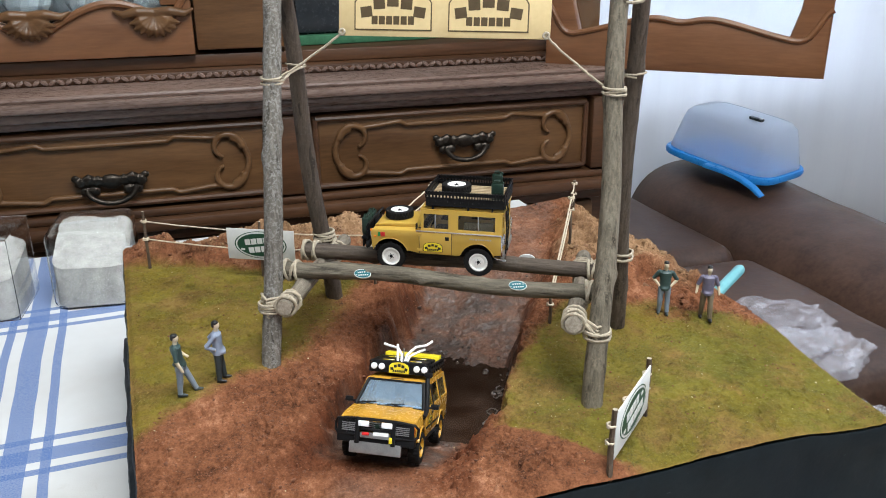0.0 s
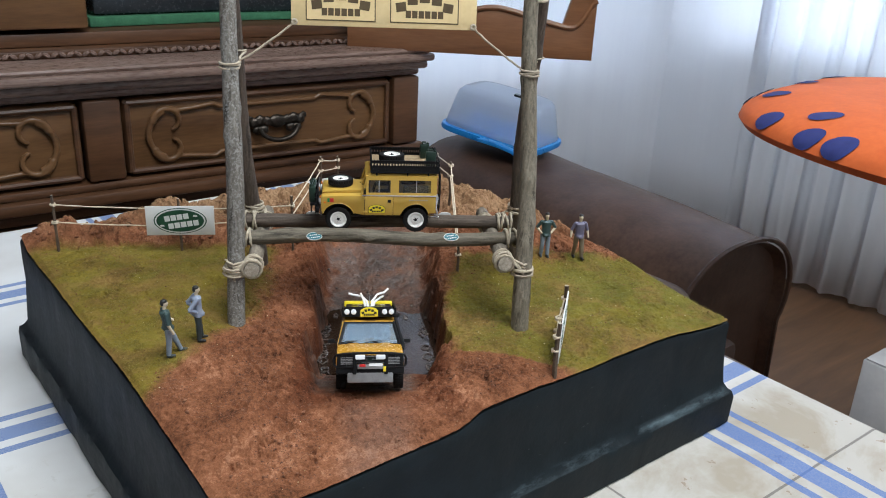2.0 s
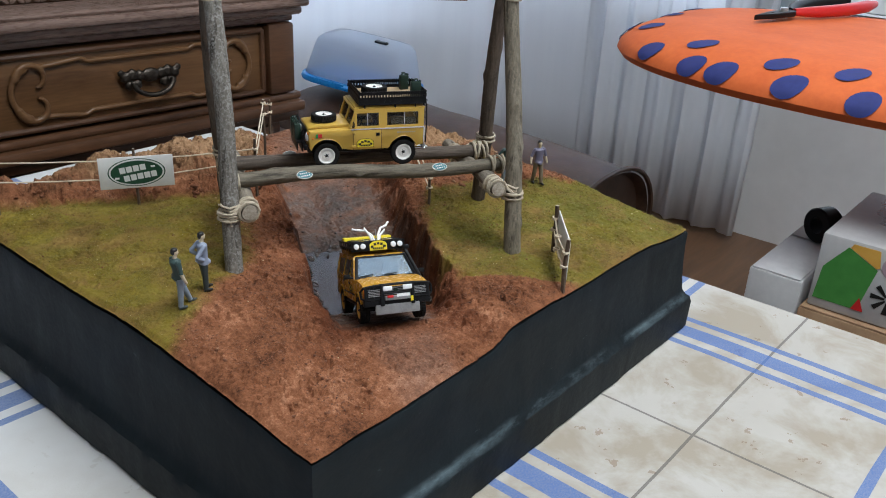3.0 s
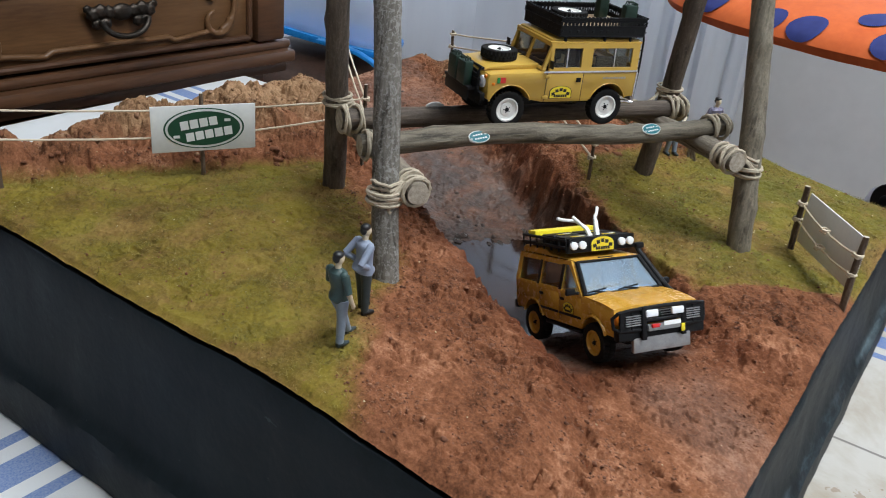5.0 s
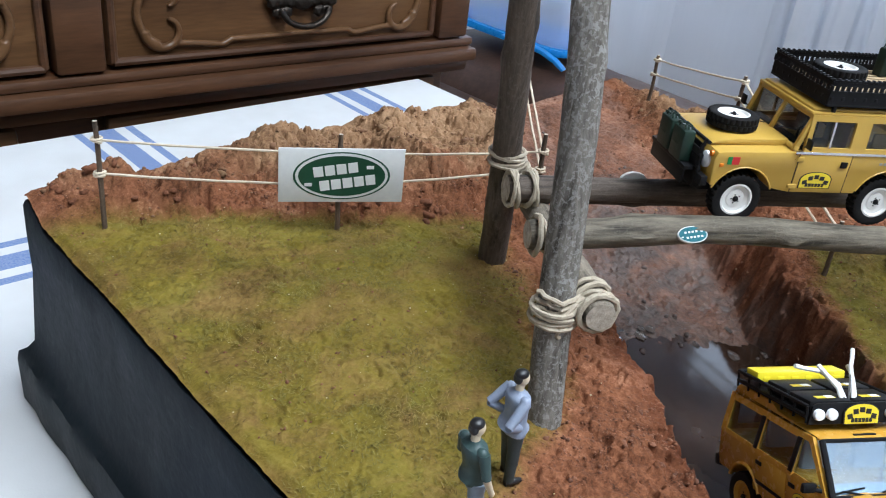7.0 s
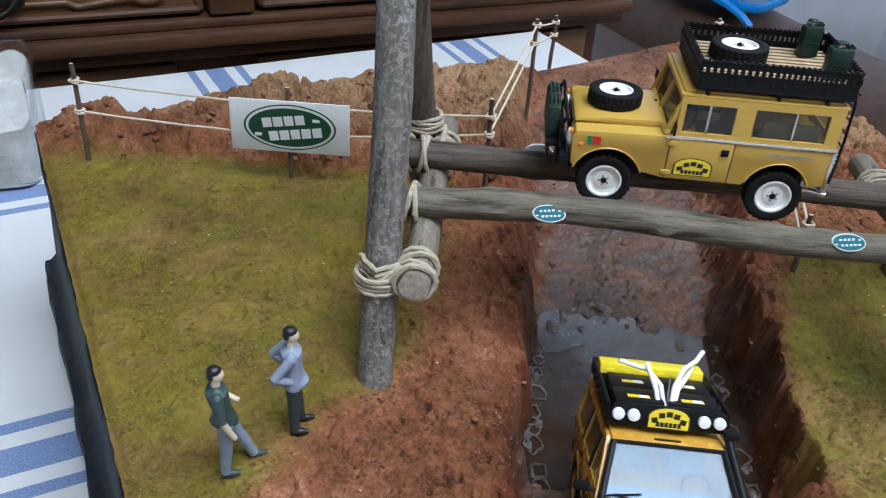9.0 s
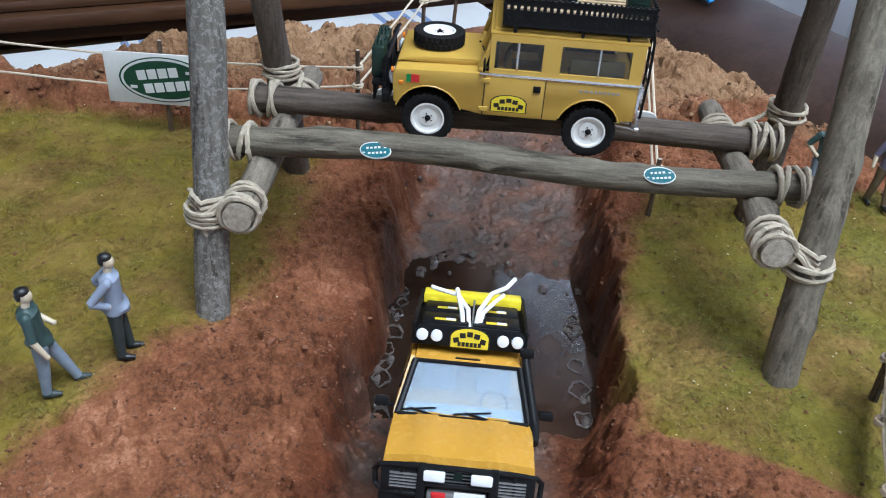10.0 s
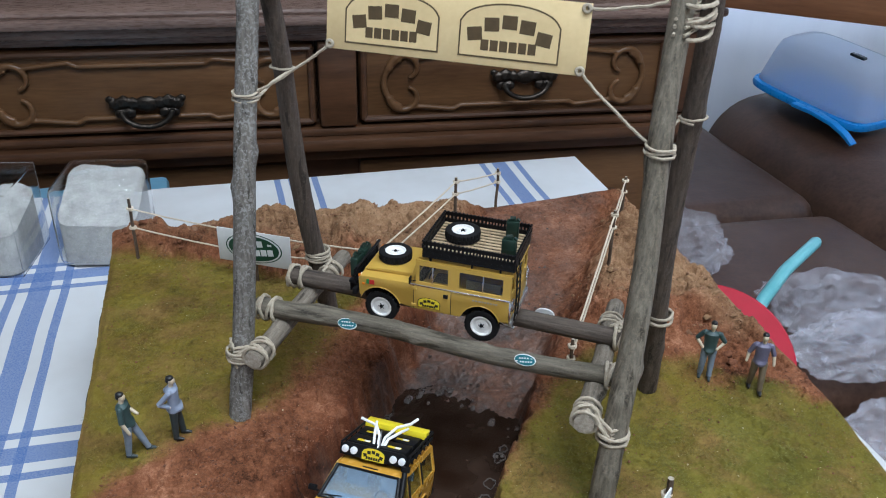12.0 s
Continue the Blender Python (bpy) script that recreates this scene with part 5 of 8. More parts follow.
        bm = tube([(0.74, s * 0.86, 1.26), (0.72, s * 0.96, 1.28)], 0.03, 8)
        add_box(bm, (0.70, s * 1.03, 1.30), (0.10, 0.20, 0.13), 0.03)
        k.add("door_mirror", bm, M_BLACK)
        k.add("side_step", box((0, s * 0.80, 0.50), (1.5, 0.10, 0.06), 0.01), M_BLACK)
    # roof with raised rear
    bm = bmesh.new()
    add_prism(bm, [(0.34, 1.78), (0.28, 1.825), (-0.86, 1.88), (-1.05, 1.97), (-2.02, 1.97), (-2.12, 1.92), (-2.14, 1.80)], 1.44, None, 0.04)
    k.add("roof", bm, M_ORANGE)
    k.add("roof_badge_bar", box((0.22, 0, 1.838), (0.03, 0.34, 0.02)), M_INK)
    # back end
    bm = bmesh.new()
    side_frame(bm, 0, (-0.76, 0.76, 0, 0.62), [(-0.62, 0.62, 0.08, 0.50)], 0.06)
    bmesh.ops.transform(bm, matrix=Matrix.Translation((-2.11, 0, 1.20)) @ Matrix.Rotation(radians(90), 4, "Z"), verts=bm.verts)
    back = k.add("tailgate", bm, M_ORANGE, None, "", False)
    k.pane("window_pane", [(-2.11, 0.62, 1.28), (-2.11, -0.62, 1.28), (-2.11, -0.62, 1.70), (-2.11, 0.62, 1.70)], M_GLASSB, 0.015, back)
    for s in (-1, 1):
        k.add("tail_lamp", box((-2.16, s * 0.78, 0.98), (0.05, 0.10, 0.34), 0.012), M_RED)
    k.add("rear_bumper", box((-2.20, 0, 0.66), (0.16, 1.70, 0.18), 0.03), M_BLACK)
    make_wheel(k, (-2.34, 0.10, 1.05), r, 0.22, M_RIMY, 1, back, False).name = "spare_wheel"
    # snorkel on the left pillar
    bm = tube([(1.25, 0.86, 1.12), (1.02, 0.88, 1.20), (0.88, 0.87, 1.30), (0.26, 0.79, 1.86), (0.20, 0.78, 1.94)], 0.058, 10)
    add_box(bm, (0.22, 0.80, 2.00), (0.13, 0.20, 0.12), 0.03)
    k.add("snorkel", bm, M_BLACK)
    # interior
    for x, y in ((0.0, 0.38), (0.0, -0.38), (-0.95, 0.0)):
        wdt = 0.46 if x == 0 else 1.2
        bm = box((x, y, 1.02), (0.46, wdt, 0.16), 0.04)
        add_box(bm, (x - 0.24, y, 1.34), (0.12, wdt, 0.60), 0.04)
        k.add("seat", bm, M_SEATB)
    k.add("dashboard", box((0.62, 0, 1.18), (0.40, 1.46, 0.10), 0.03), M_SEATB)
    k.add("steering_wheel", tube([(0.36 - 0.05 * math.sin(a), 0.38 + 0.17 * math.cos(a), 1.28 + 0.16 * math.sin(a)) for a in [2 * math.pi * i / 16 for i in range(16)]], 0.016, 6, True, True), M_BLACK)
    # wheels
    for x in (-ax, ax):
        for s in (-1, 1):
            make_wheel(k, (x, s * 0.75, r), r, 0.25, M_RIMY, s, None, False, "yellow rim")
    # roof rack: visor with lamps and plate, cases, board and straps
    rx0, rx1, ry = -1.95, 0.02, 0.79
    rack = k.add("roof_rack", box(((rx0 + rx1) / 2, 0, 2.03), (rx1 - rx0, 2 * ry, 0.04), 0.01), M_BLACK, None, "black loaded roof rack with four lamps")
    bm = bmesh.new()
    for s in (-1, 1):
        add_tube(bm, [(rx0, s * ry, 2.06), (rx1, s * ry, 2.06)], 0.03, 8)
        add_tube(bm, [(rx0, s * ry, 2.20), (rx1, s * ry, 2.20)], 0.03, 8)
        for i in range(7):
            x = rx0 + (rx1 - rx0) * i / 6
            add_tube(bm, [(x, s * ry, 1.96), (x, s * ry, 2.20)], 0.02, 6)
    add_tube(bm, [(rx0, -ry, 2.20), (rx0, ry, 2.20)], 0.03, 8)
    k.add("rack_rail", bm, M_BLACK, rack)
    bm = bmesh.new()
    add_prism(bm, [(-0.80, -0.15), (0.80, -0.15), (0.74, 0.11), (0.66, 0.15), (-0.66, 0.15), (-0.74, 0.11)], 0.05, Matrix.Translation((0.06, 0, 2.10)) @ Matrix.Rotation(radians(90), 4, "Z"), 0.01)
    visor = k.add("lamp_panel", bm, M_BLACK, rack)
    for y in (-0.66, -0.46, 0.46, 0.66):
        k.add("lamp", lathe([(0.082, -0.03), (0.082, 0.03), (0.075, 0.045), (0.04, 0.055), (0, 0.057)], 20, pose(0.10, y, 2.10, 0, 90, 0)), M_LAMP, visor, "round white lamp")
    make_decal(k, visor, Matrix.Translation((0.11, 0, 2.10)) @ Matrix.Rotation(radians(90), 4, "Z"), 0.56, 0.30, M_DECAL_Y, 0.01)
    for y, x in ((-0.36, -0.36), (0.36, -0.36), (-0.36, -0.98), (0.36, -0.98)):
        case = k.add("storage_case", box((x, y, 2.15), (0.56, 0.66, 0.18), 0.03), M_BLACK, rack)
        lab = k.add("case_label", box((x + 0.10, y, 2.242), (0.11, 0.30, 0.006)), M_DECAL_Y, case)
        k.add("label_white", box((x + 0.10, y + 0.07, 2.247), (0.10, 0.13, 0.006)), M_WHITE, lab)
    bm = box((-1.62, 0, 2.22), (0.36, 1.50, 0.16), 0.02)
    for i in range(6):
        add_box(bm, (-1.45, -0.6 + 0.24 * i, 2.20), (0.04, 0.12, 0.06), 0.008)
    k.add("sand_ladder", bm, M_YPLAST, rack, "bright yellow plastic sand ladder")
    bm = bmesh.new()
    for s, pts in ((1, [(-0.18, 0.06, 2.14), (-0.30, 0.10, 2.40), (-0.62, 0.26, 2.58), (-0.92, 0.48, 2.62), (-1.10, 0.60, 2.72)]), (1, [(-0.20, 0.10, 2.14), (-0.36, 0.16, 2.36), (-0.70, 0.34, 2.46), (-0.95, 0.44, 2.50)]),
                   (-1, [(-0.18, -0.10, 2.14), (-0.28, -0.14, 2.36), (-0.50, -0.20, 2.50), (-0.66, -0.24, 2.60)]), (-1, [(-0.22, -0.02, 2.14), (-0.40, -0.06, 2.38), (-0.62, -0.22, 2.52), (-0.68, -0.48, 2.56), (-0.66, -0.62, 2.60)])):
        smooth_pts = []
        for a, b in zip(pts, pts[1:]):
            for t in (0, 0.34, 0.67):
                smooth_pts.append(Vector(a).lerp(Vector(b), t))
        add_tube(bm, smooth_pts + [Vector(pts[-1])], 0.034, 8)
    k.add("cable_tie", bm, M_WHITE, rack, "bent white plastic ties sticking up")
    k.add("aerial", tube([(-0.24, 0.02, 2.14), (-0.26, 0.02, 2.56)], 0.014, 6), M_SILVER, rack)
    return root


build_long_estate()

# ---- lashings on the bridge ----


def add_string(bm, pts, r, sag=0.0, steps=8, wave=0.0, seed=0):
    """A string through points, sagging a little between them."""
    rnd = random.Random(seed)
    path = []
    for a, b in zip(pts, pts[1:]):
        a, b = Vector(a), Vector(b)
        for i in range(steps):
            t = i / steps
            p = a.lerp(b, t)
            p.z -= sag * 4 * t * (1 - t)
            if 0 < i:
                p += wave * Vector((rnd.uniform(-1, 1), rnd.uniform(-1, 1), rnd.uniform(-1, 1)))
            path.append(p)
    add_tube(bm, path + [Vector(pts[-1])], r, 6)


for side, f, b in ((-1, "fl", "rl"), (1, "fr", "rr")):
    # crown lashing round both post heads
    bm = bmesh.new()
    mid = (on_post(f, 0.3135) + on_post(b, 0.3135)) / 2
    add_coil(bm, mid, (0, 0, 1), 0.0056, 17, 0.013, 0.00080, 2 + side, 2.0, V3 + 0.15 * U3)
    for i in range(3):
        a = on_post(f, 0.309 + 0.003 * i) - V3 * 0.0058
        c = on_post(b, 0.319 - 0.003 * i) + V3 * 0.0050
        for s in (-1, 1):
            add_string(bm, [a + U3 * s * 0.002, (a + c) / 2 + U3 * s * 0.0068, c + U3 * s * 0.002], 0.00075, 0, 6, 0.0002, i)
    part("crown_lashing", bm, M_ROPE, bridge)
    # middle tie
    bm = bmesh.new()
    add_coil(bm, on_post(f, 0.2635), (0, 0, 1), 0.0052, 3, 0.0035, 0.0007, 4 + side)
    add_coil(bm, on_post(b, 0.2665), (0, 0, 1), 0.0052, 1.6, 0.002, 0.0006, 5 + side)
    add_string(bm, [on_post(f, 0.263) - U3 * side * 0.0055, (on_post(f, 0.265) + on_post(b, 0.265)) / 2 - U3 * side * 0.004, on_post(b, 0.266) - U3 * side * 0.0054], 0.0008, 0, 6, 0.0003, 9)
    part("middle_tie", bm, M_ROPE, bridge)
    # cross beam to front post
    u = -0.0825 if side < 0 else 0.0812
    vf = -0.0290 if side < 0 else -0.0265
    beam_z = CROSS_Z if side < 0 else CROSS_Z + 0.0032
    bm = bmesh.new()
    add_coil(bm, at_uv(u, vf, beam_z), V3, 0.0051, 11, 0.0105, 0.0008, 11 + side)
    add_coil(bm, on_post(f, CROSS_Z - 0.003), (0, 0, 1), 0.0062, 4, 0.005, 0.00075, 12 + side)
    pf = on_post(f, CROSS_Z)
    for i in range(4):
        add_string(bm, [pf + U3 * side * 0.006 + Vector((0, 0, -0.004 + 0.0025 * i)), pf - V3 * 0.0068 + Vector((0, 0, -0.003 + 0.002 * i)), at_uv(u, vf - 0.004 + 0.002 * i, beam_z + 0.0065 - 0.001 * i)], 0.0008, 0, 6, 0.0004, 20 + i)
    add_string(bm, [pf - V3 * 0.006, pf - V3 * 0.0075 + Vector((0, 0, -0.005)), pf - V3 * 0.0065 + Vector((0.001, 0, -0.0105))], 0.0007, 0, 6, 0.0005, 3)
    part("front_lashing", bm, M_ROPE, bridge)
    # log ends
    for v, r in ((-0.0028, 0.0050), (0.032, 0.0050)):
        bm = bmesh.new()
        ue = side * 0.0905
        add_coil(bm, at_uv(ue, v, LOG_Z + (0.0010 if v < 0 and side > 0 else 0.0)), U3, r, 9, 0.0100, 0.00085, 30 + side + (v > 0))
        for i in range(3):
            add_string(bm, [at_uv(ue - side * 0.003, v - 0.003 + 0.003 * i, LOG_Z + 0.006), at_uv(u, v + 0.007, LOG_Z - 0.002), at_uv(u, v + 0.004 - 0.003 * i, CROSS_Z - 0.0065)], 0.0008, 0, 6, 0.0005, 40 + i)
        part("log_lashing", bm, M_ROPE, bridge)
    # rear post
    bm = bmesh.new()
    add_coil(bm, on_post(b, LOG_Z + 0.002), (0, 0, 1), 0.0058, 4, 0.005, 0.0008, 50 + side)
    for i in range(3):
        add_string(bm, [on_post(b, LOG_Z + 0.003 * i) + V3 * 0.004, on_post(b, LOG_Z) - U3 * side * 0.008, at_uv(u, 0.046, CROSS_Z + 0.006)], 0.0008, 0, 6, 0.0006, 60 + i)
    add_coil(bm, at_uv(u, 0.056, CROSS_Z), V3, 0.0054, 5, 0.008, 0.0008, 55 + side)
    part("rear_lashing", bm, M_ROPE, bridge)

# small oval plaques on the front log
M_TEAL = varied("teal_enamel", (0.010, 0.105, 0.135), (0.018, 0.150, 0.180), 300, 0.3, 0, 0.05)
M_SIGNGREEN = varied("dark_green_print", (0.006, 0.050, 0.024), (0.010, 0.068, 0.034), 200, 0.5, 0, 0.05)
M_CARD = varied("white_card", (0.66, 0.67, 0.66), (0.74, 0.75, 0.73), 90, 0.75, 0, 0.15, 0.0002)
M_CREAM = varied("cream_card", (0.66, 0.50, 0.25), (0.74, 0.58, 0.31), 60, 0.7, 0, 0.1, 0.0002)
M_BROWNINK = varied("brown_print", (0.070, 0.045, 0.018), (0.10, 0.066, 0.028), 300, 0.6, 0, 0.05)


def oval(w, h, n=40):
    return [(w / 2 * math.cos(2 * math.pi * i / n), h / 2 * math.sin(2 * math.pi * i / n)) for i in range(n)]


def oval_sign(parent, m, w, h, ground_mat, ring_mat, thick=0.0003, bar=1.0):
    """An oval emblem in the plane x, z of m facing -y: ring, ground, and two pale bars for its words."""
    part("oval", prism(oval(w, h), thick, m), ring_mat, parent, "", False)
    part("oval_ground", prism(oval(w * 0.94, h * 0.89), thick, m @ Matrix.Translation((0, -thick * 0.5, 0))), ground_mat, parent, "", False)
    lean = Matrix.Rotation(radians(-8), 4, "Y")
    bm = bmesh.new()
    for row, (n, z, x0) in enumerate(((4, 0.16, -0.06), (5, -0.16, 0.05))):
        for i in range(n):
            add_box(bm, (x0 * w + (i - (n - 1) / 2) * w * 0.125, 0, z * h), (w * 0.104 * (0.4 + 0.6 * bar), thick, h * 0.22 * bar), 0, m @ Matrix.Translation((0, -thick * 1.05, 0)) @ lean)
        add_box(bm, ((0.30 if row == 0 else -0.36) * w, 0, z * h + (0.04 if row == 0 else -0.03) * h), (w * 0.08, thick, h * 0.07), 0, m @ Matrix.Translation((0, -thick * 1.05, 0)))
    part("lettering", bm, ring_mat, parent, "", False)


FACE = Matrix(((UX, VX, 0, 0), (UY, VY, 0, 0), (0, 0, 1, 0), (0, 0, 0, 1)))
for u in (-0.0440, 0.0478):
    pl = thing("log_plaque", "small oval teal emblem plaque glued to the bridge log", "plaque", Matrix.Translation(at_uv(u, -0.0069, LOG_Z + 0.0030)) @ FACE @ Matrix.Rotation(radians(-36), 4, "X"), "log plaques")
    part("plate", prism(oval(0.0104, 0.0056), 0.0012, Matrix.Translation((0, 0.0002, 0))), M_CARD, pl, "", False)
    oval_sign(pl, Matrix.Translation((0, -0.0006, 0)), 0.0102, 0.0054, M_TEAL, M_CARD, 0.0002, 0.55)

for u in (-0.0470, 0.0480):
    pl = thing("log_plaque", "small oval emblem plaque behind the dark bridge log", "plaque", Matrix.Translation(at_uv(u, 0.0378, LOG_Z + 0.0018)) @ FACE @ Matrix.Rotation(math.pi, 4, "Z"), "log plaques")
    part("plate", prism(oval(0.0104, 0.0068), 0.0012, Matrix.Translation((0, 0.0002, 0))), M_CARD, pl, "", False)
    oval_sign(pl, Matrix.Translation((0, -0.0006, 0)), 0.0102, 0.0066, M_TEAL, M_CARD, 0.0002, 0.55)

# ---- fence with sign ----
M_STAKE = bark_material("stake_bark", (0.05, 0.032, 0.020), (0.14, 0.095, 0.06), (0.25, 0.18, 0.12), 0.3)


def stake(parent, x, y, z_top, r=0.0011, lean=(0, 0), seed=0):
    z0 = z_at(x, y) - 0.004
    return branch("stake", (x, y, z0), (x + lean[0], y + lean[1], z_top), r, r * 0.9, M_STAKE, parent, "", knots=2, seed=seed, sides=8, steps=12, bend=0.0004)


def rope_run(parent, name, pts, r=0.00055, sag=0.0008, seed=0):
    bm = bmesh.new()
    add_string(bm, pts, r, sag, 10, 0.00012, seed)
    for p in pts:
        add_coil(bm, p, (0, 0, 1), 0.0012, 2.5, 0.0014, r, seed)
    return part(name, bm, M_TWINE, parent)


fence = thing("rope_fence", "low fence of dark twig stakes joined by two pale strings", "fence", pose(0, 0, 0))
SL = Vector((-0.1785, 0.1535, 0))
C0 = at_uv(-0.0655, 0.0885)
SA, SB = at_uv(-0.0470, 0.1905), at_uv(-0.0335, 0.2600)
SM = Vector((-0.1010, 0.1035, 0))
stake(fence, SL.x, SL.y, 0.1480, seed=1)
stake(fence, SM.x, SM.y, 0.1465, seed=2)
stake(fence, C0.x, C0.y, 0.1490, seed=3)
stake(fence, SA.x, SA.y, 0.1515, 0.0012, seed=4)
stake(fence, SB.x, SB.y, 0.1330, 0.0012, seed=5)
for z1, z2, z3, z4, z5 in ((0.1405, 0.1385, 0.1412, 0.1485, 0.1290), (0.1265, 0.1245, 0.1330, 0.1390, 0.1215)):
    up = lambda p, z: Vector((p.x, p.y, z))
    rope_run(fence, "string", [up(SL, z1), up(SM, z2), up(C0, z3), up(SA, z4), up(SB, z5)], seed=int(z1 * 10000))

fence_b = thing("rope_fence", "low fence of twig stakes and knotted pale strings beside the track", "fence", pose(0, 0, 0))
R0, R1, R2 = at_uv(0.0620, 0.0580), at_uv(0.0668, 0.1705), at_uv(0.0635, 0.2720)
stake(fence_b, R0.x, R0.y, 0.1260, 0.0011, seed=6)
stake(fence_b, R1.x, R1.y, 0.1545, 0.0012, seed=7)
stake(fence_b, R2.x, R2.y, 0.1360, 0.0012, seed=8)
for z1, z2, z3 in ((0.1215, 0.1515, 0.1330), (0.1130, 0.1420, 0.1235)):
    rope_run(fence_b, "string", [up(R0, z1), up(R1, z2), up(R2, z3)], 0.0006, 0.0006, int(z1 * 10000))


def make_sign(name, label, a, b, z0, z1, flip=False, bow=0.0):
    """A card between the ground points a and b with an oval emblem on its front."""
    a, b = Vector(a), Vector(b)
    d = (b - a)
    w, h = d.length, z1 - z0
    mid = (a + b) / 2
    m = Matrix.Translation((mid.x, mid.y, (z0 + z1) / 2)) @ Matrix.Rotation(math.atan2(d.y, d.x), 4, "Z")
    root = thing(name, label, "sign", m, "fence signs")
    bm = bmesh.new()
    add_box(bm, (0, 0, 0), (w, 0.0008, h), 0.0002)
    part("card", bm, M_CARD, root)
    oval_sign(root, Matrix.Translation((0, -0.0005, 0)), w * 0.74, h * 0.84, M_SIGNGREEN, M_CARD)
    part("oval_border", prism(oval(w * 0.775, h * 0.885), 0.0002, Matrix.Translation((0, -0.00045, 0))), M_SIGNGREEN, root, "", False)
    return root


make_sign("sign_board", "white card sign with green oval emblem on the fence", (-0.1232, 0.1140, 0), (-0.0792, 0.0890, 0), 0.1178, 0.1412)
make_sign("sign_board", "white card sign with green oval emblem between twigs", (0.0190, -0.1872, 0), (0.0596, -0.1533, 0), 0.1040, 0.1300)
gate = thing("sign_stakes", "two dark twig stakes tied with pale string behind a card sign", "fence", pose(0, 0, 0))
GA, GB = Vector((0.0180, -0.1862, 0)), Vector((0.0604, -0.1512, 0))
stake(gate, GA.x, GA.y, 0.1315, 0.0016, (0.0006, 0.0), 9)
stake(gate, GB.x, GB.y, 0.1325, 0.0016, (0.0, 0.0006), 10)
back = Vector((-0.64, 0.77, 0)) * 0.0022
for z1, z2 in ((0.1225, 0.1235), (0.1130, 0.1150)):
    rope_run(gate, "string", [up(GA, z1) + back * 0.4, up((GA + GB) / 2, (z1 + z2) / 2 - 0.0015) + back, up(GB, z2) + back * 0.4], 0.00055, 0.0010, int(z1 * 10000))

# ---- banner over the gate ----
banner = thing("banner", "cream card banner with two brown arched emblems strung between the posts", "banner", Matrix.Translation(at_uv(0.0010, 0.0125, 0.3020)) @ FACE @ Matrix.Rotation(radians(-9), 4, "X"))
BW, BH = 0.1165, 0.0292
part("card", box((0, 0, 0), (BW, 0.0009, BH), 0.0002), M_CREAM, banner)


def arch_outline(w, h, s):
    pts = [(-w / 2 * s, -h / 2 * s), (w / 2 * s, -h / 2 * s), (w / 2 * s, h * 0.16 * s)]
    pts += [(w / 2 * s * 0.97 * math.cos(radians(a)), h * 0.16 * s + h * 0.36 * s * math.sin(radians(a))) for a in range(14, 168, 11)]
    return pts + [(-w / 2 * s, h * 0.16 * s)]


for x in (-0.0275, 0.0250):
    w, h = 0.0435, 0.0225
    m = Matrix.Translation((x, -0.0006, -0.0002))
    part("emblem_rim", prism(arch_outline(w, h, 1.0), 0.0002, m), M_BROWNINK, banner, "", False)
    part("emblem_ground", prism(arch_outline(w - 0.0014, h - 0.0014, 1.0), 0.0002, m @ Matrix.Translation((0, -0.0001, 0))), M_CREAM, banner, "", False)
    bm = bmesh.new()
    for i in range(5):
        dx = (i - 2) * w * 0.172
        add_box(bm, (dx, -0.0002, h * 0.185 - h * 0.16 * (abs(i - 2) / 2) ** 2), (w * 0.148, 0.0002, h * 0.25), 0.00005, m @ Matrix.Rotation(0.07 * (i - 2), 4, "Y"))
    for i in range(6):
        add_box(bm, ((i - 2.5) * w * 0.094, -0.0002, -h * 0.26), (w * 0.078, 0.0002, h * 0.20), 0.00005, m)
    part("lettering", bm, M_BROWNINK, banner, "plain brown bars in place of the words", False)
bm_inv = banner.matrix_world.inverted()
bpy.context.view_layer.update()
bm_inv = banner.matrix_world.inverted()
for sx, f in ((-1, "fl"), (1, "fr")):
    for sz, z in ((1, 0.3200), (-1, 0.2660)):
        hole = Vector((sx * (BW / 2 - 0.002), -0.0004, sz * (BH / 2 - 0.002)))
        end = bm_inv @ (on_post(f, z) - U3 * sx * 0.0058)
        bm = bmesh.new()
        add_string(bm, [hole, hole.lerp(end, 0.5) + Vector((0, 0, -0.001)), end], 0.0007, 0.0006, 10, 0.0002, 70 + sx + sz)
        add_coil(bm, hole, (0, 1, 0), 0.0006, 2, 0.001, 0.0006, 3)
        add_lathe(bm, [(0.0022, -0.0006), (0.0018, -0.0012), (0.0009, -0.0012), (0.0009, 0.0006)], 12, Matrix.Translation(hole) @ Matrix.Rotation(radians(-90), 4, "X"))
        part("string", bm, M_ROPE, banner)

# ---- figurines ----
M_SKIN = material("pale_figure_paint", (0.60, 0.51, 0.37), 0.5)
M_HAIR = material("black_figure_paint", (0.010, 0.010, 0.011), 0.4)
M_SHIRT_G = varied("dark_green_figure_paint", (0.028, 0.055, 0.055), (0.042, 0.075, 0.072), 300, 0.5)
M_SHIRT_B = varied("grey_blue_figure_paint", (0.21, 0.25, 0.34), (0.28, 0.32, 0.41), 300, 0.5)
M_SHIRT_P = varied("violet_grey_figure_paint", (0.11, 0.10, 0.16), (0.16, 0.15, 0.22), 300, 0.5)
M_JEANS = varied("light_blue_figure_paint", (0.17, 0.21, 0.27), (0.23, 0.28, 0.34), 300, 0.5)
M_TROUSER = varied("dark_slate_figure_paint", (0.022, 0.034, 0.038), (0.04, 0.055, 0.058), 300, 0.5)
M_KHAKI = varied("khaki_figure_paint", (0.13, 0.10, 0.065), (0.19, 0.15, 0.10), 300, 0.5)


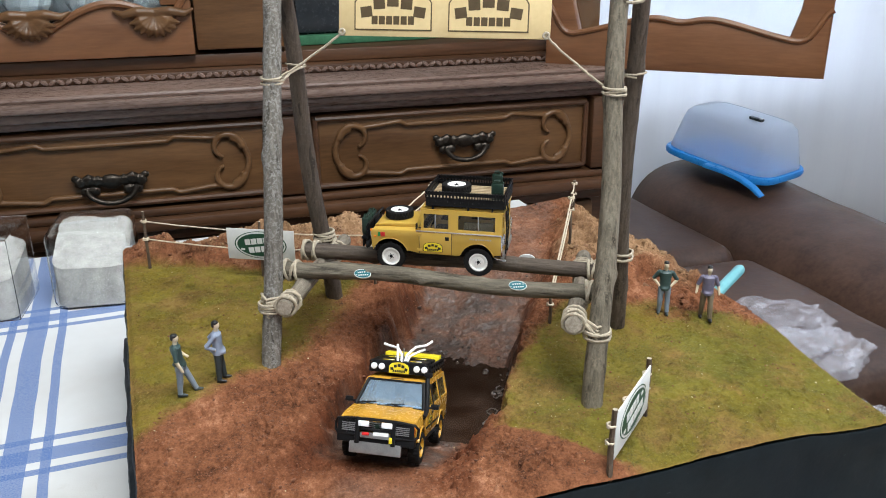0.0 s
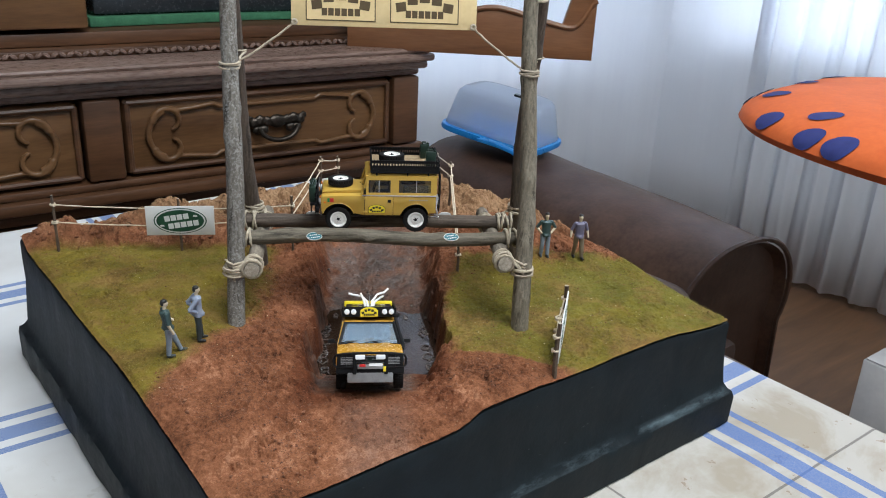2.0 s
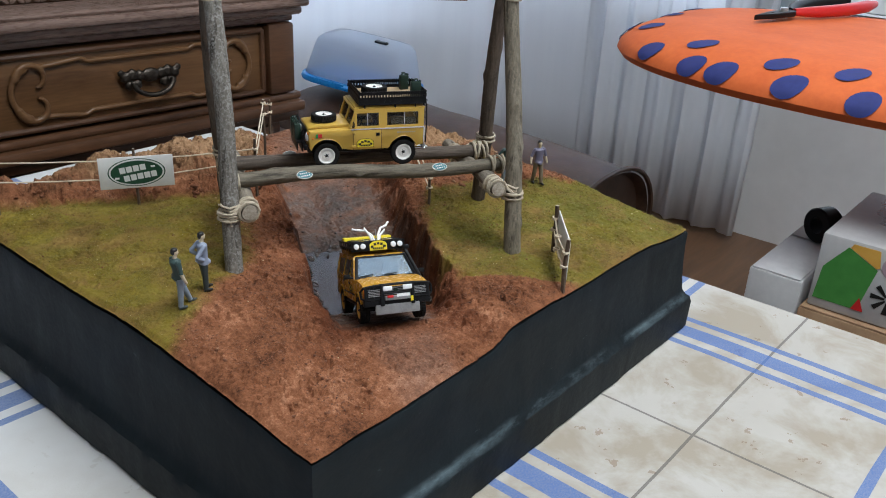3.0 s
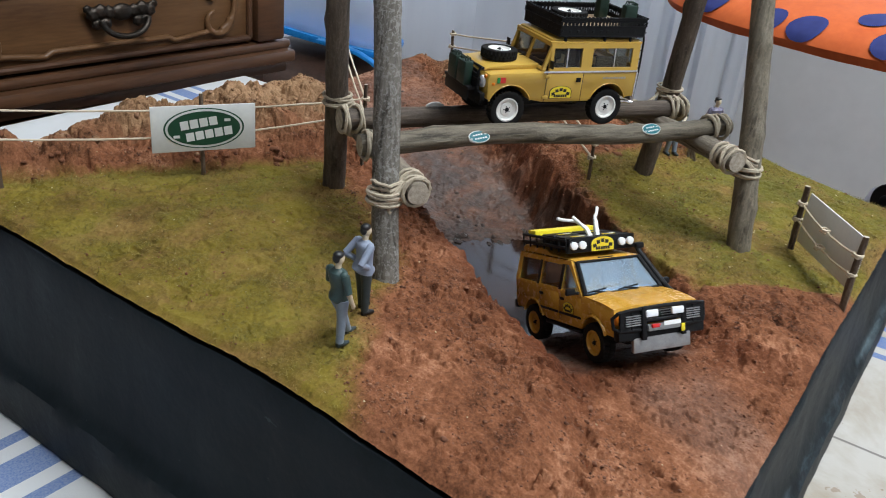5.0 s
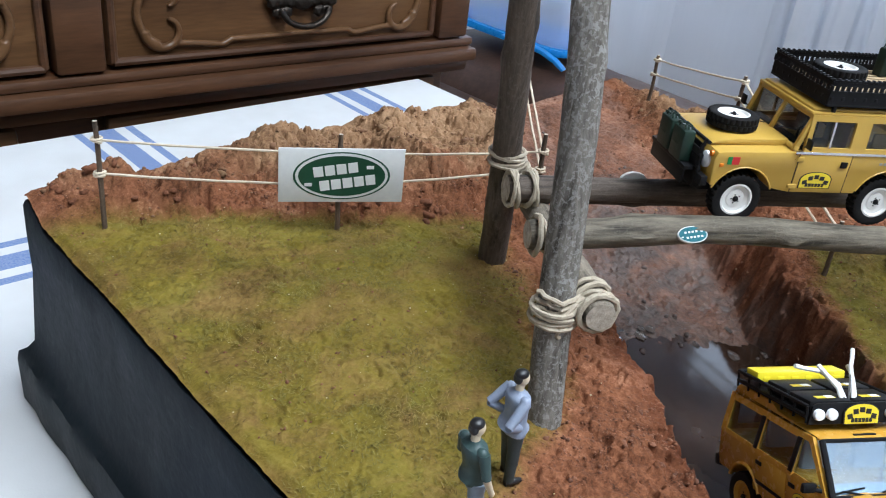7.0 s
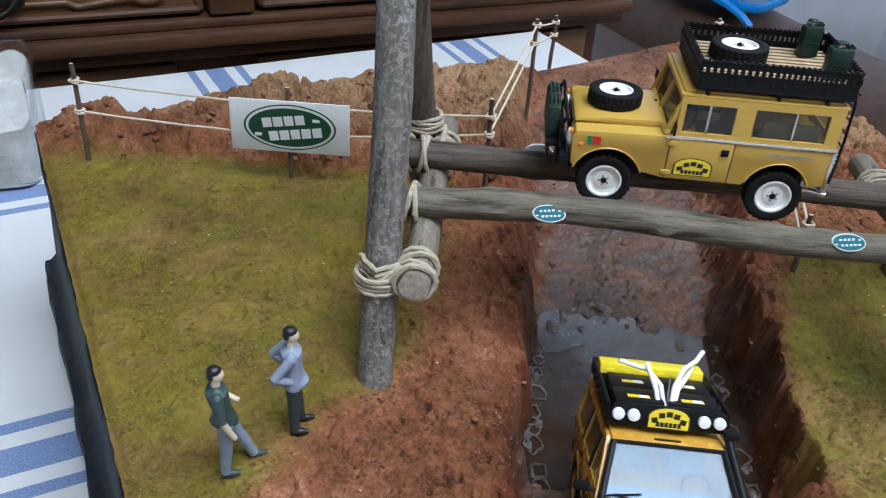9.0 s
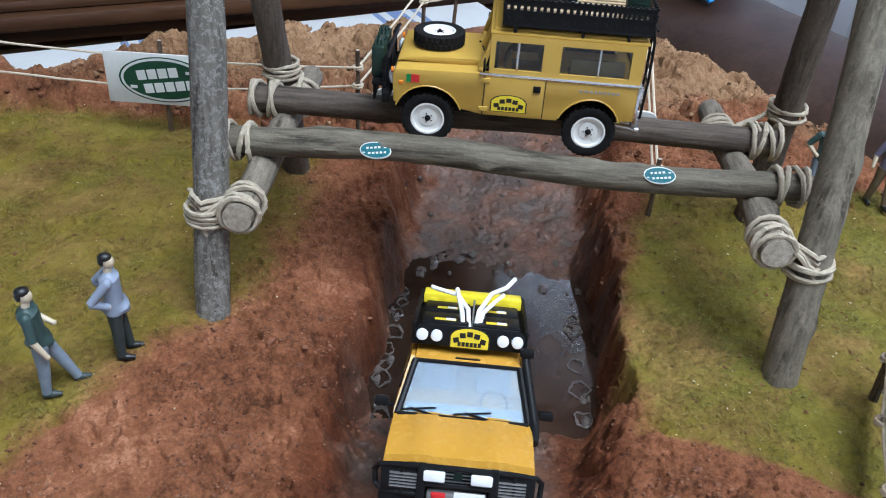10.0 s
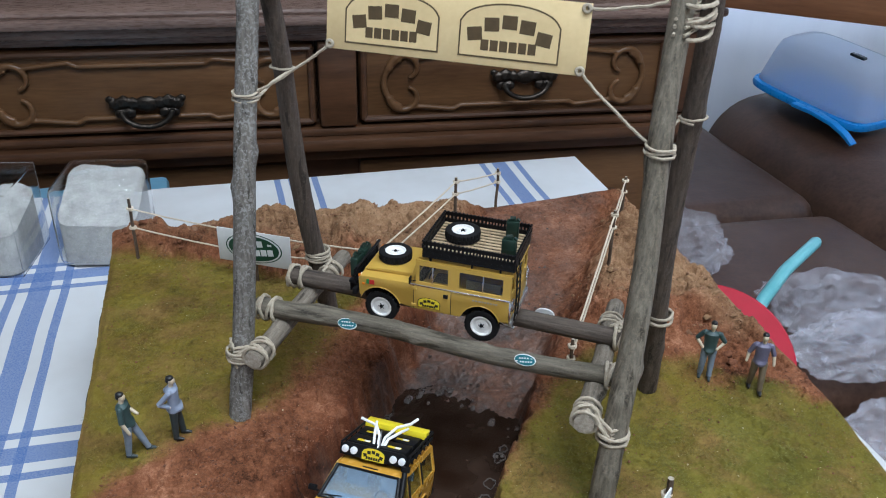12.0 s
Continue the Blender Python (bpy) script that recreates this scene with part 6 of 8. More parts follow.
def figurine(label, x, y, heading, mats, legs, arms, lean=0.0, flare=0.0, sleeves=False):
    """A plain painted scale figure as one mesh: unit height 1, facing +x. mats: skin, hair, shirt, trousers, shoes."""
    bm = bmesh.new()

    def limb(pts, radii, mat, sides=12):
        n0 = len(bm.faces)
        fine, rad = [], []
        for i in range(len(pts) - 1):
            for t in (0, 0.25, 0.5, 0.75):
                s = t * t * (3 - 2 * t)
                fine.append(Vector(pts[i]).lerp(Vector(pts[i + 1]), t))
                rad.append(radii[i] + (radii[i + 1] - radii[i]) * s)
        add_tube(bm, fine + [Vector(pts[-1])], rad + [radii[-1]], sides)
        bm.faces.ensure_lookup_table()
        for f in bm.faces[n0:]:
            f.material_index = mat

    def blob(c, size, mat, rot=None):
        n0 = len(bm.faces)
        r = bmesh.ops.create_uvsphere(bm, u_segments=14, v_segments=10, radius=1.0)
        bmesh.ops.transform(bm, matrix=Matrix.Translation(c) @ (rot or Matrix.Identity(4)) @ Matrix.Diagonal((*size, 1)), verts=r["verts"])
        bm.faces.ensure_lookup_table()
        for f in bm.faces[n0:]:
            f.material_index = mat

    for s, (kx, fx) in zip((1, -1), legs):
        hip, knee, foot = (0, s * 0.052, 0.50), (kx, s * 0.062, 0.275), (fx, s * 0.068, 0.045)
        limb([hip, knee, foot], [0.062, 0.047, 0.038], 3)
        limb([(fx - 0.03, s * 0.068, 0.022), (fx + 0.04, s * 0.072, 0.024), (fx + 0.105, s * 0.076, 0.016)], [0.026, 0.030, 0.018], 4)
    blob((0, 0, 0.505), (0.072, 0.098, 0.06), 3)
    n0 = len(bm.verts)
    limb([(0, 0, 0.47), (0.01 + lean * 0.4, 0, 0.62), (lean, 0, 0.775), (lean, 0, 0.828)], [0.100 + flare, 0.096 + flare * 0.4, 0.112, 0.040], 2, 16)
    bm.verts.ensure_lookup_table()
    for v in bm.verts[n0:]:
        v.co.x = v.co.x * 0.70 + 0.3 * lean * min(1.0, max(0.0, (v.co.z - 0.5) / 0.28))
    for s in (1, -1):
        blob((lean - 0.003, s * 0.094, 0.780), (0.040, 0.044, 0.042), 2)
    for s, (elbow, hand) in zip((1, -1), arms):
        sh = (lean, s * 0.108, 0.785)
        limb([sh, elbow], [0.040, 0.034], 2)
        limb([elbow, hand], [0.034, 0.030] if sleeves else [0.027, 0.020], 2 if sleeves else 0)
        blob(hand, (0.022, 0.018, 0.026), 0)
    limb([(lean, 0, 0.81), (lean + 0.008, 0, 0.87)], [0.032, 0.030], 0)
    blob((lean + 0.016, 0, 0.915), (0.050, 0.042, 0.062), 0)
    blob((lean + 0.000, 0, 0.957), (0.054, 0.047, 0.036), 1)
    blob((lean - 0.026, 0, 0.925), (0.030, 0.042, 0.046), 1)
    bmesh.ops.scale(bm, vec=(0.0375,) * 3, verts=bm.verts)
    ob = part("figurine", bm, mats[0])
    for m in mats[1:]:
        ob.data.materials.append(m)
    ob.matrix_world = pose(x, y, z_at(x, y) + 0.0002, 0, 0, heading)
    return tagged(ob, label, "figurine", "scale figures")


figurine("painted scale figure in green top and light trousers", -0.1697, -0.0491, -8, (M_SKIN, M_HAIR, M_SHIRT_G, M_JEANS, M_TROUSER),
         ((0.10, 0.19), (-0.01, -0.03)), (((0.00, 0.15, 0.63), (0.11, 0.11, 0.56)), ((-0.02, -0.155, 0.61), (0.05, -0.15, 0.45))), -0.03)
figurine("painted scale figure in open grey-blue shirt and dark trousers", -0.1485, -0.0422, -14, (M_SKIN, M_HAIR, M_SHIRT_B, M_TROUSER, M_HAIR),
         ((0.03, 0.055), (0.0, -0.005)), (((-0.13, 0.14, 0.65), (-0.02, 0.10, 0.57)), ((-0.14, -0.14, 0.63), (-0.02, -0.10, 0.56))), 0.0, 0.020, True)
figurine("painted scale figure with arms on hips in green top", 0.1365, -0.0540, -122, (M_SKIN, M_HAIR, M_SHIRT_G, M_JEANS, M_TROUSER),
         ((0.0, 0.02), (0.02, -0.02)), (((-0.02, 0.20, 0.65), (0.05, 0.10, 0.55)), ((-0.02, -0.20, 0.65), (0.05, -0.10, 0.55))), 0.0)
figurine("painted scale figure in violet-grey shirt and khaki trousers walking", 0.1582, -0.0700, -118, (M_SKIN, M_HAIR, M_SHIRT_P, M_KHAKI, M_HAIR),
         ((0.05, 0.08), (-0.02, -0.08)), (((0.0, 0.17, 0.63), (0.04, 0.19, 0.49)), ((-0.02, -0.17, 0.63), (0.02, -0.19, 0.50))), 0.0)

# ---- sideboard with hutch ----
CAB = pose(0.0, 0.806, FLOOR_Z, 0, 0, -3.8)
M_HANDLE = varied("aged_bronze", (0.030, 0.024, 0.020), (0.075, 0.062, 0.050), 200, 0.38, 0.85, 0.4, 0.001)
M_DARKIN = varied("dark_stained_back_panel", (0.022, 0.014, 0.012), (0.05, 0.032, 0.026), 8, 0.6)
M_GLASSPANE = glass_material("cabinet_window_glass", (0.93, 0.95, 0.95), 0.02)
M_CRYSTAL = glass_material("cut_crystal", (0.70, 0.79, 0.84), 0.01)
shader(M_CRYSTAL).inputs["Transmission Weight"].default_value = 0.55


def scroll(cx, cz, r, a0, a1, y, n=14, shrink=0.45):
    """Points of a C-scroll in x, z at y."""
    return [(cx + r * (1 - shrink * i / n) * math.cos(radians(a0 + (a1 - a0) * i / n)), y, cz + r * (1 - shrink * i / n) * math.sin(radians(a0 + (a1 - a0) * i / n))) for i in range(n + 1)]


def fused(ob, voxel):
    """Melts the overlapping shapes of one carved or cast piece into one skin."""
    mod = ob.modifiers.new("fused", "REMESH")
    mod.mode, mod.voxel_size, mod.use_smooth_shade = "VOXEL", voxel, True
    return ob


def bronze_handle(parent, x, z, y):
    """Ornate bail pull: leafy backplate and a drooping bail."""
    bm = bmesh.new()
    for sx in (-1, 1):
        for i, (dx, dz, r) in enumerate(((0.018, 0.004, 0.011), (0.030, 0.006, 0.012), (0.041, 0.003, 0.011), (0.036, -0.010, 0.009), (0.024, -0.010, 0.010), (0.048, 0.010, 0.007))):
            q = bmesh.ops.create_icosphere(bm, subdivisions=1, radius=r)
            bmesh.ops.transform(bm, matrix=Matrix.Translation((x + sx * dx, y - 0.004, z + dz)) @ Matrix.Diagonal((1, 0.55, 0.9, 1)), verts=q["verts"])
    q = bmesh.ops.create_icosphere(bm, subdivisions=2, radius=0.013)
    bmesh.ops.transform(bm, matrix=Matrix.Translation((x, y - 0.004, z + 0.003)) @ Matrix.Diagonal((1.3, 0.5, 0.9, 1)), verts=q["verts"])
    add_tube(bm, [(x + 0.034 * math.cos(a), y - 0.012 - 0.006 * math.sin(math.pi * i / 12), z - 0.004 - 0.022 * math.sin(a)) for i, a in enumerate([math.pi * k / 12 for k in range(13)])], 0.0042, 8)
    return fused(part("handle", bm, M_HANDLE, parent, "dark bronze bail handle with leafy backplate"), 0.0013)


def panel_moulding(parent, x0, x1, z0, z1, y):
    """A carved bead round a drawer panel, ending in C-scrolls."""
    bm = bmesh.new()
    zc, h = (z0 + z1) / 2, (z1 - z0) / 2
    for sz in (-1, 1):
        z = zc + sz * h * 0.78
        add_tube(bm, [(x0 + 0.055 + (x1 - x0 - 0.11) * i / 30, y - 0.002, z + sz * 0.006 * (1 - math.cos(4 * math.pi * i / 30)) * 0.5 * (abs(i - 15) > 8)) for i in range(31)], 0.0042, 8)
    for xe, sx in ((x0, 1), (x1, -1)):
        cx = xe + sx * 0.045
        base = 180 if sx > 0 else 0
        for sz in (-1, 1):
            d = sz * sx
            add_tube(bm, scroll(cx, zc + sz * h * 0.42, h * 0.52, base, base - d * 250, y - 0.003), [0.0065 - 0.00025 * i for i in range(15)], 8)
        add_tube(bm, scroll(cx + sx * 0.006, zc, h * 0.80, base - 70, base + 70, y - 0.003, 14, 0.0), 0.0048, 8)
    return fused(part("carved_bead", bm, M_CABINET2, parent), 0.0016)


sideboard = thing("sideboard", "dark varnished carved wooden sideboard with two drawers", "sideboard", CAB)
SX0, SX1 = -1.05, 0.605
part("carcass", box(((SX0 + SX1) / 2, 0.245, 0.44), (SX1 - SX0, 0.43, 0.80), 0.004), M_CABINET, sideboard)
for x0, x1, hx, hz in ((-0.98, -0.472, -0.72, 0.757), (-0.452, 0.017, -0.217, 0.745), (0.080, 0.549, 0.326, 0.766)):
    z0, z1 = 0.704, 0.823
    bm = bmesh.new()
    add_box(bm, ((x0 + x1) / 2, 0.012, (z0 + z1) / 2), (x1 - x0, 0.036, z1 - z0), 0.006)
    drawer = part("drawer", bm, M_CABINET2, sideboard, "drawer front with carved scroll bead")
    bm = bmesh.new()
    for sz, zz in ((1, z1 - 0.006), (-1, z0 + 0.006)):
        add_tube(bm, [(x0 + 0.006, -0.008, zz), (x1 - 0.006, -0.008, zz)], 0.005, 8)
    for xx in (x0 + 0.006, x1 - 0.006):
        add_tube(bm, [(xx, -0.008, z0 + 0.006), (xx, -0.008, z1 - 0.006)], 0.005, 8)
    part("edge_bead", bm, M_CABINET, drawer)
    panel_moulding(drawer, x0 + 0.022, x1 - 0.022, z0 + 0.012, z1 - 0.012, -0.007)
    bronze_handle(drawer, hx, hz, -0.012)
for x0, x1 in ((0.021, 0.076), (0.553, 0.607), (-0.468, -0.456)):
    part("stile", box(((x0 + x1) / 2, 0.008, 0.764), (x1 - x0, 0.05, 0.124), 0.005), M_CABINET, sideboard)
for z, h, y in ((0.693, 0.014, -0.014), (0.676, 0.020, -0.026), (0.655, 0.020, -0.006)):
    part("lower_moulding", box(((SX0 + SX1) / 2 + 0.004, 0.22 + y, z), (SX1 - SX0 + 0.03, 0.44, h), 0.006), M_CABINET, sideboard)
for x0, x1 in ((-1.0, -0.50), (-0.46, -0.02), (0.08, 0.58)):
    door = part("lower_door", box(((x0 + x1) / 2, 0.030, 0.365), (x1 - x0, 0.03, 0.54), 0.006), M_CABINET2, sideboard)
    bm = bmesh.new()
    add_box(bm, ((x0 + x1) / 2, 0.018, 0.365), (x1 - x0 - 0.14, 0.024, 0.40), 0.010)
    part("raised_panel", bm, M_CABINET, door)
part("plinth_rail", box(((SX0 + SX1) / 2, 0.23, 0.03), (SX1 - SX0, 0.42, 0.06), 0.006), M_CABINET, sideboard)
# top slab with stepped mouldings
for z, h, y, over in ((0.834, 0.014, -0.010, 0.006), (0.8485, 0.015, -0.030, 0.012), (0.8630, 0.014, -0.044, 0.018), (0.8740, 0.010, -0.036, 0.014)):
    part("top_moulding", box(((SX0 + SX1) / 2, 0.23 + y / 2, z), (SX1 - SX0 + 2 * over, 0.46 - y, h), 0.0055), M_TOPWOOD, sideboard)
bm = bmesh.new()
for i in range(150):
    x = SX0 + 0.02 + i * 0.011
    q = bmesh.ops.create_icosphere(bm, subdivisions=1, radius=0.0052)
    bmesh.ops.transform(bm, matrix=Matrix.Translation((x, 0.045, 0.885)) @ Matrix.Rotation(0.6 if i % 2 else -0.6, 4, "Y") @ Matrix.Diagonal((1.25, 0.7, 0.7, 1)), verts=q["verts"])
part("carved_leaf_strip", bm, M_TOPWOOD, sideboard, "strip of small carved leaves")
bm = bmesh.new()
for i in range(120):
    x = SX0 + 0.01 + i * 0.0138
    q = bmesh.ops.create_icosphere(bm, subdivisions=1, radius=0.0050)
    bmesh.ops.transform(bm, matrix=Matrix.Translation((x, -0.020, 0.8485)) @ Matrix.Rotation(0.5, 4, "Y") @ Matrix.Diagonal((1.35, 0.6, 0.8, 1)), verts=q["verts"])
part("carved_bead_row", bm, M_TOPWOOD, sideboard, "row of worn carved beads")
part("strip_backing", box(((SX0 + SX1) / 2, 0.255, 0.884), (SX1 - SX0, 0.41, 0.014), 0.003), M_CABINET, sideboard)

hutch = thing("hutch", "tall varnished wooden hutch with glazed doors, standing on the sideboard", "cabinet", CAB)
HZ0, HZ1 = 0.8915, 1.95
part("back_panel", box(((SX0 + SX1) / 2, 0.445, (HZ0 + HZ1) / 2), (SX1 - SX0 - 0.02, 0.012, HZ1 - HZ0)), M_DARKIN, hutch)
part("base_board", box(((SX0 + SX1) / 2, 0.26, HZ0 + 0.010), (SX1 - SX0 - 0.01, 0.36, 0.020), 0.003), M_CABINET, hutch)
for x0, x1 in ((-1.04, -0.98), (-0.075, 0.062), (0.500, 0.600)):
    part("upright", box(((x0 + x1) / 2, 0.255, (HZ0 + HZ1) / 2 + 0.012), (x1 - x0, 0.37, HZ1 - HZ0 - 0.03), 0.004), M_CABINET2, hutch)
part("cornice", box(((SX0 + SX1) / 2, 0.24, HZ1 + 0.02), (SX1 - SX0 + 0.06, 0.46, 0.05), 0.012), M_CABINET, hutch)
for z in (1.22, 1.55):
    part("shelf", box(((SX0 + SX1) / 2, 0.28, z), (SX1 - SX0 - 0.06, 0.30, 0.016), 0.003), M_CABINET, hutch)


def scallop_rail(x0, x1, z0, z1, lobes=2, n=60):
    """Bottom rail of a glazed door, its upper edge cut in waves."""
    top = []
    for i in range(n + 1):
        t = i / n
        wave = 0.5 - 0.5 * math.cos(2 * math.pi * lobes * t)
        dip = 0.22 * math.exp(-((t - 0.5) / 0.07) ** 2)
        ends = 0.55 * (math.exp(-(t / 0.05) ** 2) + math.exp(-((1 - t) / 0.05) ** 2))
        top.append((x0 + (x1 - x0) * t, z1 - (z1 - z0) * (0.42 - 0.40 * wave + dip * 0.5 - ends)))
    return [(x0, z0), (x1, z0)] + top[::-1]


def shell(bm, x, y, z, r):
    """A carved fan shell with acanthus tips."""
    for i in range(9):
        a = radians(200 + 140 * i / 8)
        add_tube(bm, [(x, y, z), (x + r * 0.55 * math.cos(a), y - 0.006, z + r * 0.55 * math.sin(a)), (x + r * math.cos(a), y - 0.002, z + r * math.sin(a) * 0.85)], [0.004, 0.0065, 0.002], 7)
    for s in (-1, 1):
        add_tube(bm, [(x, y, z + 0.004), (x + s * r * 0.6, y - 0.004, z + r * 0.16), (x + s * r * 1.15, y - 0.003, z + r * 0.05), (x + s * r * 1.5, y, z + r * 0.22)], [0.007, 0.0075, 0.006, 0.002], 8)


for x0, x1 in ((-0.98, -0.530), (-0.526, -0.078)):
    door = part("glazed_door", prism(scallop_rail(x0, x1, HZ0 + 0.022, HZ0 + 0.105), 0.024, Matrix.Translation((0, 0.076, 0)), 0.003), M_DOORWOOD, hutch, "glazed door with scalloped carved frame")
    bm = bmesh.new()
    for xa in (x0 + 0.022, x1 - 0.022):
        add_box(bm, (xa, 0.076, HZ0 + 0.56), (0.044, 0.0235, 0.93), 0.003)
    add_box(bm, ((x0 + x1) / 2, 0.076, HZ1 - 0.03), (x1 - x0, 0.0235, 0.07), 0.003)
    part("door_frame", bm, M_DOORWOOD, door)
    edge = scallop_rail(x0, x1, HZ0 + 0.022, HZ0 + 0.105)[2:]
    part("edge_moulding", tube([(px, 0.062, pz - 0.003) for px, pz in edge], 0.0055, 8), M_DOORWOOD, door)
    for t in (0.12, 0.5, 0.88):
        bm = bmesh.new()
        shell(bm, x0 + (x1 - x0) * t, 0.060, HZ0 + 0.082, 0.038)
        fused(part("carved_shell", bm, M_CABINET2, door), 0.0016)
    pn = part("glass_pane", box(((x0 + x1) / 2, 0.084, HZ0 + 0.53), (x1 - x0 - 0.02, 0.003, 0.95)), M_GLASSPANE, door, "", False)
    pn.visible_shadow = False


def crystal_glass(x, y, h=0.115):
    prof = [(0.0, 0.0), (0.030, 0.001), (0.028, 0.004), (0.006, 0.010), (0.005, 0.030), (0.020, 0.040), (0.033, 0.060), (0.037, 0.085), (0.034, h), (0.032, h), (0.034, 0.084), (0.030, 0.062), (0.016, 0.044), (0.0, 0.042)]
    bm = lathe(prof, 18)
    for v in bm.verts:
        a = math.atan2(v.co.y, v.co.x)
        r = math.hypot(v.co.x, v.co.y)
        if 0.045 < v.co.z < 0.10 and r > 0.02:
            k = 1 + 0.07 * (1 if int((a + 4) * 9 / math.pi + v.co.z * 90) % 2 else -1)
            v.co.x, v.co.y = v.co.x * k, v.co.y * k
    bmesh.ops.scale(bm, vec=(1.0, 1.0, 1.25), verts=bm.verts)
    ob = part("crystal_glass", bm, M_CRYSTAL, None, "", False)
    ob.matrix_world = CAB @ Matrix.Translation((x, y, HZ0 + 0.0205))
    return tagged(ob, "cut crystal drinking glass standing in the glazed hutch", "glass", "glasses in the hutch")


for i in range(10):
    crystal_glass(-0.935 + i * 0.089, 0.135 + 0.012 * (i % 2))
for i in range(8):
    crystal_glass(-0.90 + i * 0.104, 0.26)

# open hutch door, swung out into the room
A, B = Vector((0.490, 0.812, 0)), Vector((0.8145, 0.5285, 0))
dw = (B - A).length
swing = thing("open_hutch_door", "open hutch door, varnished frame with wavy inner edge round glass", "cabinet door", Matrix.Translation((A.x, A.y, 0.125)) @ Matrix.Rotation(math.atan2(B.y - A.y, B.x - A.x), 4, "Z"))
part("bottom_rail", prism(scallop_rail(0, dw, 0.0, 0.092, 1), 0.024, None, 0.004), M_DOORWOOD, swing)
part("edge_moulding", tube([(px, -0.012, pz - 0.003) for px, pz in scallop_rail(0, dw, 0.0, 0.092, 1)[2:]], 0.0045, 8), M_DOORWOOD, swing)
for x, s in ((0.026, 1), (dw - 0.026, -1)):
    pts = [(x - s * 0.026, 0.0), (x - s * 0.026, 0.9)] + [(x + s * (0.026 + 0.013 * math.cos(22 * z)), z) for z in [0.9 - 0.05 * i for i in range(19)]]
    part("stile", prism(pts if s > 0 else pts, 0.0235, None, 0.003), M_DOORWOOD, swing)
part("top_rail", box((dw / 2, 0, 0.93), (dw, 0.0235, 0.08), 0.004), M_DOORWOOD, swing)
gp = part("glass_pane", box((dw / 2, 0.003, 0.46), (dw - 0.07, 0.003, 0.88)), M_GLASSPANE, swing, "", False)
gp.visible_shadow = False

# things in the open middle of the hutch
M_FELT = varied("green_felt", (0.03, 0.12, 0.06), (0.06, 0.20, 0.10), 60, 0.9)
M_DARKBOX = varied("dark_display_case", (0.012, 0.016, 0.020), (0.03, 0.036, 0.042), 40, 0.25)


def on_hutch(x, y, z=0.0, turn=0):
    return CAB @ Matrix.Translation((x, y, HZ0 + 0.0205 + z)) @ Matrix.Rotation(radians(turn), 4, "Z")


case = thing("display_case", "dark glass display case with a green felt base", "display case", on_hutch(0.19, 0.20, 0, 4))
part("base", box((0, 0, 0.008), (0.24, 0.14, 0.016), 0.003), M_FELT, case)
part("cover", box((0, 0, 0.062), (0.22, 0.12, 0.090), 0.006), M_DARKBOX, case)
part("lid", box((0, 0, 0.112), (0.225, 0.125, 0.008), 0.003), M_SILVER, case)
case = thing("display_case", "low dark box on green felt in the open hutch", "display case", on_hutch(0.375, 0.21, 0, -3))
part("base", box((0, 0, 0.006), (0.20, 0.13, 0.012), 0.003), M_FELT, case)
part("cover", box((0, 0.005, 0.040), (0.17, 0.10, 0.056), 0.006), M_DARKBOX, case)
part("lid", box((0, 0.005, 0.071), (0.175, 0.105, 0.006), 0.003), M_FELT, case)


def toy_saloon(label, m, mat):
    root = thing("toy_car", label, "toy car", m)
    k = Kit(root, 1 / 60)
    k.add("body", prism([(-2.0, 0.3), (2.0, 0.3), (2.05, 0.62), (1.0, 0.85), (0.5, 1.3), (-1.0, 1.35), (-1.7, 0.95), (-2.05, 0.85)], 1.6, None, 0.06), mat)
    k.add("window_band", prism([(0.85, 0.88), (0.45, 1.24), (-0.95, 1.28), (-1.45, 0.95)], 1.62), M_BLACK)
    for x in (-1.25, 1.25):
        for s in (-1, 1):
            make_wheel(k, (x, s * 0.72, 0.31), 0.31, 0.2, M_SILVER, s)
    return root


toy_saloon("small white toy rally car on a display box", on_hutch(0.375, 0.215, 0.0745, 170), M_WHITE)

# ---- sofa and things on it ----
sofa = thing("sofa", "dark brown leather sofa with a rolled back", "sofa", pose(0, 0, FLOOR_Z))


def cushion(name, centre, size, bevel, seed, label=""):
    bm = bmesh.new()
    add_box(bm, centre, size, bevel, None, 5)
    bmesh.ops.subdivide_edges(bm, edges=bm.edges, cuts=2, use_grid_fill=True)
    for v in bm.verts:
        v.co += 0.006 * Vector((noise.noise(v.co * 6 + Vector((seed, 0, 0))), noise.noise(v.co * 6 + Vector((0, seed, 0))), noise.noise(v.co * 6)))
    return part(name, bm, M_LEATHER, sofa, label)


